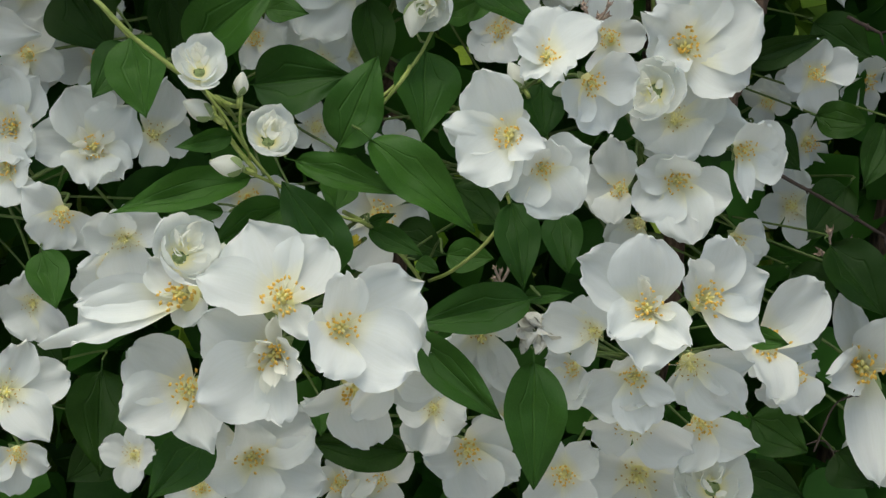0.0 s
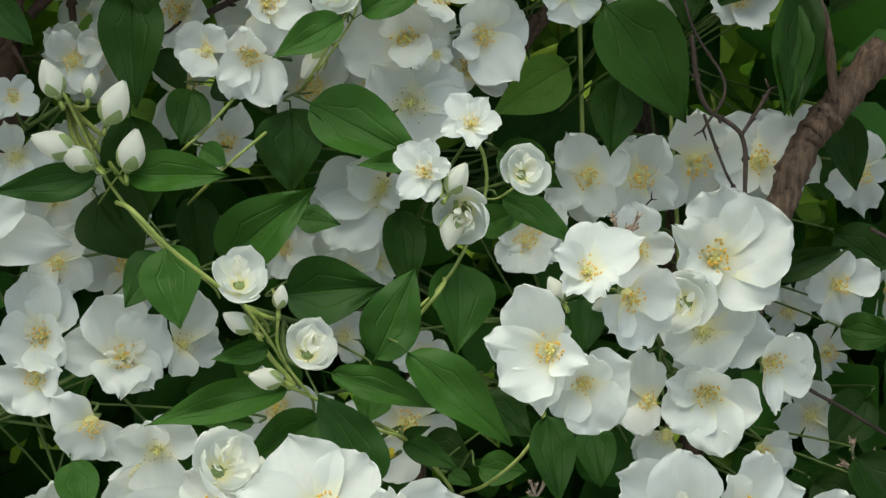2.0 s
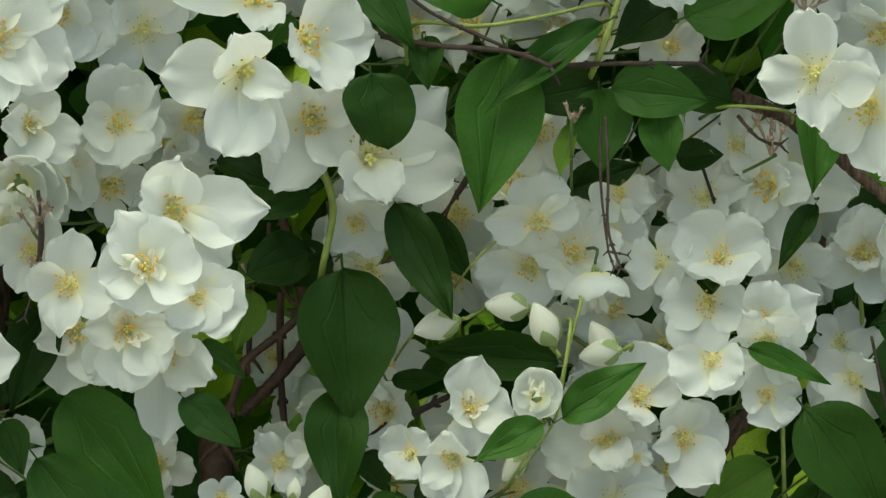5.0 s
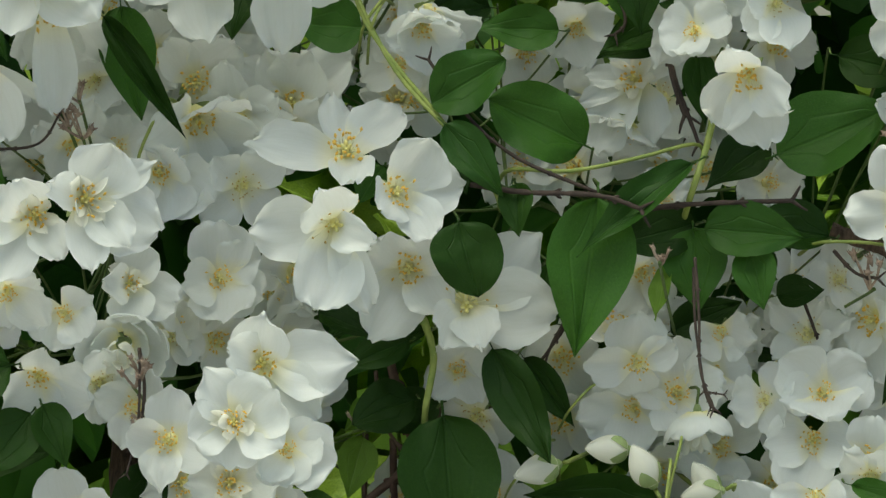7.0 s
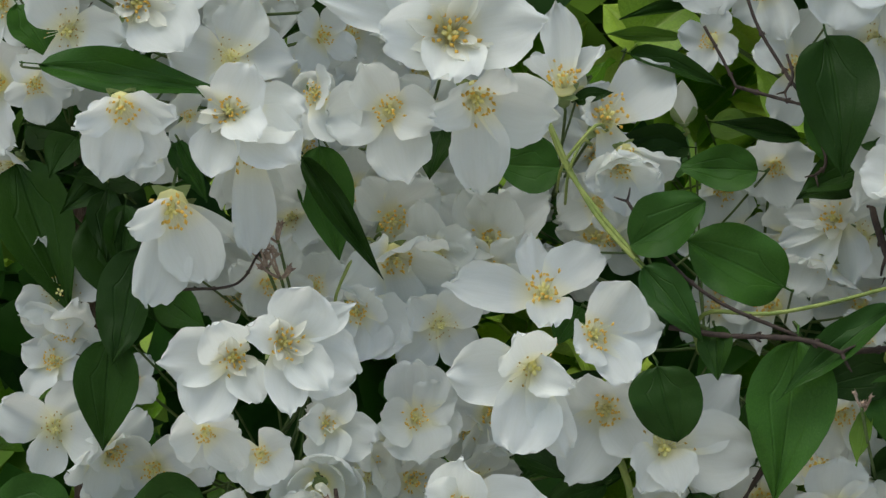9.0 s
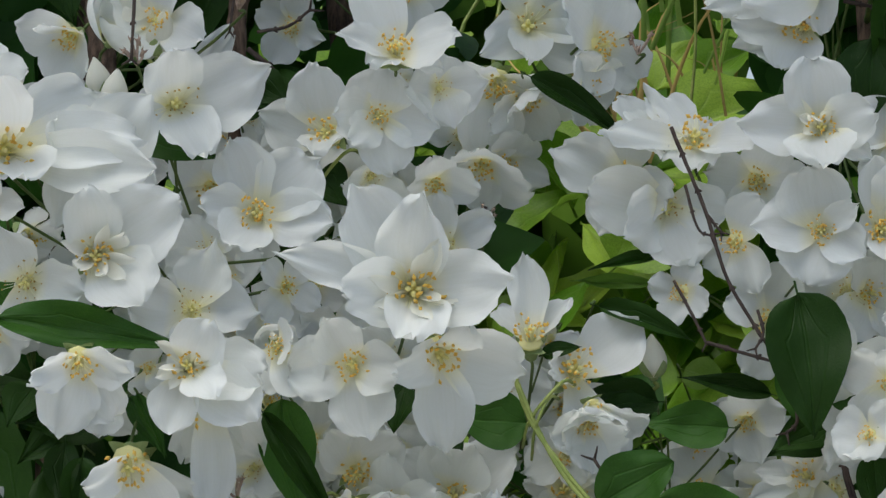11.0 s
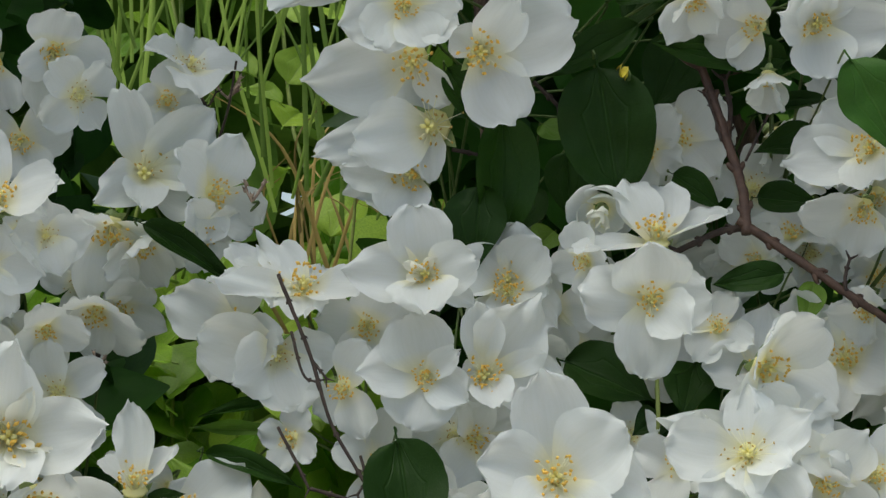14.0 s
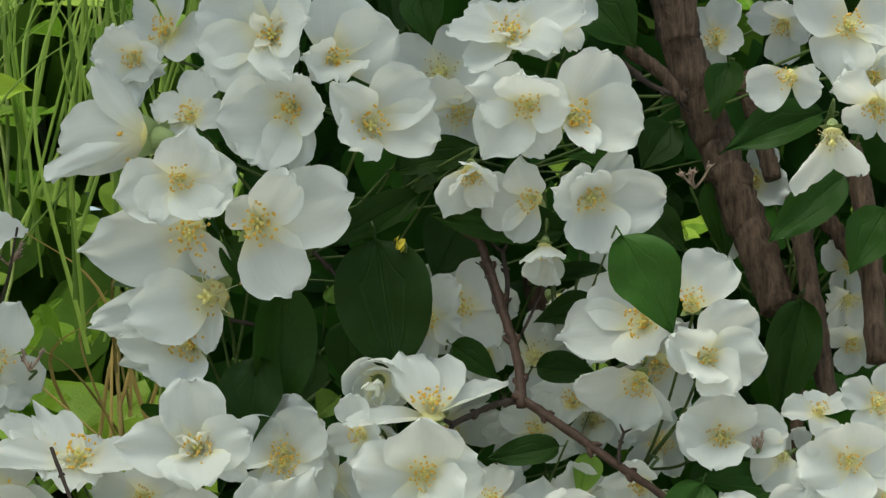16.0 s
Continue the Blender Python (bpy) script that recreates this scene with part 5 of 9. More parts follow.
s.flower(0.2327, 0.0551, 1.2713, 0.0166, -16, 10, 50, '4')
s.flower(0.1489, 0.0421, 1.2596, 0.0174, -12, 21, 20, '4')
s.flower(0.1750, 0.0530, 1.2621, 0.0165, -12, 1, 80, '4')
s.flower(0.2082, 0.0535, 1.2646, 0.0189, -15, 11, 40, '4')
s.leaf(0.2480, 0.0519, 1.2843, 0.2572, 0.0397, 1.2580, 0.0173, 0, 2)
s.leaf(0.2080, 0.0527, 1.3809, 0.1947, 0.0436, 1.3640, 0.0106, 0, 2)
s.leaf(0.2063, 0.0592, 1.3620, 0.1800, 0.0535, 1.3572, 0.0118, 0, 2)
s.stem(0.0030, 0.1500, 0.0771, 1.3667, 0.1510, 0.0645, 1.3119, 0.1519, 0.0490, 1.2448)
s = Spray("heavy drooping cluster of double white flowers", -0.0954, 0.0250, 1.3619, 15)
s.flower(-0.1151, -0.0137, 1.3735, 0.0181, -12, 6, 170, '4')
s.flower(-0.0794, -0.0415, 1.4025, 0.0235, 0, 12, 0, '5', ((77, 43, 1.00, 0.86), (2, 8, 1.27, 1.02), (164, 59, 1.00, 0.70), (-46, 2, 1.13, 0.98), (109, 21, 0.69, 0.49)))
s.flower(-0.0874, -0.0577, 1.3843, 0.0181, 0, 12, 0, 'd', ((117, 21, 1.08, 1.15), (39, 15, 1.06, 1.36), (-162, 11, 0.89, 1.00), (-98, 2, 0.87, 1.21), (-28, 3, 1.00, 1.00)))
s.flower(-0.0709, -0.0522, 1.3747, 0.0137, 0, 12, 0, '4', ((-17, 5, 1.27, 1.74), (24, 12, 1.01, 1.25), (-83, 9, 0.99, 1.39), (-126, 14, 0.99, 1.11)))
s.flower(-0.0835, 0.0166, 1.3476, 0.0259, 0, 12, 0, '4', ((-33, 33, 1.00, 0.74), (-89, 6, 1.27, 0.78), (50, 55, 1.00, 0.70)))
s.flower(-0.0958, 0.0034, 1.3557, 0.0201, 0, 12, 0, 'd', ((-124, 4, 1.09, 0.84), (-88, 6, 1.09, 1.09), (-47, 10, 1.01, 0.94), (-2, 15, 0.99, 0.79), (-177, 29, 0.86, 0.69), (91, 38, 0.86, 0.69)))
s.flower(-0.1295, 0.0090, 1.3828, 0.0163, -6, 5, 160, '4')
s.flower(-0.1149, 0.0197, 1.3537, 0.0208, 0, 12, 0, '4', ((-102, 5, 1.13, 0.97), (-157, 40, 0.89, 0.68), (138, 36, 0.89, 0.78), (-57, 9, 1.11, 0.87)))
s.leaf(-0.1249, 0.0185, 1.3618, -0.1383, 0.0043, 1.3270, 0.0185, 0, 2)
s.leaf(-0.1218, 0.0342, 1.3518, -0.1450, 0.0245, 1.3234, 0.0204, 0, 2)
s.leaf(-0.0758, 0.0030, 1.3323, -0.0568, -0.0097, 1.3176, 0.0138, 0, 0)
s.leaf(-0.0703, 0.0174, 1.3497, -0.0533, 0.0058, 1.3404, 0.0080, 0, 2)
s.withered(-0.1278, -0.0079, 1.3985, 0.0056)
s.withered(-0.1259, -0.0126, 1.3781, 0.0034)
s.withered(-0.1259, -0.0065, 1.3824, 0.0035)
s = Spray("open white flowers with greenish eyes beside a round leaf", -0.0796, 0.0845, 1.4115, 16)
s.flower(-0.1020, 0.0388, 1.4267, 0.0184, 2, 8, 0, '5', ((90, 17, 1.25, 1.31), (-172, 36, 0.98, 0.97), (-84, 24, 0.98, 1.31), (-23, 8, 1.00, 1.08), (42, 14, 1.03, 0.97)))
s.flower(-0.1324, 0.0185, 1.4266, 0.0164, -1, 8, 0, 'd', ((-21, 5, 1.26, 1.07), (60, 14, 1.01, 1.07), (-85, 12, 0.99, 1.07), (176, 61, 0.93, 0.88)))
s.flower(-0.0561, -0.0131, 1.4496, 0.0300, 10, -7, 0, '5', ((-176, 5, 1.00, 0.76), (-105, 18, 1.12, 0.82), (-70, 22, 1.15, 0.49), (-15, 66, 0.90, 0.46), (116, 45, 0.75, 0.73)))
s.flower(-0.0316, 0.0304, 1.4311, 0.0242, -1, -7, 0, '4', ((126, 37, 1.00, 0.72), (-122, 21, 1.28, 0.98), (-49, 30, 1.00, 0.81), (37, 36, 1.00, 0.68)))
s.flower(-0.0109, 0.0271, 1.4170, 0.0302, 2, -1, 0, '4', ((-5, 10, 1.10, 0.92), (-123, 54, 0.90, 0.72), (-72, 51, 0.90, 0.58), (44, 8, 1.15, 0.89)))
s.flower(-0.1354, 0.0192, 1.4048, 0.0157, -0, -16, 250, 'c')
s.flower(-0.1170, 0.0421, 1.4150, 0.0156, 13, -16, 0, '4')
s.leaf(-0.0370, 0.0521, 1.4185, -0.0657, 0.0430, 1.4059, 0.0146, 0, 2)
s.leaf(-0.0660, 0.0388, 1.4141, -0.0448, 0.0317, 1.4077, 0.0114, 0, 2)
s.withered(-0.1251, -0.0021, 1.4015, 0.0048)
s = Spray("pale shaded cluster of white flowers and buds", 0.0502, 0.1059, 1.3648, 17)
s.flower(0.0461, 0.0728, 1.4012, 0.0233, -7, 35, 100, '4')
s.flower(-0.0089, 0.1053, 1.3864, 0.0204, 7, 15, 20, '4')
s.flower(-0.0100, 0.0851, 1.3859, 0.0137, 0, 12, 0, '4', ((154, 6, 1.11, 1.32), (19, 18, 1.09, 1.48), (-78, 9, 0.91, 1.32), (-141, 9, 0.87, 1.09)))
s.flower(0.0090, 0.1021, 1.3728, 0.0144, -4, 6, 20, '4')
s.flower(0.0505, 0.0465, 1.3762, 0.0180, -6, 6, 0, '4', ((-167, 19, 1.27, 1.04), (-11, 13, 0.99, 0.93), (-96, 24, 0.99, 1.04), (138, 20, 1.01, 0.93)))
s.flower(0.0810, 0.0488, 1.3883, 0.0135, -8, 5, 0, '5', ((17, 1, 1.03, 1.71), (161, 22, 1.00, 1.24), (-88, 8, 0.87, 1.40)))
s.flower(0.0730, 0.0310, 1.3760, 0.0113, -0, -54, 30, 'c')
s.flower(0.0985, 0.0373, 1.3798, 0.0127, -47, 3, 0, '4', ((-172, 38, 1.00, 1.47), (53, -21, 1.23, 1.30), (-48, -7, 0.97, 1.30)))
s.bud(0.0386, 0.0152, 1.3652, 0.0154, -1.02, -0.26, 0.10)
s.bud(0.0514, 0.0040, 1.3611, 0.0161, -0.47, -0.21, 0.93)
s.bud(0.0132, 0.0135, 1.3577, 0.0162, -0.98, -0.31, -0.24)
s.flower(0.0835, 0.0577, 1.3603, 0.0179, -8, 7, 0, '4', ((27, 9, 1.00, 0.83), (-91, 12, 0.93, 1.30), (-171, 12, 1.03, 1.18)))
s.bud(0.0741, 0.0177, 1.3537, 0.0148, -0.54, -0.21, 0.89)
s.leaf(0.0597, 0.0228, 1.3438, 0.0093, 0.0216, 1.3490, 0.0173, 0, 2)
s.leaf(0.0224, 0.0350, 1.3442, 0.0055, 0.0261, 1.3326, 0.0083, 0, 2)
s.stem(0.0016, 0.0343, 0.0203, 1.3875, 0.0262, 0.0184, 1.3793)
s.stem(0.0016, 0.0169, 0.0256, 1.3660, 0.0048, 0.0223, 1.3517)
s = Spray("four white flowers with bright yellow stamens", 0.1400, 0.1161, 1.3796, 18)
s.flower(0.1189, 0.0325, 1.3824, 0.0177, -10, 10, 0, '4', ((140, 14, 1.13, 1.23), (30, 9, 1.10, 1.35), (-78, 49, 0.88, 1.46), (-169, 14, 0.90, 0.94)))
s.flower(0.1157, 0.0337, 1.3656, 0.0185, -14, 1, 0, '4', ((-175, 18, 1.00, 1.07), (-103, 20, 1.23, 1.29), (-8, 26, 0.96, 1.01)))
s.flower(0.1338, 0.0224, 1.3602, 0.0175, -25, 6, 0, '4', ((73, 24, 1.00, 1.00), (28, -5, 1.27, 1.11), (-36, 18, 1.00, 1.35), (168, -40, 0.71, 0.59)))
s.flower(0.1502, 0.0647, 1.4107, 0.0233, -6, 4, 60, '5')
s.flower(0.1795, 0.0683, 1.3820, 0.0188, -22, 5, 120, '4')
s.flower(0.1224, 0.0833, 1.4022, 0.0178, -10, 4, 10, '4')
s.flower(0.0961, 0.0836, 1.4037, 0.0154, -8, -6, 50, '4')
s.flower(0.1600, -0.0287, 1.4417, 0.0212, -39, -17, 200, '4')
s.flower(0.1728, 0.0705, 1.3469, 0.0142, -12, 7, 60, '4')
s.flower(0.1421, 0.0891, 1.4274, 0.0143, -11, 3, 60, '4')
s.flower(0.1100, 0.0865, 1.3941, 0.0142, -9, 4, 60, '4')
s.flower(0.1772, 0.0676, 1.3342, 0.0189, -13, 8, 60, '4')
s.leaf(0.1611, 0.0574, 1.3526, 0.1383, 0.0537, 1.3633, 0.0128, 0, 2)
s.leaf(0.1525, 0.0754, 1.4305, 0.1731, 0.0704, 1.4356, 0.0129, 0, 2)
s.leaf(0.1871, 0.0556, 1.3447, 0.1873, 0.0429, 1.3165, 0.0171, 0, 2)
s = Spray("white flowers beside a broad leaf and dry calyces", 0.1326, 0.0956, 1.4266, 19)
s.flower(0.1408, -0.0262, 1.4525, 0.0216, -17, 2, 190, '4')
s.flower(0.1495, 0.0321, 1.4830, 0.0139, -8, 1, 60, '4')
s.flower(0.1410, 0.0458, 1.4088, 0.0216, -12, 5, 150, '5')
s.flower(0.1521, 0.0592, 1.3778, 0.0166, -8, 6, 40, '4')
s.flower(0.1125, 0.0746, 1.4004, 0.0152, -6, 5, 20, '4')
s.flower(0.1466, -0.0004, 1.5199, 0.0184, -8, -21, 230, '4')
s.flower(0.0860, 0.0642, 1.3995, 0.0139, -4, -5, 60, '4')
s.leaf(0.1547, 0.0370, 1.4028, 0.1391, 0.0272, 1.3793, 0.0093, 0, 2)
s.leaf(0.1271, 0.0467, 1.5060, 0.1571, 0.0387, 1.4983, 0.0196, 0, 2)
s.leaf(0.1475, 0.0016, 1.4443, 0.1450, -0.0122, 1.4110, 0.0184, 0, 0)
s.withered(0.1440, 0.0112, 1.4812, 0.0055)
s = Spray("shaded blossoms beside two long shaded leaves", -0.2353, 0.1108, 1.4359, 20)
s.flower(-0.2402, 0.0607, 1.4736, 0.0193, 2, -9, 200, '4')
s.flower(-0.2376, 0.0629, 1.4606, 0.0165, 12, -18, 240, '4')
s.flower(-0.2427, 0.0647, 1.4465, 0.0153, 13, 2, 60, '4')
s.flower(-0.2350, 0.0290, 1.4250, 0.0205, 13, -6, 250, '4')
s.flower(-0.2209, 0.0367, 1.4138, 0.0172, 21, -16, 280, '4')
s = Spray("nodding white flowers in a dense bunch", -0.1430, 0.0719, 1.4524, 21)
s.flower(-0.1570, -0.0362, 1.4541, 0.0228, 4, 2, 0, 'd', ((-178, 10, 1.11, 0.90), (-118, 11, 1.13, 0.90), (118, 45, 0.89, 0.81), (-59, 25, 0.89, 0.60)))
s.flower(-0.1403, -0.0401, 1.4593, 0.0247, 23, 6, 0, 'd', ((67, 23, 0.89, 0.98), (-25, 5, 1.14, 1.06), (-90, 8, 1.06, 0.59), (25, 8, 1.08, 0.47), (161, 39, 0.81, 0.51), (-52, 21, 0.94, 0.63)))
s.flower(-0.1699, -0.0216, 1.4280, 0.0145, 4, -27, 0, '4', ((175, 31, 1.00, 1.29), (-90, 11, 1.00, 1.29), (-39, 8, 1.27, 1.16), (32, 14, 1.00, 0.95)))
s.flower(-0.1514, -0.0134, 1.4189, 0.0135, 9, -6, 0, '4', ((-175, 6, 1.14, 1.18), (30, 12, 0.90, 1.26), (-49, 21, 0.96, 1.18), (-111, 16, 1.04, 1.04)))
s.flower(-0.1634, 0.0017, 1.3961, 0.0175, 4, -15, 0, '5', ((-139, 25, 1.00, 1.10), (-18, 18, 1.27, 1.22), (-79, -1, 1.00, 1.10), (75, 40, 0.90, 0.93)))
s.flower(-0.1434, 0.0111, 1.3919, 0.0160, 18, -15, 0, '4')
s.flower(-0.1244, 0.0435, 1.4662, 0.0195, 7, 1, 0, '4', ((-149, 37, 0.96, 0.86), (-27, 15, 1.23, 1.24), (-82, 13, 1.04, 1.13), (51, 41, 0.96, 0.97)))
s.flower(-0.0938, 0.0426, 1.4616, 0.0171, 5, -9, 40, '4')
s.flower(-0.1125, 0.0537, 1.4874, 0.0231, 10, -39, 270, 'h')
s.flower(-0.1132, 0.0620, 1.5002, 0.0240, 16, -11, 0, '4', ((49, 18, 0.97, 0.89), (-8, 3, 1.03, 0.98), (-53, 6, 1.23, 1.02), (127, 19, 0.97, 0.62)))
s.leaf(-0.1999, 0.0153, 1.4908, -0.2070, 0.0053, 1.4488, 0.0225, 0, 2)
s.leaf(-0.2077, 0.0299, 1.5067, -0.2091, 0.0225, 1.4821, 0.0132, 0, 2)
s.leaf(-0.2152, 0.0336, 1.5124, -0.2150, 0.0247, 1.4857, 0.0125, 0, 2)
s.leaf(-0.1709, -0.0131, 1.4005, -0.2038, -0.0231, 1.3958, 0.0259, 0, 2)
s.leaf(-0.1652, -0.0074, 1.3828, -0.1798, -0.0184, 1.3622, 0.0201, 0, 2)
s.leaf(-0.1607, -0.0094, 1.3860, -0.1498, -0.0175, 1.3664, 0.0140, 0, 2)
s.withered(-0.1538, 0.0132, 1.4901, 0.0056)
s.stem(0.0021, -0.1208, 0.0342, 1.4921, -0.1299, 0.0299, 1.4732)
s.withered(-0.1488, 0.0125, 1.4870, 0.0058)
s.withered(-0.1502, 0.0148, 1.4969, 0.0035)
s = Spray("dim white blossoms behind the front flowers", -0.1787, 0.1024, 1.4061, 22)
s.flower(-0.2035, -0.0048, 1.3677, 0.0159, 12, 7, 0, '5', ((6, 20, 1.27, 1.08), (75, 24, 1.00, 1.08), (-37, 32, 1.00, 1.02)))
s.flower(-0.2164, 0.0371, 1.4155, 0.0172, 12, -6, 240, '4')
s.flower(-0.2013, 0.0457, 1.4083, 0.0173, 11, -6, 40, '4')
s.flower(-0.2177, 0.0299, 1.3846, 0.0148, 12, -15, 10, '4')
s.flower(-0.1925, 0.0557, 1.4074, 0.0140, 10, 4, 60, '4')
s.flower(-0.2127, 0.0631, 1.4394, 0.0141, 11, 2, 60, '4')
s.flower(-0.1582, 0.0514, 1.4775, 0.0162, 9, 0, 60, '4')
s.flower(-0.1225, 0.0450, 1.4054, 0.0161, 7, 4, 60, '4')
s.flower(-0.0832, 0.0588, 1.4210, 0.0139, 5, 4, 60, '4')
s.leaf(-0.2103, 0.0120, 1.4582, -0.2122, 0.0024, 1.4195, 0.0224, 0, 2)
s.leaf(-0.1924, 0.0283, 1.4762, -0.1819, 0.0201, 1.4551, 0.0155, 0, 2)
s.leaf(-0.2036, 0.0115, 1.3760, -0.2091, 0.0102, 1.3968, 0.0185, 0, 2)
s.leaf(-0.1947, 0.0239, 1.4742, -0.1756, 0.0149, 1.4618, 0.0153, 0, 0)
s.leaf(-0.1990, 0.0292, 1.3635, -0.1644, 0.0236, 1.3660, 0.0209, 0, 2)
s.leaf(-0.2260, 0.0163, 1.3974, -0.2631, 0.0096, 1.3953, 0.0237, 0, 0)
s = Spray("two wide white flowers facing the light", -0.0372, 0.0773, 1.4773, 23)
s.flower(-0.0533, 0.0142, 1.4719, 0.0277, 4, 36, 0, '4', ((-178, 11, 1.27, 0.70), (41, 4, 1.00, 0.70), (-83, 23, 0.90, 0.59), (99, -11, 1.00, 0.51)))
s.flower(-0.0359, -0.0042, 1.4594, 0.0232, 22, 6, 0, '4', ((59, 24, 1.01, 0.99), (-144, 40, 0.72, 0.77), (2, 7, 1.07, 0.90), (-62, 17, 0.99, 0.77)))
s.flower(-0.0248, 0.0417, 1.5246, 0.0177, 15, -45, 290, 'h')
s.leaf(-0.0126, -0.0143, 1.4489, -0.0079, -0.0230, 1.4249, 0.0240, 0, 3)
s.leaf(-0.0174, 0.0038, 1.4830, 0.0043, -0.0040, 1.4583, 0.0150, 0, 0)
s.leaf(0.0240, 0.0461, 1.5167, -0.0051, 0.0366, 1.5189, 0.0166, 0, 0)
s.leaf(-0.0010, 0.0581, 1.5259, -0.0292, 0.0486, 1.5270, 0.0143, 0, 2)
s.leaf(0.0074, 0.0097, 1.4615, 0.0091, 0.0012, 1.4442, 0.0121, 0, 2)
s.leaf(-0.0181, 0.0349, 1.4736, -0.0100, 0.0267, 1.4568, 0.0103, 0, 2)
s.leaf(-0.0409, 0.0327, 1.4678, -0.0510, 0.0238, 1.4557, 0.0145, 0, 0)
s.leaf(-0.0032, 0.0581, 1.5224, -0.0254, 0.0477, 1.5225, 0.0123, 0, 2)
s = Spray("backlit white flowers at the rear of the shrub", 0.0090, 0.1238, 1.4654, 24)
s.flower(-0.0386, 0.1031, 1.5238, 0.0180, 2, 8, 80, 'd')
s.flower(0.0541, 0.0660, 1.4975, 0.0221, -31, 19, 0, 'd', ((-151, 14, 1.09, 0.42), (-176, 25, 0.91, 0.42), (125, 26, 0.62, 0.56), (39, -5, 0.65, 0.56), (-104, 5, 1.47, 1.07), (-74, -17, 1.17, 1.03)))
s.flower(0.0503, 0.0626, 1.4818, 0.0185, -22, -28, 230, '4')
s.flower(0.0634, 0.0565, 1.4553, 0.0126, -3, 2, 30, '4')
s.flower(0.0309, 0.0713, 1.5194, 0.0140, -2, -2, 30, '4')
s.flower(-0.0088, 0.0447, 1.4042, 0.0137, 1, 5, 30, '4')
s.flower(-0.0152, 0.0419, 1.3919, 0.0137, 1, 5, 30, '4')
s.flower(0.1012, 0.0574, 1.4590, 0.0126, -5, 1, 30, '4')
s.leaf(-0.0198, 0.0210, 1.3772, -0.0152, 0.0040, 1.3223, 0.0357, 0, 2)
s.leaf(-0.0015, 0.0184, 1.4016, 0.0195, 0.0016, 1.3615, 0.0180, 0, 2)
s.leaf(0.0098, 0.0323, 1.3967, 0.0269, 0.0243, 1.3721, 0.0124, 0, 2)
s.leaf(0.0716, 0.0255, 1.4438, 0.0727, 0.0165, 1.4154, 0.0224, 0, 0)
s.leaf(-0.0265, 0.0444, 1.4065, -0.0514, 0.0347, 1.3992, 0.0104, 0, 2)
s.leaf(-0.0324, 0.0303, 1.4040, -0.0569, 0.0206, 1.3964, 0.0134, 0, 2)
s.leaf(0.1023, 0.0282, 1.4703, 0.1440, 0.0257, 1.4861, 0.0307, 0, 0)
s.leaf(0.0327, 0.0285, 1.4746, -0.0027, 0.0192, 1.4915, 0.0266, 0, 4)
s.leaf(0.0709, 0.0121, 1.4676, 0.0280, 0.0007, 1.4390, 0.0131, 0, 0)
s.leaf(0.0728, 0.0284, 1.4458, 0.0423, 0.0185, 1.4384, 0.0184, 0, 2)
s.leaf(0.0751, 0.0175, 1.4441, 0.1106, 0.0114, 1.4419, 0.0202, 0, 0)
s.leaf(0.1000, 0.0441, 1.4739, 0.0765, 0.0342, 1.4599, 0.0186, 0, 2)
s.leaf(0.0630, 0.0562, 1.5162, 0.0384, 0.0458, 1.5098, 0.0183, 0, 2)
s.leaf(0.0969, 0.0358, 1.4369, 0.0917, 0.0260, 1.4210, 0.0144, 0, 2)
s.leaf(0.0623, 0.0457, 1.5171, 0.0397, 0.0362, 1.5110, 0.0135, 0, 2)
s.stem(0.0024, 0.0065, 0.0180, 1.4664, 0.0268, 0.0178, 1.4655, 0.0512, 0.0188, 1.4698, 0.0715, 0.0199, 1.4746)
s.stem(0.0040, 0.0812, 0.0246, 1.4947, 0.0766, 0.0199, 1.4745, 0.0700, 0.0155, 1.4554)
s.stem(0.0045, -0.0263, 0.0356, 1.4093, -0.0233, 0.0328, 1.3970, -0.0265, 0.0286, 1.3788)
s = Spray("white flowers with golden stamens hanging from an upper twig", 0.0851, 0.0630, 1.5100, 25)
s.flower(0.0897, -0.0049, 1.5003, 0.0223, -5, -25, 0, '4', ((-125, 15, 1.02, 0.84), (-78, 13, 1.25, 1.02), (-26, 35, 0.98, 0.80), (109, 31, 0.98, 0.71)))
s.flower(0.0721, 0.0087, 1.5148, 0.0128, -23, -1, 0, '4', ((171, 14, 1.00, 1.41), (-95, 30, 0.85, 1.33), (35, -11, 1.09, 1.25)))
s.flower(0.0988, -0.0047, 1.5238, 0.0167, 5, -2, 0, '5', ((-135, 13, 1.00, 0.89), (-81, 15, 1.04, 1.13), (161, 31, 0.82, 0.89)))
s.flower(0.0796, 0.0128, 1.5328, 0.0175, -5, -22, 250, '4')
s = Spray("large pure white flowers in a tight bunch", -0.1898, 0.0750, 1.5711, 26)
s.flower(-0.2294, -0.0042, 1.6146, 0.0439, 19, 10, 0, '5', ((28, -7, 1.00, 0.70), (0, 25, 1.18, 0.48), (-13, 22, 1.27, 0.50), (-75, 52, 0.84, 0.57), (-161, 40, 0.88, 0.54), (115, 64, 1.00, 0.54)))
s.flower(-0.1984, 0.0110, 1.6136, 0.0252, 32, -5, 330, '4')
s.flower(-0.1952, -0.0078, 1.5774, 0.0284, 12, 2, 0, 'd', ((32, 18, 1.28, 0.94), (-48, 28, 1.00, 0.94), (113, 12, 0.38, 0.42), (99, 36, 1.00, 0.69), (-86, 8, 0.64, 0.42)))
s.flower(-0.2190, -0.0092, 1.5696, 0.0237, 4, -18, 0, '4', ((-86, -9, 1.00, 0.96), (-4, 21, 1.00, 0.75), (111, 18, 1.00, 0.79), (-32, 18, 1.27, 0.75)))
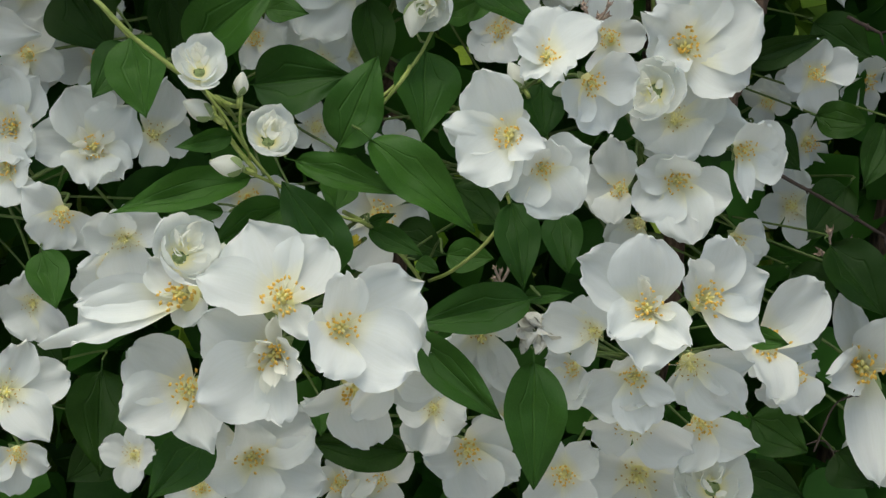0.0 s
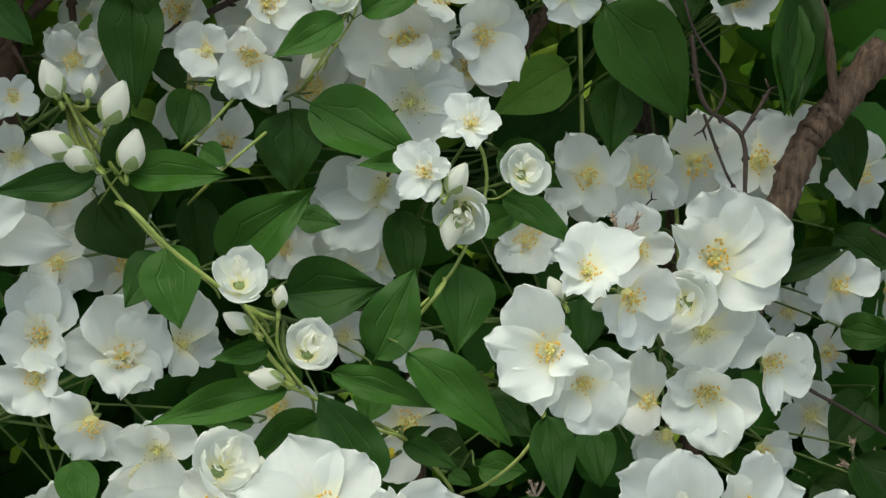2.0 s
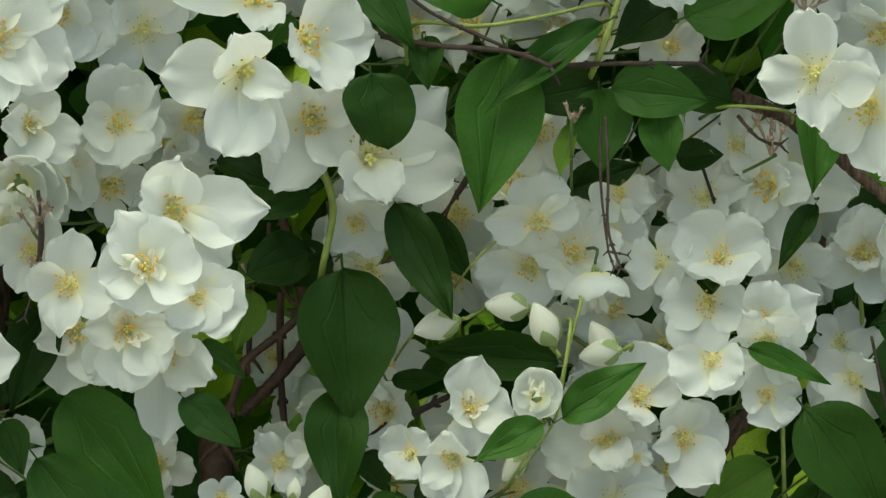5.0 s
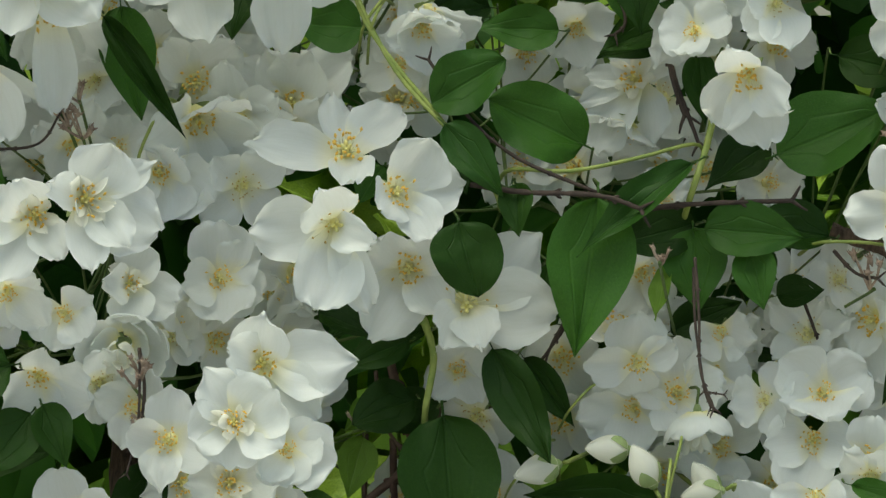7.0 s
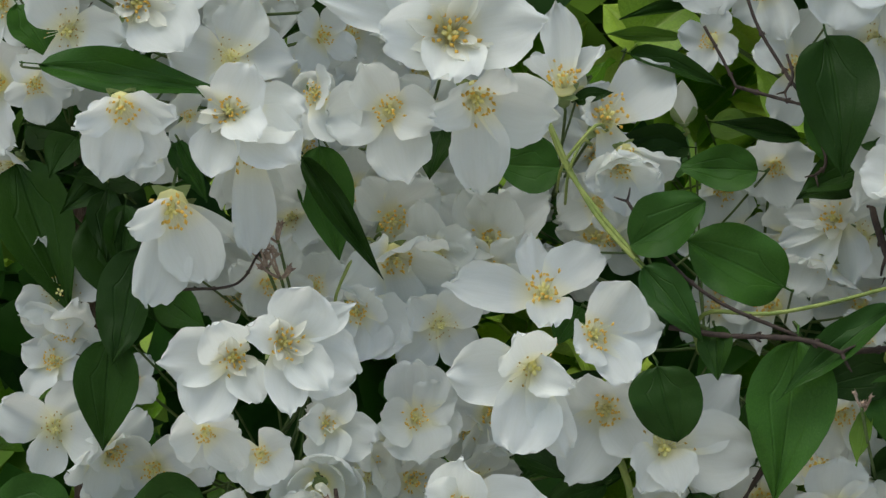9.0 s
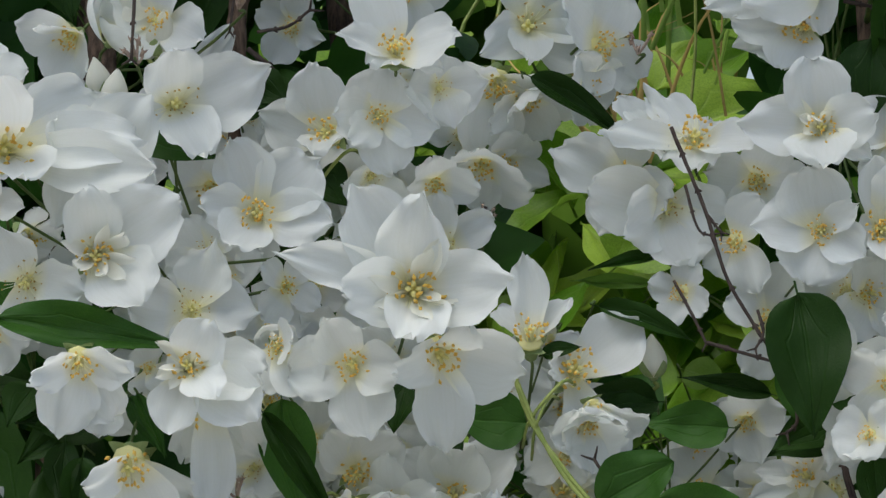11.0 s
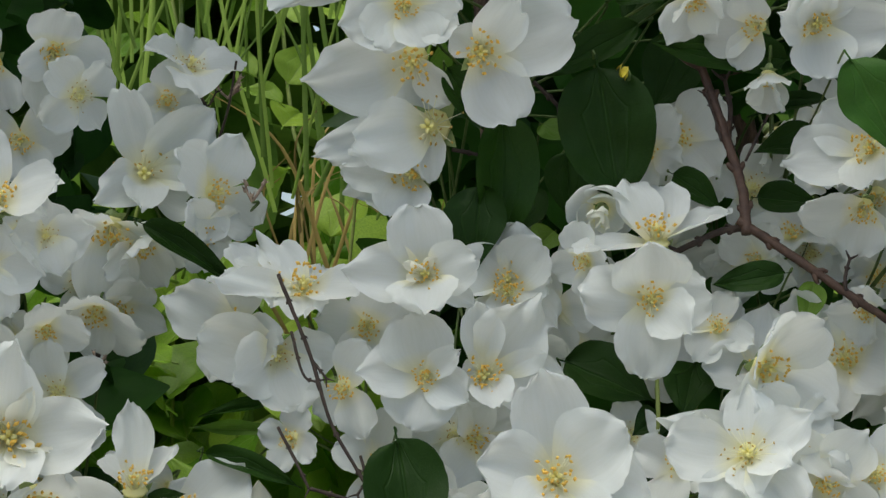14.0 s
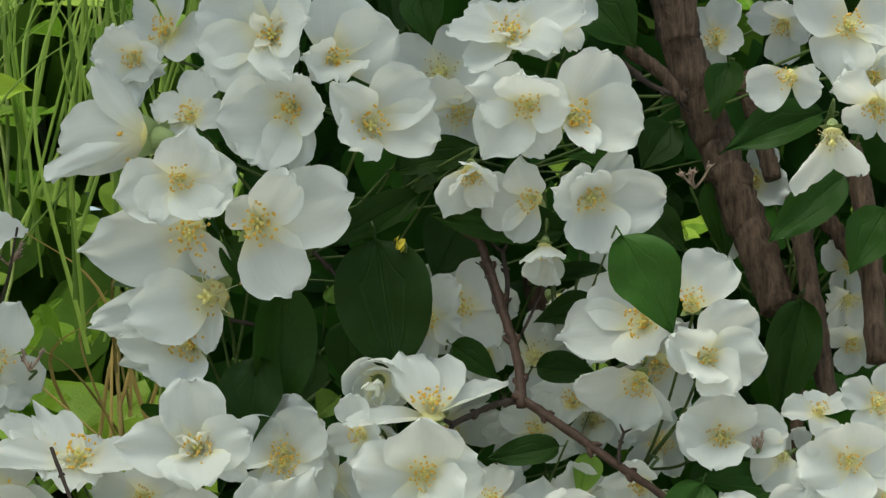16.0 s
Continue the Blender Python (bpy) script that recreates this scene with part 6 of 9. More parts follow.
s.flower(-0.1737, 0.0261, 1.6330, 0.0271, 16, 4, 0, '4', ((21, 22, 1.27, 1.02), (-63, 36, 1.00, 0.79), (171, 2, 0.51, 0.49), (100, 38, 1.00, 0.83)))
s.flower(-0.2449, 0.0274, 1.6403, 0.0202, 5, 15, 90, '4')
s.bud(-0.1957, 0.0272, 1.6396, 0.0148, 0.21, -0.36, 0.97)
s.bud(-0.2045, 0.0388, 1.6451, 0.0150, -0.13, -0.40, 0.97)
s.flower(-0.1662, 0.0189, 1.5593, 0.0209, 11, 8, 80, '4')
s.flower(-0.1977, -0.0235, 1.5426, 0.0232, 8, -30, 0, '4', ((-109, 17, 1.19, 0.89), (-57, 18, 1.07, 0.93), (179, 42, 0.93, 0.59), (-2, 28, 0.93, 0.68)))
s.flower(-0.1823, -0.0136, 1.5074, 0.0301, 8, -30, 0, '4', ((-107, 17, 1.25, 0.69), (-63, 19, 1.02, 0.79), (164, 58, 0.91, 0.50), (-46, -17, 0.98, 0.59)))
s.flower(-0.1615, -0.0113, 1.5385, 0.0241, 0, 12, 0, 'd', ((-37, 2, 1.28, 0.91), (-103, 3, 1.00, 0.70), (-163, 12, 0.33, 0.49), (53, 48, 1.00, 0.82), (-6, 6, 1.20, 0.91), (-48, 34, 1.00, 0.66)))
s.flower(-0.1822, 0.0225, 1.5384, 0.0097, 0, 12, 0, '4', ((-78, 0, 1.11, 1.49), (110, 22, 0.93, 1.28), (-41, 1, 1.00, 1.28)))
s.flower(-0.1976, 0.0312, 1.5266, 0.0136, 0, 12, 0, '4', ((-102, 2, 1.04, 1.22), (-52, 1, 1.00, 1.07), (-157, 39, 0.82, 0.92)))
s.flower(-0.1360, 0.0213, 1.5471, 0.0079, 9, -1, 30, 'c')
s.flower(-0.1580, 0.0036, 1.5281, 0.0315, 8, -20, 0, '4', ((-83, -30, 1.00, 0.67), (-54, -22, 1.00, 0.74), (-107, -32, 1.00, 0.51), (-89, 10, 1.27, 0.51)))
s.flower(-0.1345, 0.0157, 1.5454, 0.0172, 0, 12, 0, '4', ((-103, 2, 1.00, 1.31), (-55, 0, 1.26, 1.19), (-1, 54, 0.89, 0.95)))
s.flower(-0.1360, 0.0415, 1.5681, 0.0139, 9, 18, 60, '4')
s.flower(-0.2428, 0.0277, 1.5970, 0.0134, -6, -4, 180, '4')
s.flower(-0.2406, 0.0275, 1.5518, 0.0139, 15, -21, 200, '4')
s.leaf(-0.2297, 0.0476, 1.5322, -0.2397, 0.0385, 1.5194, 0.0149, 0, 2)
s.leaf(-0.1391, 0.0087, 1.5229, -0.1094, 0.0011, 1.4799, 0.0097, 0, 2)
s.leaf(-0.1877, 0.0150, 1.5284, -0.1733, 0.0070, 1.5092, 0.0092, 0, 0)
s.leaf(-0.1835, 0.0061, 1.5296, -0.1713, -0.0019, 1.5080, 0.0053, 0, 0)
s.leaf(-0.2275, -0.0227, 1.5564, -0.1626, -0.0238, 1.5479, 0.0145, 0, 0)
s.leaf(-0.1912, 0.0354, 1.6301, -0.1602, 0.0311, 1.6124, 0.0195, 0, 0)
s.leaf(-0.1219, 0.0601, 1.5855, -0.1519, 0.0494, 1.5702, 0.0083, 0, 2)
s.withered(-0.1839, 0.0097, 1.6527, 0.0048)
s = Spray("spray of single white flowers with dark-spotted stamens", -0.1204, 0.1078, 1.6059, 27)
s.flower(-0.1449, 0.0325, 1.5940, 0.0260, 9, 1, 0, '5', ((109, 12, 1.12, 0.82), (40, 15, 1.16, 0.98), (-8, 14, 1.09, 0.82), (-127, 43, 0.91, 0.75), (-79, 9, 0.39, 0.39), (174, 26, 0.91, 0.63)))
s.flower(-0.1642, 0.0442, 1.5798, 0.0167, 0, -3, 40, '4')
s.flower(-0.1211, 0.0548, 1.6248, 0.0269, -13, -5, 0, '4', ((94, 10, 1.00, 0.89), (162, 5, 1.01, 0.74), (-93, 66, 0.64, 0.66)))
s.flower(-0.1021, 0.0458, 1.6304, 0.0179, 7, -6, 0, '4', ((82, 13, 1.00, 1.33), (-12, 13, 1.23, 1.10), (-75, 15, 1.28, 1.10), (177, 24, 1.00, 1.10), (-136, 35, 1.00, 0.81)))
s.flower(-0.0806, 0.0480, 1.6402, 0.0143, 16, -6, 0, '4', ((9, 20, 1.20, 1.23), (-69, 19, 1.04, 1.23), (178, 25, 0.94, 1.16), (87, 7, 0.96, 1.23)))
s.flower(-0.1072, 0.0617, 1.6102, 0.0145, 7, -29, 0, '4', ((-44, 8, 1.27, 1.09), (168, 37, 1.00, 1.09), (-84, -18, 1.00, 1.01)))
s.stem(0.0021, -0.1148, 0.0636, 1.6193, -0.1231, 0.0616, 1.6108, -0.1270, 0.0597, 1.6023)
s = Spray("star of double white petals around a golden eye", -0.0903, 0.0665, 1.5419, 28)
s.flower(-0.0845, -0.0050, 1.5649, 0.0381, 6, 3, 0, 'd', ((120, 15, 1.08, 0.69), (85, 37, 1.00, 0.64), (166, 12, 1.27, 0.41), (-175, 45, 1.00, 0.59), (-92, 51, 0.96, 0.59), (4, 25, 1.00, 0.69)))
s.flower(-0.1077, 0.0147, 1.5398, 0.0224, 2, -1, 0, '4', ((-172, 15, 1.07, 1.03), (-77, 9, 1.18, 1.03), (-10, 29, 0.93, 0.85), (120, 27, 0.93, 0.80)))
s.flower(-0.0778, 0.0099, 1.5446, 0.0295, 21, -21, 0, '4', ((-12, 7, 1.08, 0.91), (-84, 8, 1.18, 0.70), (-174, 44, 0.92, 0.54), (80, 44, 0.92, 0.60)))
s.leaf(-0.0482, 0.0356, 1.5186, -0.0728, 0.0263, 1.5208, 0.0206, 0, 0)
s = Spray("white flowers seen from the side with green calyces", -0.0399, 0.1139, 1.5155, 29)
s.flower(-0.0467, 0.0396, 1.5470, 0.0253, 0, 55, 0, '4', ((97, 45, 1.27, 0.56), (39, 23, 0.85, 0.44), (121, -4, 1.00, 0.52)))
s.flower(-0.0324, 0.0450, 1.5358, 0.0309, 18, 19, 0, '4', ((35, 10, 1.00, 0.76), (-167, 44, 0.61, 0.40), (-79, -6, 1.01, 0.50)))
s.flower(-0.0259, 0.0354, 1.5196, 0.0154, 23, -41, 280, 'h')
s.bud(-0.0031, 0.0562, 1.5430, 0.0156, -0.04, -0.39, 0.99)
s.flower(-0.0357, 0.0682, 1.5058, 0.0136, 3, 1, 30, '4')
s.leaf(-0.0226, 0.0142, 1.4902, 0.0049, 0.0083, 1.5058, 0.0212, 0, 4)
s.leaf(-0.0223, 0.0517, 1.5605, 0.0124, 0.0476, 1.5489, 0.0092, 0, 2)
s.leaf(0.0396, 0.0505, 1.5285, 0.0073, 0.0389, 1.5356, 0.0081, 0, 2)
s.leaf(-0.0423, 0.0398, 1.5429, -0.0288, 0.0344, 1.5464, 0.0069, 0, 2)
s.leaf(-0.0744, 0.0328, 1.5126, -0.0707, 0.0257, 1.5087, 0.0061, 0, 2)
s.stem(0.0028, -0.0529, 0.0247, 1.5398, -0.0458, 0.0202, 1.5201, -0.0336, 0.0161, 1.5025, -0.0216, 0.0128, 1.4881, -0.0016, 0.0067, 1.4617)
s.stem(0.0020, -0.0345, 0.0232, 1.5333, -0.0458, 0.0202, 1.5201)
s.stem(0.0027, -0.0513, 0.0235, 1.5347, -0.0431, 0.0194, 1.5167, -0.0311, 0.0148, 1.4970, -0.0054, 0.0085, 1.4694)
s.stem(0.0020, -0.0393, 0.0219, 1.5277, -0.0441, 0.0194, 1.5167)
s = Spray("crowded white flowers above a bare dark twig", 0.0333, 0.1246, 1.5764, 30)
s.flower(0.0127, 0.0742, 1.6208, 0.0294, 0, 31, 0, '4', ((124, -8, 1.00, 0.57), (-172, 15, 1.28, 0.43), (-26, 27, 1.00, 0.64), (-87, 24, 0.72, 0.64), (73, -29, 0.65, 0.57)))
s.flower(-0.0031, 0.0800, 1.6236, 0.0184, -23, 25, 120, 'd')
s.flower(-0.0127, 0.0815, 1.6080, 0.0242, -23, -4, 160, '4')
s.flower(0.0021, 0.0780, 1.5981, 0.0251, 1, -14, 0, '4', ((162, 12, 1.27, 1.01), (-158, 40, 1.00, 1.01), (-63, 25, 1.00, 1.01), (1, 17, 1.00, 0.75)))
s.flower(0.0583, 0.0496, 1.6245, 0.0225, -2, 0, 0, 'd', ((99, 17, 1.19, 1.05), (14, 29, 1.00, 0.87), (-89, 42, 1.00, 1.14), (177, 16, 1.27, 0.96), (-34, 4, 0.93, 0.46)))
s.flower(0.0579, 0.0514, 1.5877, 0.0205, -2, -3, 0, '5', ((175, 16, 1.15, 1.05), (102, 14, 1.22, 1.25), (35, 36, 0.96, 0.50), (-104, 10, 1.00, 1.25), (-32, 25, 0.96, 0.85)))
s.flower(0.0280, 0.0652, 1.5845, 0.0194, -20, -12, 0, '4', ((-147, -14, 0.84, 0.91), (-62, 8, 1.07, 0.85), (57, -10, 1.00, 0.85)))
s.flower(0.0392, 0.0694, 1.5555, 0.0192, -1, -22, 250, '4')
s.flower(0.0082, 0.0718, 1.5662, 0.0141, 1, 18, 70, '4')
s.flower(0.0356, 0.0816, 1.6085, 0.0184, -11, -4, 160, '4')
s.flower(0.0692, 0.0718, 1.5658, 0.0192, -3, -2, 60, '4')
s.flower(0.0662, 0.0346, 1.5384, 0.0196, -30, 9, 170, 'd')
s.flower(0.0698, 0.0305, 1.5204, 0.0174, -22, -19, 230, '4')
s.leaf(0.0630, 0.0366, 1.5291, 0.0859, 0.0296, 1.5233, 0.0062, 0, 0)
s.leaf(0.0462, 0.0483, 1.5434, 0.0619, 0.0398, 1.5097, 0.0208, 0, 0)
s.leaf(-0.0002, 0.0810, 1.5793, -0.0261, 0.0704, 1.5764, 0.0053, 0, 2)
s.leaf(0.0480, 0.0190, 1.5639, 0.0567, 0.0019, 1.5167, 0.0286, 0, 2)
s.leaf(0.0598, 0.0262, 1.5284, 0.0770, 0.0191, 1.5244, 0.0119, 0, 0)
s.leaf(0.0753, 0.0401, 1.5074, 0.0754, 0.0312, 1.4822, 0.0124, 0, 2)
s = Spray("shaded white blossoms below an old brown stem", -0.2077, 0.1234, 1.6697, 31)
s.flower(-0.1826, 0.0433, 1.6649, 0.0193, 21, 13, 70, '4')
s.flower(-0.2165, 0.0530, 1.6623, 0.0172, 3, -7, 150, 'c4')
s.flower(-0.2015, 0.0527, 1.6610, 0.0160, 21, 23, 50, 'c')
s.flower(-0.2311, 0.0757, 1.7162, 0.0177, 23, 1, 0, '4')
s.bud(-0.1814, 0.0426, 1.6617, 0.0174, 0.21, -0.41, 0.95)
s.flower(-0.2331, 0.1130, 1.6999, 0.0134, 13, -8, 60, '4')
s.leaf(-0.1973, 0.1613, 1.7135, -0.1854, 0.1488, 1.6860, 0.0302, 0, 2)
s.leaf(-0.1897, 0.1331, 1.7343, -0.2021, 0.1273, 1.6948, 0.0294, 0, 2)
s.leaf(-0.1804, 0.1453, 1.7178, -0.1931, 0.1413, 1.6553, 0.0274, 0, 2)
s.leaf(-0.2121, 0.1526, 1.7194, -0.2063, 0.1489, 1.6724, 0.0207, 0, 2)
s.leaf(-0.1926, 0.1388, 1.6619, -0.1734, 0.1347, 1.6340, 0.0226, 0, 2)
s.leaf(-0.2408, 0.1263, 1.6952, -0.2251, 0.1182, 1.6870, 0.0181, 0, 2)
s.leaf(-0.2374, 0.1117, 1.7021, -0.2291, 0.1066, 1.6744, 0.0200, 0, 2)
s.withered(-0.1896, 0.0180, 1.6885, 0.0055)
s.withered(-0.1769, 0.0188, 1.6919, 0.0052)
s.withered(-0.1555, 0.0465, 1.6786, 0.0063)
s = Spray("starry white flower above golden-centred ones", -0.0949, 0.0901, 1.6440, 32)
s.flower(-0.0943, 0.0303, 1.6506, 0.0252, 7, 34, 0, '4', ((113, 23, 1.28, 0.81), (-4, 16, 1.00, 0.93), (-169, 33, 1.00, 0.52), (-124, 25, 0.67, 0.56), (-19, 3, 0.67, 0.48)))
s = Spray("pale drooping white flowers in shade", -0.1114, 0.1856, 1.6911, 33)
s.flower(-0.1111, 0.1166, 1.7154, 0.0203, 2, -29, 0, '4', ((178, 12, 0.96, 1.15), (-133, 7, 1.13, 0.82), (-75, 11, 1.01, 1.04), (122, -8, 0.99, 0.98)))
s.flower(-0.0872, 0.1125, 1.7200, 0.0218, 16, -29, 0, '4', ((-26, 11, 1.09, 1.16), (-101, 9, 1.16, 0.86), (-176, 37, 0.91, 0.76), (86, 4, 0.91, 1.01)))
s.flower(-0.1026, 0.1305, 1.6870, 0.0196, 6, -18, 0, '4', ((20, 9, 1.19, 1.09), (157, 3, 1.00, 0.91), (-79, 24, 0.96, 1.09)))
s.flower(-0.1429, 0.1426, 1.6950, 0.0174, -7, -8, 170, '4')
s.flower(-0.1475, 0.1433, 1.6756, 0.0149, -2, -27, 240, '4')
s.flower(-0.0769, 0.1082, 1.7014, 0.0168, 5, -9, 40, '4')
s.leaf(-0.1342, 0.1082, 1.7264, -0.1485, 0.1021, 1.6941, 0.0242, 0, 2)
s.leaf(-0.1582, 0.1369, 1.7207, -0.1504, 0.1316, 1.6947, 0.0181, 0, 2)
s = Spray("large shaded white flower with spreading petals", -0.0452, 0.1641, 1.6543, 34)
s.flower(-0.0522, 0.1167, 1.6705, 0.0347, 9, -2, 0, '5', ((106, 12, 1.07, 0.48), (43, 17, 1.09, 0.67), (-23, 18, 0.93, 0.60), (-148, 49, 0.93, 0.54), (-100, 53, 0.93, 0.51), (4, 17, 1.18, 0.51)))
s.flower(-0.0239, 0.0968, 1.6608, 0.0212, 23, -11, 330, '4')
s.flower(-0.0623, 0.0962, 1.6489, 0.0265, 4, -50, 0, '4', ((-97, 33, 1.27, 0.94), (-48, -7, 1.00, 0.57), (129, 25, 1.00, 0.53), (8, 8, 0.92, 0.49)))
s.flower(-0.0512, 0.0998, 1.6430, 0.0189, 25, -45, 300, 'h')
s.flower(-0.0671, 0.0938, 1.6166, 0.0188, 5, -65, 260, 'h')
s.flower(-0.0344, 0.1158, 1.7120, 0.0192, 13, 38, 70, '4')
s.flower(-0.0434, 0.1182, 1.7002, 0.0157, 3, 2, 80, '4')
s.flower(-0.0282, 0.0953, 1.6456, 0.0164, 29, -35, 320, '4')
s.leaf(-0.0485, 0.0809, 1.6477, -0.0114, 0.0774, 1.6252, 0.0106, 0, 2)
s.withered(-0.0185, 0.1145, 1.7064, 0.0046)
s.withered(-0.0072, 0.0941, 1.6625, 0.0041)
s = Spray("drooping white flowers at the edge of a gap", 0.0648, 0.1339, 1.6459, 35)
s.flower(0.0542, 0.0742, 1.7090, 0.0310, -2, -33, 0, '4', ((-174, 15, 1.27, 0.99), (-85, -18, 1.00, 0.72), (-47, 7, 0.68, 0.45)))
s.flower(0.0794, 0.0631, 1.7088, 0.0311, 2, -9, 0, '4', ((19, 14, 1.26, 0.98), (-63, 14, 1.01, 0.85), (150, 6, 0.42, 0.44), (56, 37, 0.99, 0.61)))
s.flower(0.0616, 0.0811, 1.6834, 0.0368, -15, -6, 0, '4', ((-164, 45, 1.00, 0.75), (-167, 23, 1.27, 0.46), (-92, 10, 0.59, 0.35)))
s.flower(0.0540, 0.0842, 1.6656, 0.0248, -15, -6, 0, '4', ((-165, 23, 1.00, 1.03), (-109, 38, 0.93, 0.86), (173, 24, 1.19, 0.60)))
s.flower(0.0789, 0.0512, 1.5875, 0.0273, 2, 2, 0, '5', ((54, 16, 1.20, 1.01), (-13, 8, 1.14, 0.86), (95, 18, 1.00, 0.56), (-69, 49, 0.84, 0.56), (-169, 11, 0.33, 0.45)))
s.flower(0.0753, 0.0717, 1.5656, 0.0192, -3, -12, 40, '4')
s.flower(0.0885, 0.0741, 1.6202, 0.0209, -4, -4, 60, '4')
s.flower(0.0923, 0.0739, 1.5972, 0.0159, 17, -3, 20, '4')
s.leaf(0.0881, 0.0770, 1.6867, 0.0892, 0.0737, 1.6318, 0.0242, 0, 2)
s.leaf(0.0671, 0.0746, 1.7047, 0.0814, 0.0693, 1.6820, 0.0126, 0, 2)
s.leaf(0.1401, 0.0879, 1.7225, 0.1011, 0.0839, 1.7013, 0.0140, 0, 2)
s.leaf(0.0791, 0.0718, 1.6596, 0.0743, 0.0664, 1.6250, 0.0230, 0, 2)
s.leaf(0.1091, 0.0616, 1.5929, 0.1404, 0.0521, 1.5786, 0.0233, 0, 2)
s = Spray("fully open white flower with a ring of brown-tipped stamens", 0.1314, 0.1176, 1.6243, 36)
s.flower(0.1401, 0.0418, 1.6140, 0.0232, -4, -4, 0, '5', ((91, 31, 1.00, 1.28), (0, 15, 1.00, 0.93), (-95, 10, 1.27, 1.02), (173, 13, 1.19, 1.02), (-43, 32, 1.00, 0.84)))
s.flower(0.1433, 0.0571, 1.6355, 0.0278, -2, 65, 0, '5', ((-166, -3, 1.21, 0.49), (93, 32, 0.95, 1.01), (17, 14, 1.05, 0.49), (128, 38, 0.95, 0.67)))
s.flower(0.1240, 0.0707, 1.6501, 0.0124, -8, -6, 60, 'c')
s.flower(0.1180, 0.0609, 1.6298, 0.0136, -21, 15, 180, '4')
s.stem(0.0027, 0.1423, 0.0560, 1.6087, 0.1421, 0.0521, 1.5920, 0.1419, 0.0469, 1.5692)
s = Spray("big white flowers with crinkled petals", 0.1714, 0.0877, 1.5561, 37)
s.flower(0.1032, 0.0063, 1.5486, 0.0297, -2, 14, 0, '5', ((99, 8, 1.24, 0.92), (31, 17, 1.03, 1.01), (-14, 1, 1.09, 0.95), (172, 22, 0.97, 0.92), (-113, 29, 0.97, 0.88), (-63, 13, 0.97, 0.88)))
s.flower(0.1709, 0.0131, 1.5563, 0.0290, -10, 14, 100, '5')
s.flower(0.1883, 0.0251, 1.5640, 0.0200, 19, 9, 40, '4')
s.flower(0.1736, 0.0331, 1.5563, 0.0261, 0, 12, 0, '5', ((86, 6, 1.08, 0.81), (161, 15, 1.27, 0.74), (-159, 15, 1.00, 0.70), (-1, 58, 1.00, 0.66), (-64, 42, 0.88, 0.70)))
s.flower(0.1912, 0.0421, 1.5607, 0.0192, 0, 12, 0, '4', ((-3, 12, 1.15, 0.90), (63, 5, 1.00, 0.80), (-99, 8, 0.90, 0.90)))
s.flower(0.1790, 0.0360, 1.5886, 0.0243, -6, 12, 45, 'c4')
s.flower(0.1653, 0.0602, 1.6046, 0.0149, -15, -3, 150, '4')
s.flower(0.1808, 0.0599, 1.5878, 0.0232, 0, 12, 0, '4', ((83, 6, 1.07, 0.85), (175, 11, 0.95, 0.85), (10, 17, 1.05, 0.94), (-92, 39, 0.82, 0.76)))
s.flower(0.1483, 0.0279, 1.5535, 0.0186, -14, 9, 160, '4')
s.flower(0.1990, 0.0263, 1.5469, 0.0207, 3, -1, 50, '4')
s.flower(0.2171, 0.0270, 1.5497, 0.0185, -8, -1, 60, '4')
s.leaf(0.1902, 0.0579, 1.6242, 0.1627, 0.0514, 1.6191, 0.0114, 0, 2)
s.leaf(0.1710, 0.0590, 1.5816, 0.2078, 0.0528, 1.5813, 0.0112, 0, 2)
s.leaf(0.1578, 0.0718, 1.5928, 0.1502, 0.0608, 1.5716, 0.0189, 0, 2)
s.leaf(0.1734, 0.0560, 1.5367, 0.1484, 0.0419, 1.5022, 0.0207, 0, 2)
s = Spray("pale shaded blossoms between the leaves", 0.1597, 0.1548, 1.6219, 38)
s.flower(0.0890, 0.0748, 1.6234, 0.0196, -1, 5, 80, '4')
s.flower(0.1060, 0.0829, 1.6143, 0.0174, -2, -24, 280, '4')
s.flower(0.2145, 0.0727, 1.5922, 0.0240, -8, -3, 60, '4')
s.flower(0.1560, 0.1087, 1.6814, 0.0203, -5, -8, 40, '4')
s.flower(0.1446, 0.1024, 1.6763, 0.0178, -4, -17, 60, '4')
s.flower(0.2003, 0.1205, 1.6435, 0.0156, 4, 15, 60, '4')
s.flower(0.1681, 0.1253, 1.6644, 0.0121, -5, 14, 60, '4')
s.flower(0.1866, 0.1184, 1.6346, 0.0144, -6, 15, 60, '4')
s.flower(0.1336, 0.0614, 1.5656, 0.0158, -4, -2, 10, '4')
s.flower(0.1989, 0.0804, 1.6034, 0.0162, -7, -4, 10, '4')
s.leaf(0.1235, 0.0699, 1.7036, 0.1307, 0.0665, 1.6537, 0.0345, 0, 3)
s.leaf(0.1523, 0.0883, 1.6650, 0.1700, 0.0811, 1.6530, 0.0118, 0, 2)
s.leaf(0.1437, 0.0567, 1.5715, 0.1329, 0.0495, 1.5673, 0.0124, 0, 2)
s.leaf(0.1849, 0.0968, 1.6566, 0.2077, 0.0899, 1.6533, 0.0130, 0, 2)
s.leaf(0.2034, 0.0786, 1.6223, 0.1997, 0.0689, 1.6069, 0.0106, 0, 1)
s.crumple(0.1349, 0.0614, 1.6986, 0.0076, YELLOW, "yellow_leaf", "small yellowed leaf", 1)
s = Spray("white flower with lemon stamens against shaded leaves", 0.2025, 0.1160, 1.6807, 39)
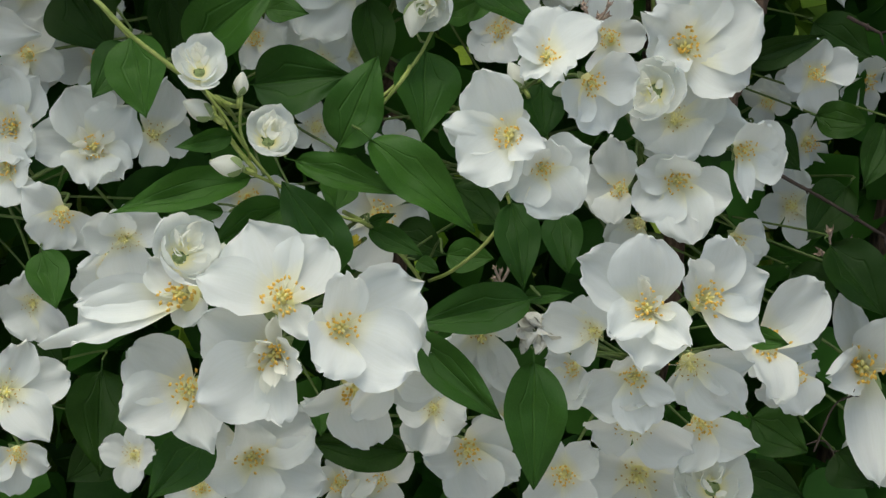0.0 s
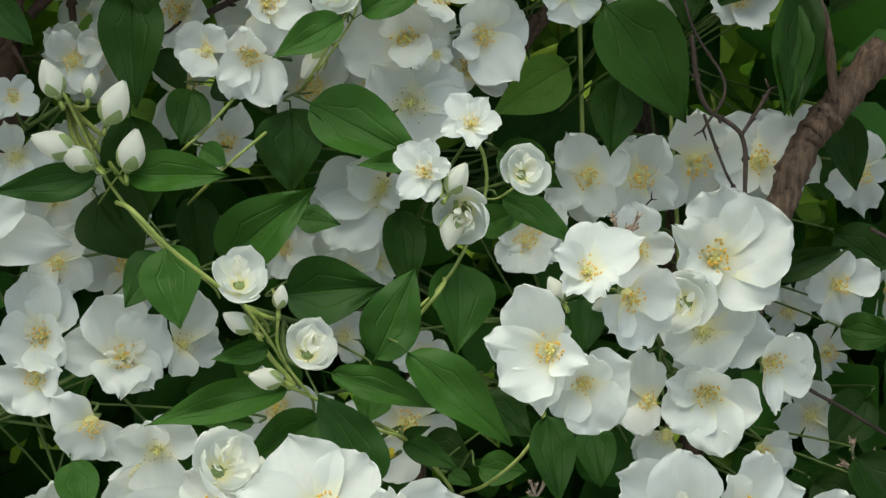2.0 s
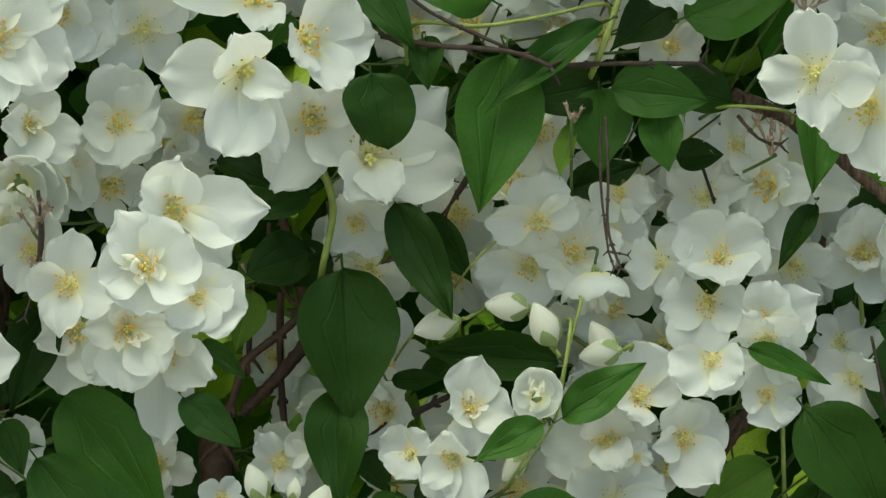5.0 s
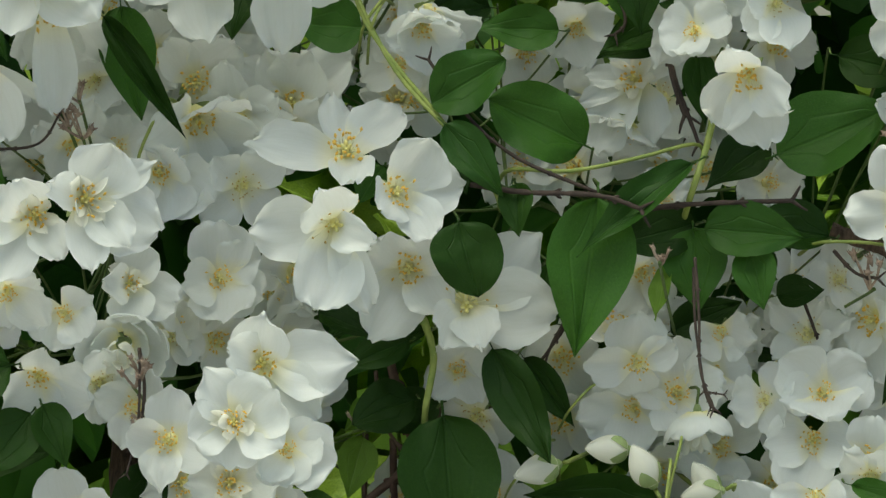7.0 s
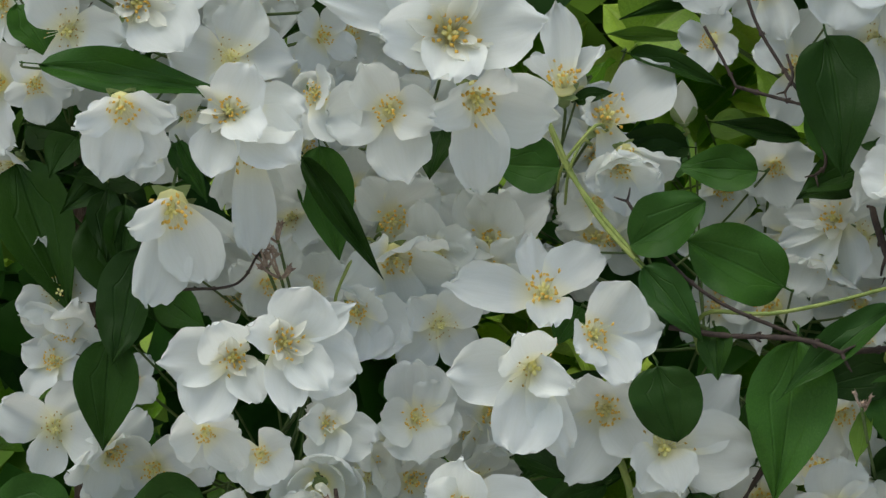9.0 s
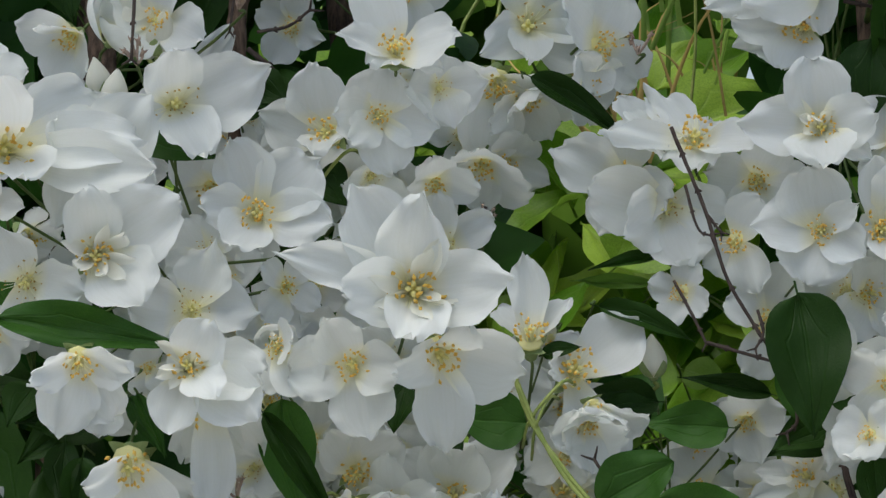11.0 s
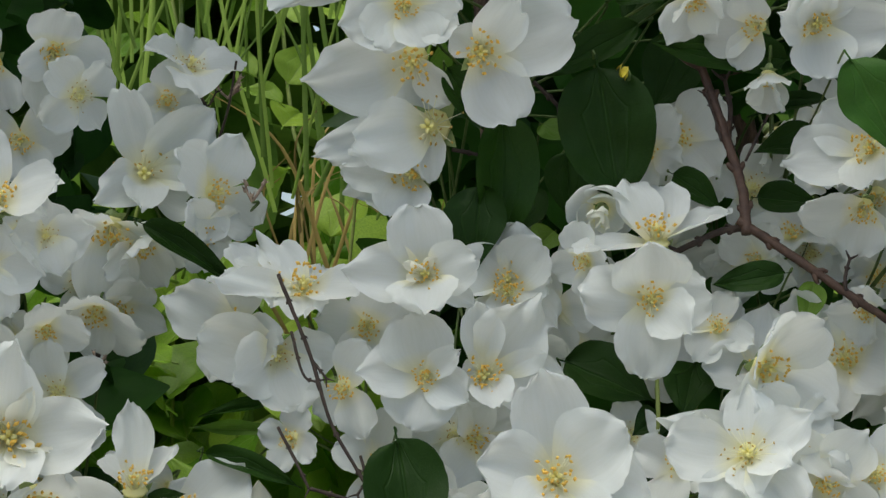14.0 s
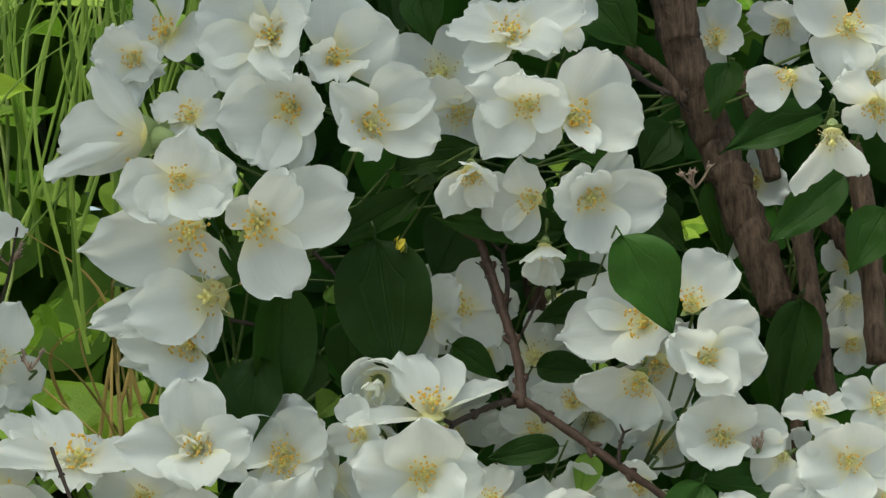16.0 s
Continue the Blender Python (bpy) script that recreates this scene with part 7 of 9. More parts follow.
s.flower(0.2027, 0.0496, 1.7154, 0.0225, -2, -10, 0, '4', ((163, 35, 0.99, 0.97), (0, 11, 1.26, 1.06), (-82, 14, 1.00, 1.06), (50, 9, 1.00, 0.56), (111, 53, 0.83, 0.74)))
s.flower(0.1825, 0.0594, 1.7170, 0.0185, -26, -18, 0, '4', ((-179, 12, 1.19, 1.19), (-121, 9, 1.00, 0.74), (90, 25, 0.93, 0.85)))
s.flower(0.1863, 0.0615, 1.6990, 0.0137, -8, -57, 250, 'h')
s.flower(0.2226, 0.0493, 1.6684, 0.0247, -27, 3, 0, '5', ((137, 13, 1.01, 1.05), (-171, 11, 1.26, 0.97), (-76, 40, 0.99, 0.88), (-8, 30, 0.76, 0.50)))
s.flower(0.2203, 0.0596, 1.6491, 0.0197, -20, -45, 0, '4', ((159, 21, 1.26, 1.01), (-111, 29, 1.00, 1.22), (-62, 13, 1.00, 0.69)))
s.leaf(0.2127, 0.0948, 1.6933, 0.1818, 0.0883, 1.6895, 0.0076, 0, 2)
s.leaf(0.2115, 0.0254, 1.6985, 0.2296, 0.0210, 1.6641, 0.0253, 0, 0)
s = Spray("white flowers clustered under a hanging green leaf", 0.2395, 0.1084, 1.6346, 40)
s.flower(0.2425, 0.0365, 1.6542, 0.0202, -8, -11, 0, '4', ((144, 41, 1.00, 0.96), (52, 4, 1.28, 1.07), (6, 5, 1.09, 1.07), (-50, 43, 1.00, 0.96), (-129, 63, 0.90, 0.91)))
s.flower(0.2397, 0.0516, 1.6754, 0.0195, -7, 23, 0, '4', ((47, 7, 1.12, 1.23), (99, -11, 0.88, 0.64)))
s.flower(0.2484, 0.0446, 1.6259, 0.0200, -13, -4, 0, '4', ((152, 34, 1.00, 1.08), (-98, 48, 1.00, 1.08), (3, 0, 1.27, 0.98), (81, 24, 1.00, 1.18)))
s.flower(0.2212, 0.0617, 1.6112, 0.0137, -17, -23, 240, '4')
s.leaf(0.2397, 0.0346, 1.6093, 0.2208, 0.0199, 1.5723, 0.0212, 0, 0)
s = Spray("white flower with a full ring of golden stamens", 0.2864, 0.0957, 1.6089, 41)
s.flower(0.2917, 0.0270, 1.6163, 0.0182, -10, -4, 0, '4', ((94, 29, 0.91, 1.50), (19, 4, 1.08, 1.39), (-163, 18, 1.16, 1.28), (-99, 9, 0.92, 1.28)))
s.flower(0.2698, 0.0377, 1.6183, 0.0121, -42, -7, 0, '4', ((151, 24, 0.92, 1.86), (-78, 3, 1.08, 1.69)))
s.flower(0.2606, 0.0267, 1.5928, 0.0176, -3, 17, 50, '4')
s.flower(0.3047, 0.0370, 1.6373, 0.0168, -1, 5, 60, '4')
s.flower(0.3050, 0.0287, 1.6016, 0.0144, -1, -3, 60, '4')
s.flower(0.2863, 0.0570, 1.6351, 0.0125, -8, 44, 90, '4')
s.leaf(0.2734, 0.0454, 1.6062, 0.2354, 0.0382, 1.6104, 0.0164, 0, 0)
s.leaf(0.2611, 0.0387, 1.5827, 0.2797, 0.0296, 1.5701, 0.0184, 0, 0)
s.leaf(0.2894, 0.0372, 1.5762, 0.3049, 0.0319, 1.5798, 0.0163, 0, 0)
s.withered(0.2606, 0.0341, 1.6249, 0.0033)
s = Spray("nodding white flower hanging from an old branch", 0.2959, 0.1563, 1.7022, 42)
s.flower(0.2874, 0.0167, 1.7335, 0.0199, -14, -67, 0, '4', ((-146, 38, 1.27, 0.63), (-55, 22, 1.00, 0.73), (-114, 15, 1.00, 0.51)))
s.flower(0.3072, 0.0314, 1.7467, 0.0180, -1, -31, 300, '4')
s.flower(0.3089, 0.1124, 1.6973, 0.0145, -11, -8, 60, '4')
s.flower(0.3078, 0.1092, 1.6835, 0.0132, -12, -37, 60, '4')
s.flower(0.2753, 0.1203, 1.7315, 0.0151, -9, -9, 60, '4')
s.flower(0.3146, 0.1366, 1.6687, 0.0123, -11, -6, 60, '4')
s.flower(0.2696, 0.1470, 1.7140, 0.0125, -8, -8, 60, '4')
s.leaf(0.2999, 0.0630, 1.7251, 0.2694, 0.0590, 1.7008, 0.0169, 0, 0)
s.leaf(0.2845, 0.0750, 1.6795, 0.2722, 0.0730, 1.6343, 0.0202, 0, 2)
s.leaf(0.3158, 0.0667, 1.7126, 0.3007, 0.0621, 1.6892, 0.0191, 0, 0)
s.leaf(0.2559, 0.1093, 1.7302, 0.2612, 0.1048, 1.7002, 0.0154, 0, 2)
s.leaf(0.2412, 0.1206, 1.7149, 0.2346, 0.1180, 1.7304, 0.0134, 0, 2)
s.withered(0.2472, 0.0897, 1.7326, 0.0059)
s = Spray("large white flowers with brown-dotted stamens, seen against grass", 0.1088, 0.1250, 1.7287, 43)
s.flower(0.0516, 0.0469, 1.7236, 0.0200, 3, -10, 0, '4', ((80, 34, 0.96, 1.19), (-163, 7, 1.22, 1.19), (-130, 10, 1.00, 0.99), (-54, 16, 0.98, 1.09), (-7, 16, 1.14, 1.19)))
s.flower(0.0922, 0.0633, 1.7525, 0.0244, -4, -11, 0, '5', ((-173, 13, 1.16, 1.26), (-127, 15, 1.13, 1.00), (-92, 15, 1.00, 0.82), (3, 46, 0.91, 0.74), (66, 47, 0.91, 0.82)))
s.flower(0.1214, 0.0616, 1.7451, 0.0268, 4, -11, 0, '4', ((39, 13, 1.14, 0.91), (-10, 18, 1.11, 0.83), (133, 33, 0.89, 0.67), (-137, 55, 0.89, 0.83)))
s.flower(0.0400, 0.0716, 1.7425, 0.0360, -125, 8, 0, '4', ((-20, 43, 0.99, 0.80), (54, 22, 1.01, 0.37), (-36, 38, 1.20, 0.29), (159, 1, 0.94, 0.47)))
s.flower(0.0545, 0.0787, 1.7516, 0.0175, 3, 4, 80, '4')
s.flower(0.1799, 0.0422, 1.7492, 0.0207, -9, -11, 0, '4', ((162, 16, 1.04, 1.15), (90, 35, 0.91, 1.15), (-2, 32, 0.91, 0.95), (-72, 13, 1.00, 0.95), (-131, 18, 1.16, 1.15)))
s.flower(0.1962, 0.0466, 1.7445, 0.0282, 10, -11, 0, '4', ((66, 13, 1.04, 0.96), (-6, 23, 1.00, 0.92), (-79, 51, 0.81, 0.48)))
s.flower(0.1592, 0.0578, 1.7275, 0.0160, -16, -57, 230, 'h')
s.flower(0.1564, 0.1059, 1.7581, 0.0180, 8, -11, 50, '4')
s.leaf(0.1949, 0.0723, 1.7058, 0.1432, 0.0655, 1.7107, 0.0170, 0, 2)
s.leaf(0.2180, 0.0639, 1.7280, 0.1931, 0.0562, 1.7323, 0.0084, 0, 0)
s.leaf(0.1316, 0.0941, 1.7336, 0.1689, 0.0893, 1.7394, 0.0161, 0, 2)
s.leaf(0.2392, 0.0952, 1.7504, 0.2251, 0.0897, 1.7337, 0.0175, 0, 2)
s.leaf(0.1478, 0.1171, 1.7446, 0.1339, 0.1065, 1.7250, 0.0178, 0, 2)
s = Spray("star-shaped white flowers high on the shrub", 0.1855, 0.1407, 1.7706, 44)
s.flower(0.0851, 0.0595, 1.7787, 0.0238, 2, -1, 0, 'd', ((165, 9, 1.27, 1.29), (-145, 4, 1.23, 1.20), (4, 46, 0.99, 1.02), (85, 17, 1.00, 1.15), (-71, 42, 0.99, 0.80)))
s.flower(0.1083, 0.0634, 1.7707, 0.0236, 5, -11, 0, '4', ((24, 16, 1.14, 1.22), (-89, 61, 0.88, 1.04), (86, 8, 1.11, 1.17), (171, 48, 0.89, 0.72)))
s.flower(0.0445, 0.1027, 1.7888, 0.0216, -6, 31, 150, '4')
s.flower(0.0315, 0.1006, 1.7796, 0.0167, -17, -11, 180, '4')
s.flower(0.1751, 0.0597, 1.7771, 0.0247, -3, 30, 0, 'd', ((131, -7, 1.00, 0.53), (92, -18, 1.00, 0.73), (-173, 10, 1.05, 0.64), (10, 21, 1.27, 0.73), (-39, 26, 1.00, 0.81), (-133, -2, 1.00, 0.64)))
s.flower(0.1930, 0.0707, 1.7835, 0.0164, 15, 20, 40, '4')
s.flower(0.2996, 0.0437, 1.7777, 0.0216, -10, -1, 0, '4', ((152, 21, 1.18, 0.92), (-105, 7, 0.97, 1.11), (7, 4, 1.03, 0.97), (-52, 4, 0.93, 0.87)))
s.flower(0.2777, 0.0446, 1.7595, 0.0154, -39, -18, 0, '4', ((-167, 26, 1.12, 1.16), (-24, -4, 0.88, 1.09)))
s.flower(0.3082, 0.0446, 1.7593, 0.0171, -1, -40, 290, '4')
s.flower(0.1502, 0.1095, 1.7737, 0.0205, -2, -21, 250, '4')
s.flower(0.2630, 0.1341, 1.7915, 0.0162, -8, -11, 60, '4')
s.flower(0.2910, 0.1358, 1.7986, 0.0150, -9, -12, 60, '4')
s.leaf(0.2934, 0.0703, 1.7501, 0.2536, 0.0655, 1.7355, 0.0182, 0, 0)
s.leaf(0.1413, 0.0960, 1.8047, 0.1453, 0.0905, 1.7830, 0.0164, 0, 2)
s.leaf(0.2075, 0.0971, 1.8023, 0.2241, 0.0912, 1.7798, 0.0231, 0, 2)
s.leaf(0.2631, 0.1040, 1.7764, 0.2565, 0.0924, 1.7531, 0.0142, 0, 2)
s.leaf(0.1312, 0.1437, 1.8153, 0.1330, 0.1322, 1.7920, 0.0138, 0, 2)
s = Spray("open white flowers beside a shaded leaf", 0.2660, 0.1046, 1.5512, 45)
s.flower(0.2636, 0.0632, 1.5955, 0.0210, -16, 37, 20, '4')
s.flower(0.2667, 0.0261, 1.5459, 0.0263, -8, 33, 45, '4')
s.flower(0.2361, 0.0539, 1.5550, 0.0248, -2, 28, 10, '4')
s.flower(0.2976, 0.0351, 1.5405, 0.0210, -0, 19, 60, '4')
s.withered(0.2514, 0.0379, 1.5524, 0.0055)
s = Spray("shaded white flowers behind the twigs", 0.2778, 0.1519, 1.5783, 46)
s.flower(0.2367, 0.0866, 1.5854, 0.0233, -28, -32, 30, '4')
s.flower(0.2571, 0.0887, 1.5724, 0.0210, 2, -23, 10, '5')
s.flower(0.3005, 0.0987, 1.5938, 0.0189, -0, -3, 30, '4')
s.flower(0.3103, 0.0813, 1.5629, 0.0186, -12, -22, 0, '4')
s.flower(0.2871, 0.0934, 1.6153, 0.0165, -10, -4, 0, '4')
s.flower(0.2747, 0.1025, 1.5878, 0.0189, -9, -13, 60, '4')
s.leaf(0.2580, 0.0598, 1.5631, 0.2836, 0.0589, 1.5855, 0.0239, 0, 2)
s.leaf(0.3132, 0.0702, 1.5857, 0.2900, 0.0580, 1.5594, 0.0179, 10, 2)
s.withered(0.2615, 0.0470, 1.5698, 0.0033)
s = Spray("white flowers hanging under broad leaves", 0.0832, 0.1061, 1.3986, 47)
s.flower(0.0508, 0.0279, 1.3957, 0.0175, 4, -20, 0, '4', ((92, -10, 1.08, 1.29), (28, 1, 0.92, 0.82), (177, 10, 1.14, 0.94), (-90, -21, 0.90, 1.06)))
s.flower(0.0829, 0.0451, 1.4053, 0.0119, -16, -21, 0, '4', ((-12, -2, 1.00, 1.58), (-157, 15, 1.00, 1.40)))
s.flower(0.1156, 0.0494, 1.4025, 0.0160, -10, 14, 10, '5')
s.flower(0.0660, 0.0447, 1.3818, 0.0182, 3, -4, 10, '4')
s.flower(0.0536, 0.0601, 1.4266, 0.0161, -5, -17, 50, '4')
s.flower(0.1264, 0.0490, 1.4228, 0.0137, -11, 13, 0, '4')
s.leaf(0.0367, 0.0152, 1.4559, 0.0307, 0.0047, 1.3995, 0.0303, 0, 0)
s.leaf(0.1215, 0.0315, 1.4401, 0.0884, 0.0273, 1.4486, 0.0189, 0, 2)
s.leaf(0.0192, 0.0548, 1.4302, 0.0252, 0.0450, 1.4142, 0.0146, 0, 2)
s.leaf(0.0909, 0.0144, 1.4380, 0.0959, 0.0058, 1.4158, 0.0151, 0, 0)
s.leaf(0.1032, 0.0417, 1.4180, 0.1193, 0.0366, 1.4223, 0.0125, 0, 2)
s.leaf(0.0620, 0.0252, 1.4307, 0.0574, 0.0144, 1.4109, 0.0082, 20, 1)
s.withered(0.1338, 0.0198, 1.4298, 0.0065)
s.stem(0.0020, 0.1178, 0.0219, 1.4386, 0.1401, 0.0216, 1.4373)
s.withered(0.0577, -0.0193, 1.4380, 0.0034)
s = Spray("shaded white flowers deep inside the shrub", -0.0844, 0.1328, 1.3693, 48)
s.flower(-0.0978, 0.0754, 1.3743, 0.0146, -3, 21, 288, '4')
s.flower(-0.0742, 0.0930, 1.3732, 0.0151, -15, 21, 298, '4')
s.flower(-0.0422, 0.1524, 1.3273, 0.0163, 0, 12, 0, '4', ((-177, 17, 0.91, 1.13), (99, 15, 1.16, 1.13), (17, 17, 0.98, 1.13), (-81, 6, 1.02, 1.13)))
s.flower(-0.0967, 0.0705, 1.3418, 0.0154, -2, -13, 162, '4')
s.flower(-0.1422, 0.1159, 1.2955, 0.0130, 0, 12, 0, '4', ((167, 8, 1.04, 1.19), (95, 16, 0.96, 1.19), (-5, 15, 0.91, 1.02), (-96, 5, 1.14, 1.28)))
s.flower(-0.1063, 0.0552, 1.4026, 0.0177, 10, -18, 359, '4')
s.flower(-0.0835, 0.0646, 1.4026, 0.0180, 15, -14, 274, '4')
s.leaf(-0.0521, 0.0802, 1.3622, -0.0591, 0.0691, 1.3408, 0.0149, 0, 1)
s.leaf(-0.0477, 0.0833, 1.3759, -0.0596, 0.0751, 1.3667, 0.0107, 0, 1)
s.withered(-0.0527, 0.0481, 1.3746, 0.0033)
s = Spray("shaded white flowers deep inside the shrub", -0.0231, 0.1290, 1.3615, 49)
s.flower(0.0058, 0.0884, 1.4023, 0.0179, -16, 11, 15, '4')
s.flower(-0.0076, 0.0688, 1.3720, 0.0186, -3, -25, 88, '4')
s.flower(-0.0052, 0.0563, 1.3410, 0.0191, 12, 16, 343, '4')
s.leaf(-0.0119, 0.0831, 1.3747, 0.0037, 0.0779, 1.3792, 0.0107, 0, 1)
s.leaf(-0.0224, 0.0620, 1.3773, -0.0488, 0.0561, 1.3708, 0.0167, 0, 2)
s.leaf(-0.0313, 0.0494, 1.3798, -0.0534, 0.0401, 1.3767, 0.0200, 0, 3)
s = Spray("shaded white flowers deep inside the shrub", -0.0599, 0.1211, 1.2936, 50)
s.flower(-0.0852, 0.0541, 1.2985, 0.0168, -6, 18, 359, '5')
s.flower(-0.0873, 0.1197, 1.2776, 0.0154, 0, 12, 0, '4', ((-172, 17, 0.95, 1.17), (100, 15, 1.05, 1.17), (14, 42, 0.95, 1.17), (-79, 7, 1.21, 1.17)))
s.flower(-0.0389, 0.0685, 1.3010, 0.0147, -19, 10, 54, '4')
s.flower(-0.0756, 0.1312, 1.2975, 0.0113, 0, 12, 0, '4', ((-165, 13, 0.97, 1.40), (101, 15, 1.24, 1.40), (12, 37, 0.97, 1.20), (-84, 6, 1.03, 1.40)))
s.flower(-0.0302, 0.1489, 1.3048, 0.0154, 0, 12, 0, '4', ((-168, 6, 0.93, 1.20), (100, 15, 1.08, 1.20), (9, 16, 0.93, 1.20), (-89, 6, 1.07, 1.20)))
s.flower(-0.0315, 0.0842, 1.2951, 0.0164, 0, 12, 0, '4', ((167, 5, 1.11, 0.99), (79, 35, 0.87, 0.99), (-40, 14, 1.09, 1.25), (-125, 4, 0.91, 1.12)))
s.leaf(-0.0385, 0.0677, 1.3083, -0.0177, 0.0635, 1.3168, 0.0127, 0, 1)
s = Spray("shaded white flowers deep inside the shrub", 0.0040, 0.1196, 1.3035, 51)
s.flower(-0.0133, 0.0639, 1.3207, 0.0192, -12, -17, 160, '4')
s.flower(-0.0006, 0.0469, 1.3211, 0.0182, 2, -7, 342, '5')
s.flower(0.0297, 0.0594, 1.3145, 0.0181, -13, 17, 328, '4')
s.flower(0.0000, 0.0682, 1.2898, 0.0182, 3, -16, 54, '4')
s.leaf(-0.0006, 0.0329, 1.3351, 0.0189, 0.0269, 1.3361, 0.0077, 0, 2)
s.leaf(-0.0006, 0.0722, 1.3278, 0.0131, 0.0627, 1.3132, 0.0128, 0, 1)
s.leaf(-0.0084, 0.0611, 1.2798, -0.0214, 0.0561, 1.2847, 0.0106, 0, 1)
s = Spray("shaded white flowers deep inside the shrub", -0.0693, 0.1180, 1.2449, 52)
s.flower(-0.0907, 0.0514, 1.2675, 0.0159, 25, 11, 72, '4')
s.flower(-0.1274, 0.1216, 1.2687, 0.0159, 0, 12, 0, '5', ((162, 8, 0.84, 0.99), (87, 16, 1.01, 0.99), (8, 16, 0.95, 0.99), (-59, 9, 1.00, 0.99), (-119, 4, 1.00, 0.99)))
s.flower(-0.1408, 0.1106, 1.2525, 0.0136, 0, 12, 0, '4', ((-178, 6, 1.00, 1.14), (92, 16, 1.00, 1.14), (4, 16, 1.00, 1.06), (-89, 6, 0.92, 0.98)))
s.flower(-0.0457, 0.0562, 1.2500, 0.0161, -3, 26, 113, '4')
s.leaf(-0.1312, 0.0093, 1.2775, -0.1166, 0.0008, 1.2672, 0.0169, 0, 2)
s = Spray("shaded white flowers deep inside the shrub", -0.0306, 0.1209, 1.2320, 53)
s.flower(-0.0354, 0.0613, 1.2672, 0.0169, -13, -7, 321, '4')
s.flower(-0.0715, 0.1267, 1.2617, 0.0141, 0, 12, 0, '4', ((-178, 6, 0.98, 1.13), (96, 16, 1.07, 1.13), (10, 16, 0.92, 1.13), (-75, 7, 1.02, 1.13)))
s.flower(-0.0229, 0.0600, 1.2481, 0.0200, 19, -20, 350, '5')
s.flower(-0.0453, 0.0606, 1.2224, 0.0154, 5, -8, 142, '4')
s.flower(-0.0188, 0.0617, 1.2225, 0.0186, -12, 27, 278, '4')
s = Spray("shaded white flowers deep inside the shrub", -0.0687, 0.1054, 1.2118, 54)
s = Spray("shaded white flowers deep inside the shrub", 0.0453, 0.1337, 1.3755, 55)
s.flower(0.0245, 0.0749, 1.3944, 0.0194, -25, -2, 137, '4')
s.flower(0.0604, 0.0773, 1.4009, 0.0149, 14, 13, 132, '4')
s.flower(0.0246, 0.0814, 1.3699, 0.0186, 1, -12, 329, '4')
s.flower(0.0555, 0.0688, 1.3749, 0.0196, 0, -8, 0, '5', ((-179, 4, 1.27, 1.25), (-95, -15, 1.00, 0.98), (3, 63, 1.00, 0.87), (107, 11, 1.00, 1.20)))
s.flower(0.0672, 0.0656, 1.3793, 0.0152, 8, -20, 325, '4')
s.leaf(0.0648, 0.0590, 1.4037, 0.0916, 0.0555, 1.4152, 0.0148, 0, 2)
s = Spray("shaded white flowers deep inside the shrub", 0.0991, 0.1439, 1.3924, 56)
s.flower(0.0832, 0.0867, 1.3855, 0.0173, -1, 20, 0, '4', ((-5, 16, 1.22, 1.38), (156, 10, 1.00, 1.13), (-85, 37, 0.95, 1.00)))
s.flower(0.1162, 0.0872, 1.4047, 0.0156, -9, -13, 195, '4')
s.flower(0.1005, 0.0673, 1.3698, 0.0149, -2, 20, 119, '4')
s.flower(0.0859, 0.0980, 1.4219, 0.0188, -33, 10, 278, '4')
s.flower(0.1147, 0.0854, 1.4164, 0.0192, 11, 14, 354, '5')
s.flower(0.0827, 0.0757, 1.4007, 0.0158, -24, 0, 242, '4')
s.flower(0.1089, 0.0852, 1.3916, 0.0200, -8, 10, 315, '5')
s.leaf(0.1013, 0.0710, 1.3669, 0.0981, 0.0698, 1.3883, 0.0107, 0, 1)
s.leaf(0.1064, 0.0769, 1.3926, 0.0881, 0.0727, 1.4011, 0.0130, 0, 2)
s = Spray("shaded white flowers deep inside the shrub", 0.0768, 0.1171, 1.3293, 57)
s.flower(0.0579, 0.0603, 1.3531, 0.0199, 17, -19, 172, '5')
s.flower(0.0815, 0.0608, 1.3436, 0.0185, 11, -15, 176, '4')
s.flower(0.1047, 0.0608, 1.3470, 0.0204, 11, -6, 144, '4')
s.flower(0.0555, 0.0510, 1.3208, 0.0147, 14, -23, 48, '4')
s.flower(0.0844, 0.0526, 1.3219, 0.0201, -20, 1, 57, '4')
s = Spray("shaded white flowers deep inside the shrub", 0.0596, 0.1094, 1.2841, 58)
s.flower(0.0489, 0.0543, 1.2923, 0.0187, -3, 2, 56, '4')
s.flower(0.0703, 0.0446, 1.2919, 0.0158, -13, 12, 310, '4')
s = Spray("shaded white flowers deep inside the shrub", 0.1089, 0.1265, 1.2887, 59)
s.flower(0.1089, 0.0665, 1.2967, 0.0187, -20, 17, 31, '4')
s.leaf(0.1430, 0.0449, 1.3033, 0.1135, 0.0376, 1.2854, 0.0201, 0, 1)
s = Spray("shaded white flowers deep inside the shrub", -0.1890, 0.1604, 1.5453, 60)
s.flower(-0.1981, 0.1164, 1.5542, 0.0198, -6, 8, 359, '5')
s.flower(-0.1666, 0.0991, 1.5544, 0.0160, 10, -27, 171, '4')
s.flower(-0.1729, 0.1025, 1.5294, 0.0196, 2, 18, 309, '5')
s.flower(-0.1759, 0.1142, 1.5398, 0.0207, -6, -16, 107, '4')
s.flower(-0.2189, 0.0984, 1.5852, 0.0175, 24, -18, 356, '5')
s.flower(-0.1922, 0.0900, 1.5886, 0.0156, 22, -24, 158, '5')
s.leaf(-0.2115, 0.0470, 1.5209, -0.2345, 0.0370, 1.5061, 0.0145, 0, 2)
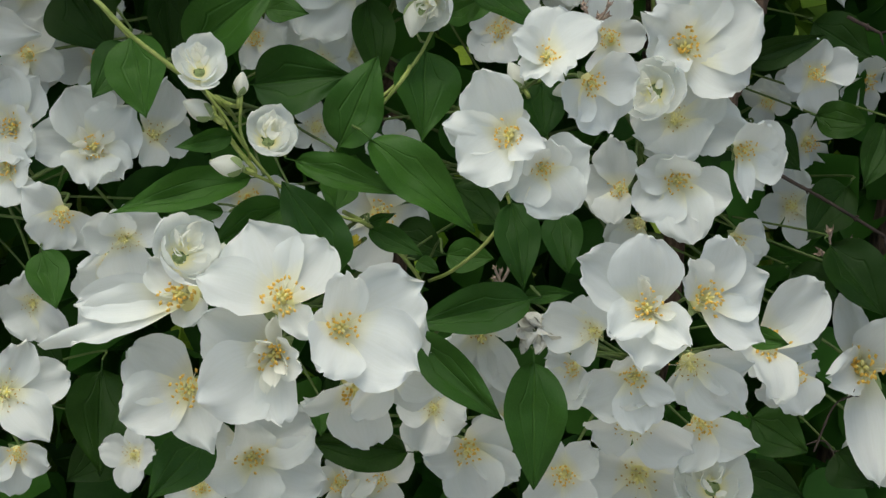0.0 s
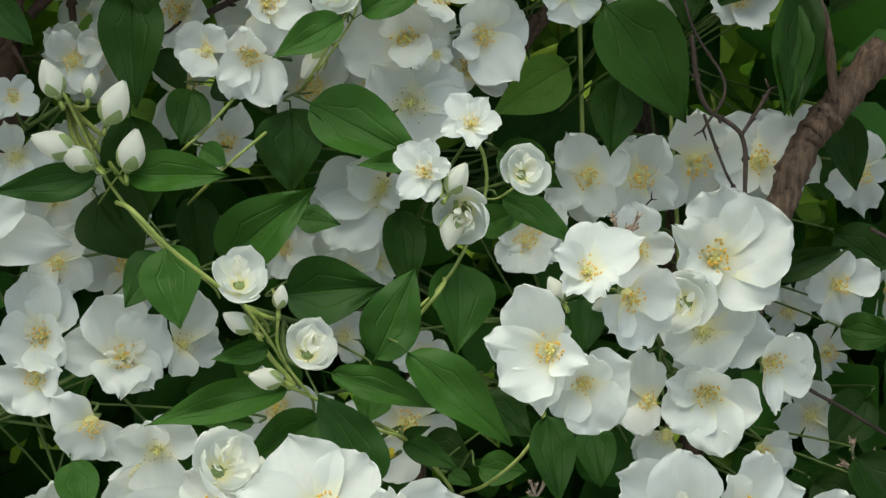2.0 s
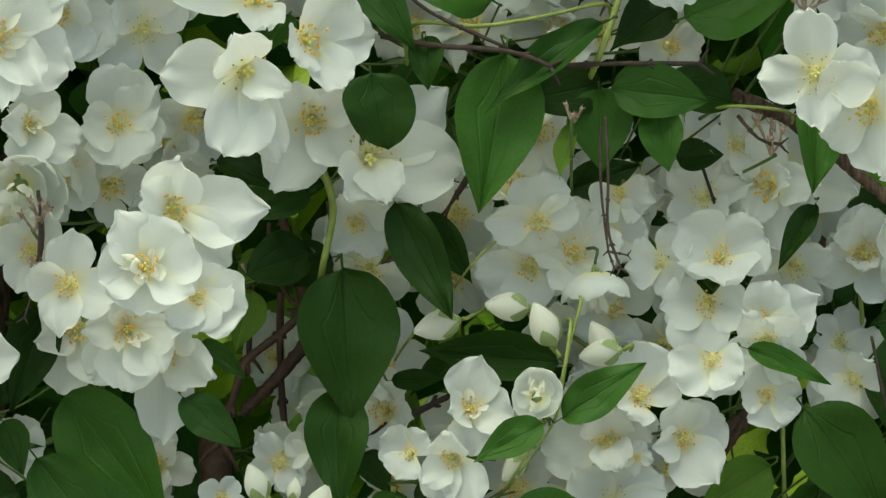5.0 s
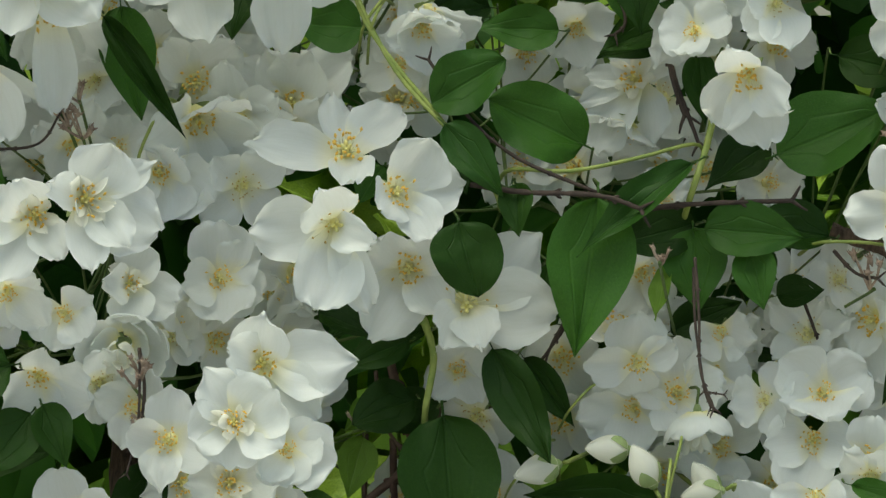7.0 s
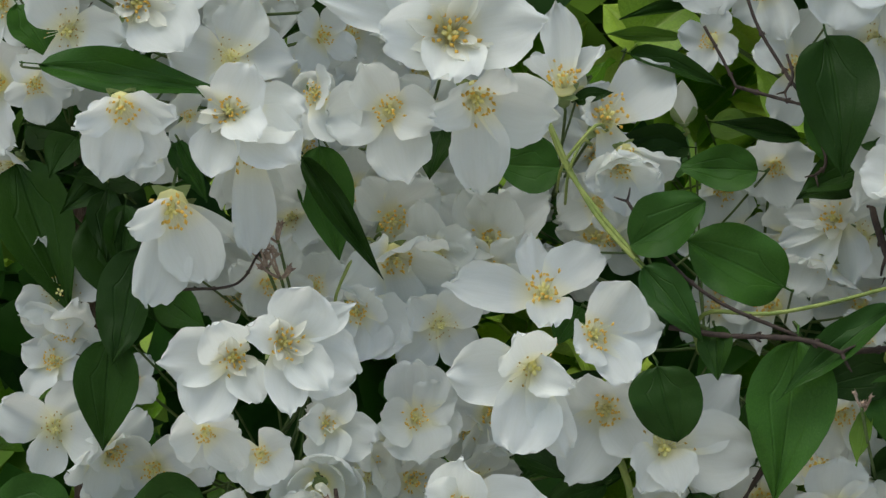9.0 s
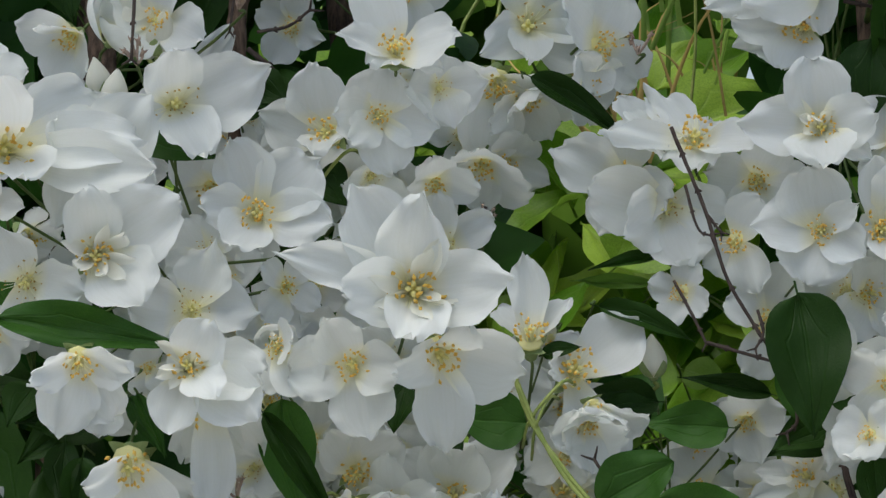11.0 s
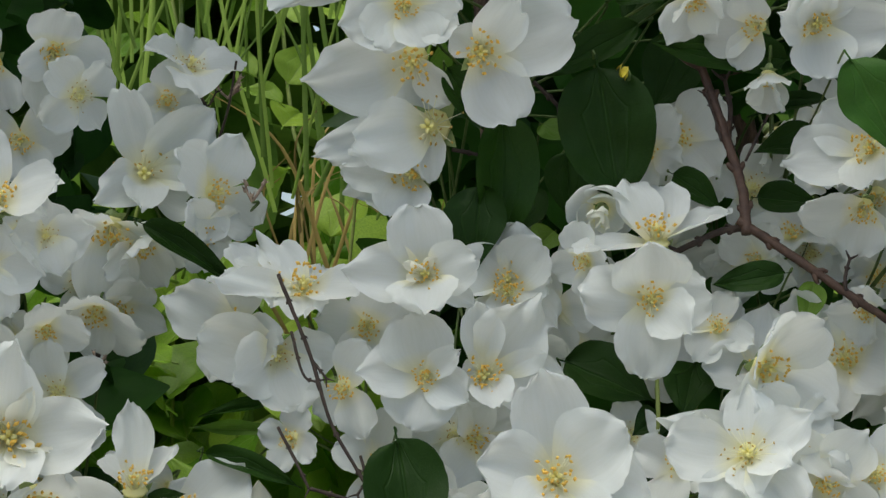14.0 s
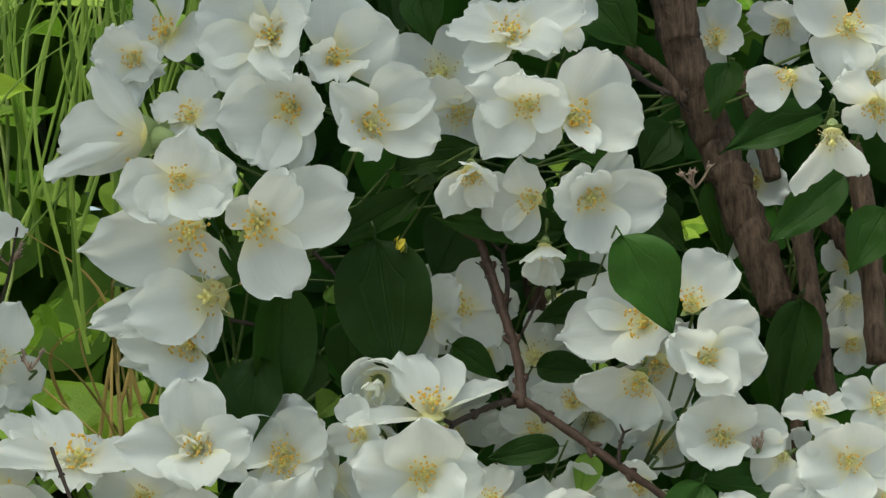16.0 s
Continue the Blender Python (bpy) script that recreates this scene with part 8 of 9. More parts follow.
s.leaf(-0.2091, 0.0529, 1.5165, -0.2184, 0.0431, 1.4854, 0.0191, 0, 2)
s.leaf(-0.1982, 0.0440, 1.5167, -0.2350, 0.0388, 1.5210, 0.0174, 0, 2)
s = Spray("shaded white flowers deep inside the shrub", -0.1345, 0.1689, 1.5258, 61)
s.flower(-0.1388, 0.1070, 1.5509, 0.0153, 13, -23, 309, '5')
s.flower(-0.1168, 0.1083, 1.5475, 0.0201, -15, -24, 114, '4')
s.flower(-0.1442, 0.1032, 1.5193, 0.0197, 25, -20, 249, '4')
s.flower(-0.1210, 0.1137, 1.5320, 0.0207, 27, -21, 272, '4')
s.flower(-0.1436, 0.1013, 1.5355, 0.0170, 19, 16, 69, '4')
s.flower(-0.1260, 0.1255, 1.5386, 0.0169, 17, -18, 195, '4')
s.flower(-0.1514, 0.1032, 1.5127, 0.0191, 6, 7, 332, '5')
s = Spray("shaded white flowers deep inside the shrub", -0.0779, 0.1623, 1.5382, 62)
s.flower(-0.0883, 0.1048, 1.5508, 0.0212, -3, -32, 257, '4')
s.flower(-0.0420, 0.1185, 1.5488, 0.0172, 7, -30, 111, '5')
s.flower(-0.0607, 0.1118, 1.5283, 0.0168, -17, -14, 219, '5')
s.flower(-0.0955, 0.0916, 1.5126, 0.0185, 0, -22, 211, '5')
s.flower(-0.0710, 0.1147, 1.5068, 0.0167, 11, -25, 124, '5')
s.flower(-0.1076, 0.0966, 1.5913, 0.0160, -6, -9, 69, '5')
s.flower(-0.0799, 0.0779, 1.5848, 0.0185, -18, -1, 20, '5')
s.leaf(-0.1006, 0.1256, 1.5143, -0.0865, 0.1204, 1.5184, 0.0136, 0, 1)
s.leaf(-0.0046, 0.1415, 1.5712, -0.0364, 0.1301, 1.5720, 0.0062, 0, 1)
s.withered(-0.0648, 0.0791, 1.5975, 0.0031)
s = Spray("shaded white flowers deep inside the shrub", -0.0452, 0.1620, 1.5003, 63)
s.flower(-0.0337, 0.1044, 1.5292, 0.0211, -15, -31, 76, '4')
s.flower(-0.0590, 0.1058, 1.5037, 0.0153, -14, 16, 334, '5')
s.flower(-0.0330, 0.0907, 1.4926, 0.0154, -13, -27, 172, '5')
s.flower(-0.0365, 0.0853, 1.4919, 0.0250, 0, 12, 0, '4', ((119, 21, 1.05, 0.78), (75, 29, 0.95, 0.74), (51, 17, 1.21, 0.70), (-113, 45, 0.95, 0.61)))
s.flower(-0.0405, 0.1158, 1.5079, 0.0185, 27, -34, 55, '5')
s.flower(-0.0454, 0.1118, 1.4828, 0.0189, -12, -24, 257, '5')
s.flower(-0.0597, 0.0834, 1.5336, 0.0167, 18, -7, 161, '4')
s = Spray("shaded white flowers deep inside the shrub", -0.1886, 0.1540, 1.4797, 64)
s.flower(-0.1988, 0.0807, 1.5014, 0.0349, 33, -25, 0, '4', ((-96, 6, 1.13, 0.71), (-59, 5, 0.89, 0.55), (-37, 23, 1.11, 0.71), (-160, 40, 0.89, 0.52)))
s.flower(-0.1814, 0.1071, 1.4738, 0.0185, 34, -25, 256, '5')
s.leaf(-0.2253, 0.0514, 1.5042, -0.1976, 0.0365, 1.4665, 0.0276, 0, 2)
s = Spray("shaded white flowers deep inside the shrub", -0.1274, 0.1579, 1.4860, 65)
s.flower(-0.1406, 0.0993, 1.4967, 0.0206, -14, 12, 65, '5')
s.flower(-0.1135, 0.1020, 1.4976, 0.0195, 11, -1, 0, '5', ((33, 16, 1.15, 1.22), (-12, 16, 1.10, 1.11), (147, 37, 0.90, 0.78), (-84, 35, 0.90, 1.11)))
s.flower(-0.1260, 0.1143, 1.5052, 0.0204, 7, 19, 190, '4')
s.flower(-0.1484, 0.0895, 1.4740, 0.0189, -14, 14, 54, '4')
s.flower(-0.1224, 0.1087, 1.4740, 0.0161, 6, -17, 249, '4')
s.flower(-0.0952, 0.1049, 1.4855, 0.0179, 24, 13, 26, '4')
s.flower(-0.1477, 0.0666, 1.5261, 0.0185, 30, -25, 8, '4')
s.flower(-0.1516, 0.0733, 1.5012, 0.0178, 0, 12, 0, '4', ((-131, 6, 1.01, 1.34), (-78, 0, 1.26, 1.58), (-42, 28, 0.99, 1.34), (97, 61, 0.99, 1.09)))
s = Spray("shaded white flowers deep inside the shrub", 0.1181, 0.2031, 1.6722, 66)
s.leaf(0.1604, 0.1076, 1.7219, 0.1467, 0.1039, 1.6912, 0.0241, 0, 2)
s.leaf(0.1544, 0.1706, 1.7096, 0.1510, 0.1604, 1.6919, 0.0139, 0, 1)
s.leaf(0.1054, 0.1674, 1.6957, 0.1165, 0.1594, 1.6875, 0.0139, 0, 1)
s.leaf(0.1090, 0.1570, 1.6505, 0.0995, 0.1491, 1.6430, 0.0137, 0, 1)
s.leaf(0.1133, 0.1096, 1.6768, 0.1125, 0.1039, 1.6495, 0.0173, 0, 2)
s.leaf(0.1010, 0.1086, 1.6633, 0.0896, 0.0977, 1.6426, 0.0153, 0, 2)
s = Spray("shaded white flowers deep inside the shrub", 0.1749, 0.1973, 1.6661, 67)
s.flower(0.1633, 0.1323, 1.6889, 0.0159, 2, -39, 344, '4')
s.flower(0.1959, 0.1381, 1.6868, 0.0190, 18, -35, 131, '4')
s.flower(0.1539, 0.1446, 1.6570, 0.0172, -4, -38, 339, '5')
s.flower(0.1865, 0.1341, 1.6636, 0.0192, -12, -7, 341, '4')
s = Spray("shaded white flowers deep inside the shrub", 0.2229, 0.1963, 1.6650, 68)
s.flower(0.2190, 0.1394, 1.6906, 0.0194, -5, -11, 205, '4')
s.flower(0.2122, 0.1271, 1.6662, 0.0154, -30, 13, 156, '5')
s.flower(0.2375, 0.1424, 1.6621, 0.0208, -27, -21, 35, '4')
s.leaf(0.2099, 0.1025, 1.6810, 0.1851, 0.0951, 1.6759, 0.0131, 0, 2)
s.leaf(0.2283, 0.1228, 1.7244, 0.2442, 0.1110, 1.7001, 0.0157, 0, 2)
s = Spray("shaded white flowers deep inside the shrub", 0.1336, 0.1908, 1.6109, 69)
s.flower(0.1247, 0.1216, 1.6349, 0.0155, -9, -28, 10, '4')
s.flower(0.1509, 0.1467, 1.6374, 0.0210, -9, -18, 111, '4')
s.flower(0.1135, 0.1156, 1.6021, 0.0177, 10, -23, 51, '4')
s.flower(0.1452, 0.1393, 1.6011, 0.0213, -5, -5, 49, '4')
s = Spray("shaded white flowers deep inside the shrub", 0.1886, 0.1898, 1.6120, 70)
s.flower(0.1815, 0.1300, 1.6356, 0.0174, -6, -36, 176, '5')
s.flower(0.2118, 0.1445, 1.6390, 0.0180, -25, -10, 187, '5')
s.flower(0.1653, 0.1251, 1.6054, 0.0197, 10, 11, 267, '5')
s.flower(0.1959, 0.1198, 1.5998, 0.0182, 11, -14, 247, '5')
s = Spray("shaded white flowers deep inside the shrub", 0.2319, 0.1994, 1.6080, 71)
s.flower(0.2368, 0.1434, 1.6303, 0.0167, -7, 11, 158, '5')
s.flower(0.2270, 0.1353, 1.6018, 0.0160, 8, 8, 207, '4')
s = Spray("shaded white flowers deep inside the shrub", -0.2448, 0.1539, 1.6236, 72)
s.flower(-0.2486, 0.0900, 1.6398, 0.0163, 13, -11, 196, '4')
s.flower(-0.2206, 0.0982, 1.6395, 0.0162, -13, -14, 126, '5')
s.flower(-0.2651, 0.0936, 1.6155, 0.0202, 16, 7, 132, '5')
s = Spray("shaded white flowers deep inside the shrub", -0.1769, 0.1629, 1.6183, 73)
s.flower(-0.1905, 0.1142, 1.6411, 0.0339, 21, -7, 0, '4', ((19, 4, 1.07, 0.69), (-14, -14, 0.93, 0.75), (59, 19, 1.18, 0.39), (-164, 40, 0.90, 0.72)))
s.flower(-0.1569, 0.0963, 1.6374, 0.0171, -6, -27, 176, '4')
s.flower(-0.2057, 0.1080, 1.6185, 0.0192, 3, -1, 283, '5')
s.flower(-0.1698, 0.0828, 1.6074, 0.0204, 20, -17, 196, '5')
s.flower(-0.1636, 0.1128, 1.6291, 0.0191, -12, -2, 216, '5')
s.leaf(-0.1479, 0.0849, 1.6496, -0.1377, 0.0745, 1.6312, 0.0194, 0, 2)
s.leaf(-0.1596, 0.0813, 1.6337, -0.1484, 0.0785, 1.6484, 0.0150, 0, 2)
s.leaf(-0.1562, 0.0827, 1.6495, -0.1402, 0.0767, 1.6374, 0.0150, 0, 2)
s = Spray("shaded white flowers deep inside the shrub", -0.1092, 0.1614, 1.6160, 74)
s.flower(-0.1019, 0.1153, 1.6491, 0.0158, 27, -16, 264, '5')
s.flower(-0.1228, 0.0959, 1.6104, 0.0196, -16, -11, 243, '5')
s.flower(-0.1382, 0.0969, 1.6302, 0.0189, 29, -18, 192, '5')
s.flower(-0.1053, 0.0896, 1.6331, 0.0197, -0, -28, 220, '5')
s.flower(-0.0767, 0.1127, 1.6285, 0.0166, 2, -31, 256, '4')
s.flower(-0.1192, 0.0977, 1.6103, 0.0166, -0, 2, 50, '5')
s.flower(-0.1002, 0.1017, 1.6061, 0.0169, 0, -8, 200, '4')
s.leaf(-0.1308, 0.0867, 1.6129, -0.1189, 0.0779, 1.6014, 0.0172, 0, 2)
s = Spray("shaded white flowers deep inside the shrub", -0.0836, 0.1486, 1.5866, 75)
s.flower(-0.0844, 0.0766, 1.6081, 0.0155, 21, -7, 97, '4')
s.flower(-0.0616, 0.1093, 1.6184, 0.0178, 24, -21, 255, '4')
s.flower(-0.1099, 0.0820, 1.5796, 0.0176, -5, 7, 56, '5')
s.flower(-0.0784, 0.0867, 1.5722, 0.0195, -15, -18, 359, '4')
s.stem(0.0021, -0.0914, 0.0819, 1.6099, -0.0921, 0.0774, 1.5904)
s = Spray("shaded white flowers deep inside the shrub", -0.2492, 0.1268, 1.5638, 76)
s.flower(-0.2428, 0.0838, 1.5900, 0.0191, 35, -26, 194, '5')
s.flower(-0.2372, 0.0798, 1.5605, 0.0193, 27, -29, 19, '5')
s.flower(-0.2548, 0.0385, 1.5825, 0.0183, 30, -7, 305, '5')
s.flower(-0.2620, 0.0650, 1.5542, 0.0247, -10, -29, 292, '4')
s.leaf(-0.2438, 0.0158, 1.5800, -0.2308, 0.0096, 1.5614, 0.0152, 0, 0)
s = Spray("shaded white flowers deep inside the shrub", -0.1564, 0.1500, 1.5638, 77)
s.flower(-0.1575, 0.0861, 1.5904, 0.0168, 12, -5, 220, '4')
s.flower(-0.1834, 0.0925, 1.5587, 0.0148, 23, -29, 147, '4')
s.flower(-0.1469, 0.0756, 1.5574, 0.0166, 24, -31, 276, '4')
s.flower(-0.1499, 0.0977, 1.5993, 0.0162, 32, -26, 36, '4')
s.flower(-0.1651, 0.0877, 1.5727, 0.0164, 28, 6, 301, '4')
s.flower(-0.1321, 0.0926, 1.5716, 0.0155, -8, 3, 331, '4')
s.flower(-0.1602, 0.0975, 1.5524, 0.0150, 22, 9, 33, '4')
s = Spray("shaded white flowers deep inside the shrub", -0.1087, 0.1406, 1.5296, 78)
s.flower(-0.1012, 0.0913, 1.5570, 0.0188, 9, 13, 256, '5')
s.flower(-0.1185, 0.0615, 1.5281, 0.0152, 25, -4, 85, '4')
s.flower(-0.1234, 0.0883, 1.5520, 0.0160, 28, -33, 314, '4')
s.flower(-0.1014, 0.0759, 1.5426, 0.0172, 31, -3, 345, '5')
s.flower(-0.0988, 0.0857, 1.5083, 0.0196, -17, -13, 182, '5')
s.leaf(-0.0922, 0.0478, 1.5330, -0.0953, 0.0378, 1.5166, 0.0144, 0, 2)
s = Spray("shaded white flowers deep inside the shrub", -0.2598, 0.1368, 1.5152, 79)
s.flower(-0.2598, 0.0768, 1.5232, 0.0202, -10, -29, 147, '4')
s.leaf(-0.2570, 0.0660, 1.5230, -0.2349, 0.0473, 1.4689, 0.0281, 0, 2)
s.leaf(-0.2563, 0.0797, 1.5380, -0.2369, 0.0725, 1.5336, 0.0173, 0, 2)
s = Spray("shaded white flowers deep inside the shrub", -0.1147, 0.1277, 1.4869, 80)
s.flower(-0.1290, 0.0661, 1.5122, 0.0145, 8, -32, 94, '5')
s.flower(-0.1197, 0.0765, 1.4858, 0.0172, 0, 14, 263, '4')
s.flower(-0.0954, 0.0606, 1.4867, 0.0196, 14, 4, 242, '5')
s.leaf(-0.1355, 0.0291, 1.5275, -0.1299, 0.0201, 1.4857, 0.0196, 0, 0)
s = Spray("shaded white flowers deep inside the shrub", -0.0754, 0.1278, 1.4895, 81)
s.flower(-0.0736, 0.0615, 1.4806, 0.0158, -10, -4, 59, '4')
s.flower(-0.0766, 0.0677, 1.4904, 0.0238, 0, 12, 0, '4', ((145, 20, 1.14, 0.76), (115, 29, 1.00, 0.72), (66, 33, 1.00, 0.94), (34, 14, 1.27, 0.94), (-146, 55, 0.78, 0.63)))
s.leaf(-0.0957, 0.0688, 1.4947, -0.0846, 0.0608, 1.4781, 0.0128, 0, 2)
s = Spray("shaded white flowers deep inside the shrub", -0.1384, 0.1230, 1.4503, 82)
s.flower(-0.1384, 0.0630, 1.4583, 0.0192, 11, 11, 313, '4')
s.flower(-0.1420, 0.0631, 1.4753, 0.0136, 0, 12, 0, '4', ((98, 21, 0.98, 1.42), (15, 10, 1.02, 1.42), (-151, 9, 1.08, 1.42), (-59, 0, 0.94, 1.42)))
s = Spray("shaded white flowers deep inside the shrub", -0.0764, 0.1145, 1.4212, 83)
s.flower(-0.0764, 0.0545, 1.4292, 0.0188, 5, 7, 99, '5')
s = Spray("shaded white flowers deep inside the shrub", -0.1366, 0.1044, 1.3926, 84)
s.flower(-0.1366, 0.0444, 1.4006, 0.0154, 7, -7, 354, '4')
s = Spray("shaded white flowers deep inside the shrub", 0.0228, 0.1748, 1.4860, 85)
s.flower(0.0116, 0.1166, 1.5113, 0.0168, 14, -18, 302, '4')
s.flower(0.0399, 0.1168, 1.5145, 0.0205, -21, -29, 142, '5')
s.flower(0.0143, 0.1165, 1.4886, 0.0205, 5, -12, 104, '4')
s.flower(0.0369, 0.1115, 1.4919, 0.0172, 14, -22, 96, '4')
s.flower(0.0113, 0.1125, 1.4639, 0.0176, -1, 13, 215, '4')
s.leaf(-0.0080, 0.1262, 1.5173, -0.0191, 0.1206, 1.5196, 0.0135, 0, 1)
s.leaf(0.0080, 0.1309, 1.5375, 0.0236, 0.1236, 1.5324, 0.0135, 0, 1)
s.leaf(0.0315, 0.1268, 1.5199, 0.0399, 0.1177, 1.5069, 0.0132, 0, 1)
s.leaf(-0.0079, 0.1253, 1.5134, -0.0208, 0.1192, 1.5135, 0.0132, 0, 1)
s = Spray("shaded white flowers deep inside the shrub", 0.0796, 0.1789, 1.4872, 86)
s.flower(0.0633, 0.1265, 1.5070, 0.0188, 16, -9, 262, '4')
s.flower(0.0862, 0.1298, 1.5112, 0.0200, 7, -15, 353, '4')
s.flower(0.1087, 0.1110, 1.5114, 0.0195, 11, -2, 285, '5')
s.flower(0.0648, 0.1075, 1.4911, 0.0190, -22, -7, 318, '4')
s.flower(0.0880, 0.1198, 1.4882, 0.0157, 11, -15, 335, '5')
s.flower(0.0667, 0.1189, 1.4623, 0.0200, 18, 10, 190, '4')
s.leaf(0.0522, 0.1229, 1.5028, 0.0319, 0.1158, 1.4986, 0.0201, 0, 1)
s = Spray("shaded white flowers deep inside the shrub", 0.0312, 0.1621, 1.4567, 87)
s.flower(0.0312, 0.1021, 1.4647, 0.0199, -13, -0, 176, '4')
s = Spray("shaded white flowers deep inside the shrub", 0.0985, 0.1628, 1.4529, 88)
s.flower(0.0829, 0.1016, 1.4611, 0.0190, -9, 13, 107, '4')
s.flower(0.1141, 0.1040, 1.4606, 0.0192, -19, -11, 137, '5')
s = Spray("shaded white flowers deep inside the shrub", 0.1660, 0.1503, 1.4062, 89)
s.flower(0.1671, 0.0934, 1.4262, 0.0198, -7, 2, 183, '4')
s.flower(0.1649, 0.0871, 1.4022, 0.0207, -34, -10, 50, '4')
s = Spray("shaded white flowers deep inside the shrub", 0.1732, 0.0965, 1.4719, 90)
s.flower(0.1767, 0.0303, 1.4674, 0.0183, -12, -25, 106, '5')
s.flower(0.1696, 0.0427, 1.4924, 0.0197, -32, -1, 202, '4')
s.leaf(0.1528, 0.0294, 1.4534, 0.1494, 0.0148, 1.4168, 0.0160, 0, 0)
s = Spray("shaded white flowers deep inside the shrub", -0.1552, 0.0623, 1.3245, 91)
s.flower(-0.1507, -0.0047, 1.3446, 0.0213, -9, 1, 288, '4')
s.flower(-0.1597, 0.0093, 1.3205, 0.0178, -16, -6, 206, '4')
s.leaf(-0.1397, 0.0093, 1.3218, -0.1304, -0.0006, 1.3058, 0.0128, 0, 2)
s.leaf(-0.1187, 0.0212, 1.3299, -0.0797, 0.0049, 1.2859, 0.0299, 0, 0)
s.leaf(-0.1337, 0.0066, 1.2979, -0.1625, -0.0019, 1.2877, 0.0232, 0, 2)
s.leaf(-0.1276, 0.0093, 1.3086, -0.0940, -0.0059, 1.2706, 0.0244, 0, 0)
branch("twig", "thin dark leafless twig among the flowers", TWIG, 0.0008, "bare twigs of the shrub", 0.2399, -0.0275, 1.0915, 0.2475, -0.0237, 1.1077, 0.2550, -0.0228, 1.1117)
branch("twig", "thin dark leafless twig among the flowers", TWIG, 0.0008, "bare twigs of the shrub", 0.2296, -0.0184, 1.0862, 0.2448, -0.0171, 1.0921, 0.2503, -0.0181, 1.0878)
branch("twig", "thin dark leafless twig among the flowers", TWIG, 0.0015, "bare twigs of the shrub", 0.2616, 0.0382, 1.2426, 0.2749, 0.0367, 1.2363)
branch("twig", "thin dark leafless twig among the flowers", TWIG, 0.0015, "bare twigs of the shrub", 0.2377, 0.0344, 1.1818, 0.2577, 0.0319, 1.1710, 0.2797, 0.0289, 1.1580)
branch("twig", "thin dark leafless twig among the flowers", TWIG, 0.0008, "bare twigs of the shrub", 0.1568, -0.0009, 1.2510, 0.1669, 0.0014, 1.2611)
branch("branch", "weathered brown woody branch with rough bark", BARK, 0.0130, "woody branches of the shrub", 0.2629, 0.0340, 1.3134, 0.2430, 0.0292, 1.2925, 0.2299, 0.0253, 1.2759, 0.2188, 0.0192, 1.2491, 0.2079, 0.0111, 1.2142)
branch("branch", "weathered brown woody branch with rough bark", BARK, 0.0044, "woody branches of the shrub", 0.2180, 0.0399, 1.3609, 0.2309, 0.0342, 1.3364, 0.2373, 0.0304, 1.3200, 0.2405, 0.0242, 1.2933)
branch("twig", "thin dark leafless twig among the flowers", TWIG, 0.0020, "bare twigs of the shrub", 0.1830, 0.0198, 1.3187, 0.1876, 0.0143, 1.2945, 0.2020, 0.0115, 1.2825, 0.2030, 0.0059, 1.2582)
branch("twig", "thin dark leafless twig among the flowers", TWIG, 0.0012, "bare twigs of the shrub", 0.1745, 0.0232, 1.3556, 0.1818, 0.0158, 1.3234, 0.1944, 0.0107, 1.3014, 0.1859, 0.0070, 1.2852)
branch("twig", "thin dark leafless twig among the flowers", TWIG, 0.0012, "bare twigs of the shrub", 0.1864, 0.0084, 1.2913, 0.1943, 0.0037, 1.2712, 0.2006, 0.0014, 1.2612)
branch("twig", "thin dark leafless twig among the flowers", TWIG, 0.0016, "bare twigs of the shrub", 0.2034, 0.0166, 1.2826, 0.2098, 0.0188, 1.2918, 0.2142, 0.0204, 1.2990)
branch("twig", "thin dark leafless twig among the flowers", TWIG, 0.0028, "bare twigs of the shrub", -0.0099, 0.0441, 1.3128, 0.0087, 0.0461, 1.3211, 0.0253, 0.0480, 1.3295)
branch("branch", "weathered brown woody branch with rough bark", BARK, 0.0056, "woody branches of the shrub", 0.1411, 0.0673, 1.3244, 0.1258, 0.0625, 1.3032)
branch("branch", "weathered brown woody branch with rough bark", RED_TWIG, 0.0040, "woody branches of the shrub", 0.0075, 0.0800, 1.3792, -0.0096, 0.0770, 1.3662, -0.0265, 0.0740, 1.3532)
branch("twig", "thin dark leafless twig among the flowers", TWIG, 0.0011, "bare twigs of the shrub", 0.0707, 0.0098, 1.4307, 0.0709, 0.0050, 1.4099, 0.0736, -0.0003, 1.3872)
branch("twig", "thin dark leafless twig among the flowers", TWIG, 0.0009, "bare twigs of the shrub", 0.0736, -0.0003, 1.3872, 0.0757, -0.0016, 1.3814)
branch("twig", "thin dark leafless twig among the flowers", TWIG, 0.0008, "bare twigs of the shrub", 0.0736, -0.0003, 1.3872, 0.0807, -0.0005, 1.3860)
branch("branch", "weathered brown woody branch with rough bark", RED_TWIG, 0.0040, "woody branches of the shrub", 0.1320, 0.0560, 1.3199, 0.1191, 0.0521, 1.3030)
branch("branch", "weathered brown woody branch with rough bark", BARK, 0.0056, "woody branches of the shrub", 0.1235, 0.0431, 1.4418, 0.1435, 0.0413, 1.4341, 0.1604, 0.0386, 1.4221, 0.1836, 0.0342, 1.4032)
branch("twig", "thin dark leafless twig among the flowers", TWIG, 0.0010, "bare twigs of the shrub", -0.1260, -0.0069, 1.4030, -0.1265, -0.0124, 1.3790, -0.1303, -0.0164, 1.3617)
branch("twig", "thin dark leafless twig among the flowers", TWIG, 0.0012, "bare twigs of the shrub", 0.0266, 0.0364, 1.4127, 0.0186, 0.0331, 1.3983, 0.0147, 0.0289, 1.3801)
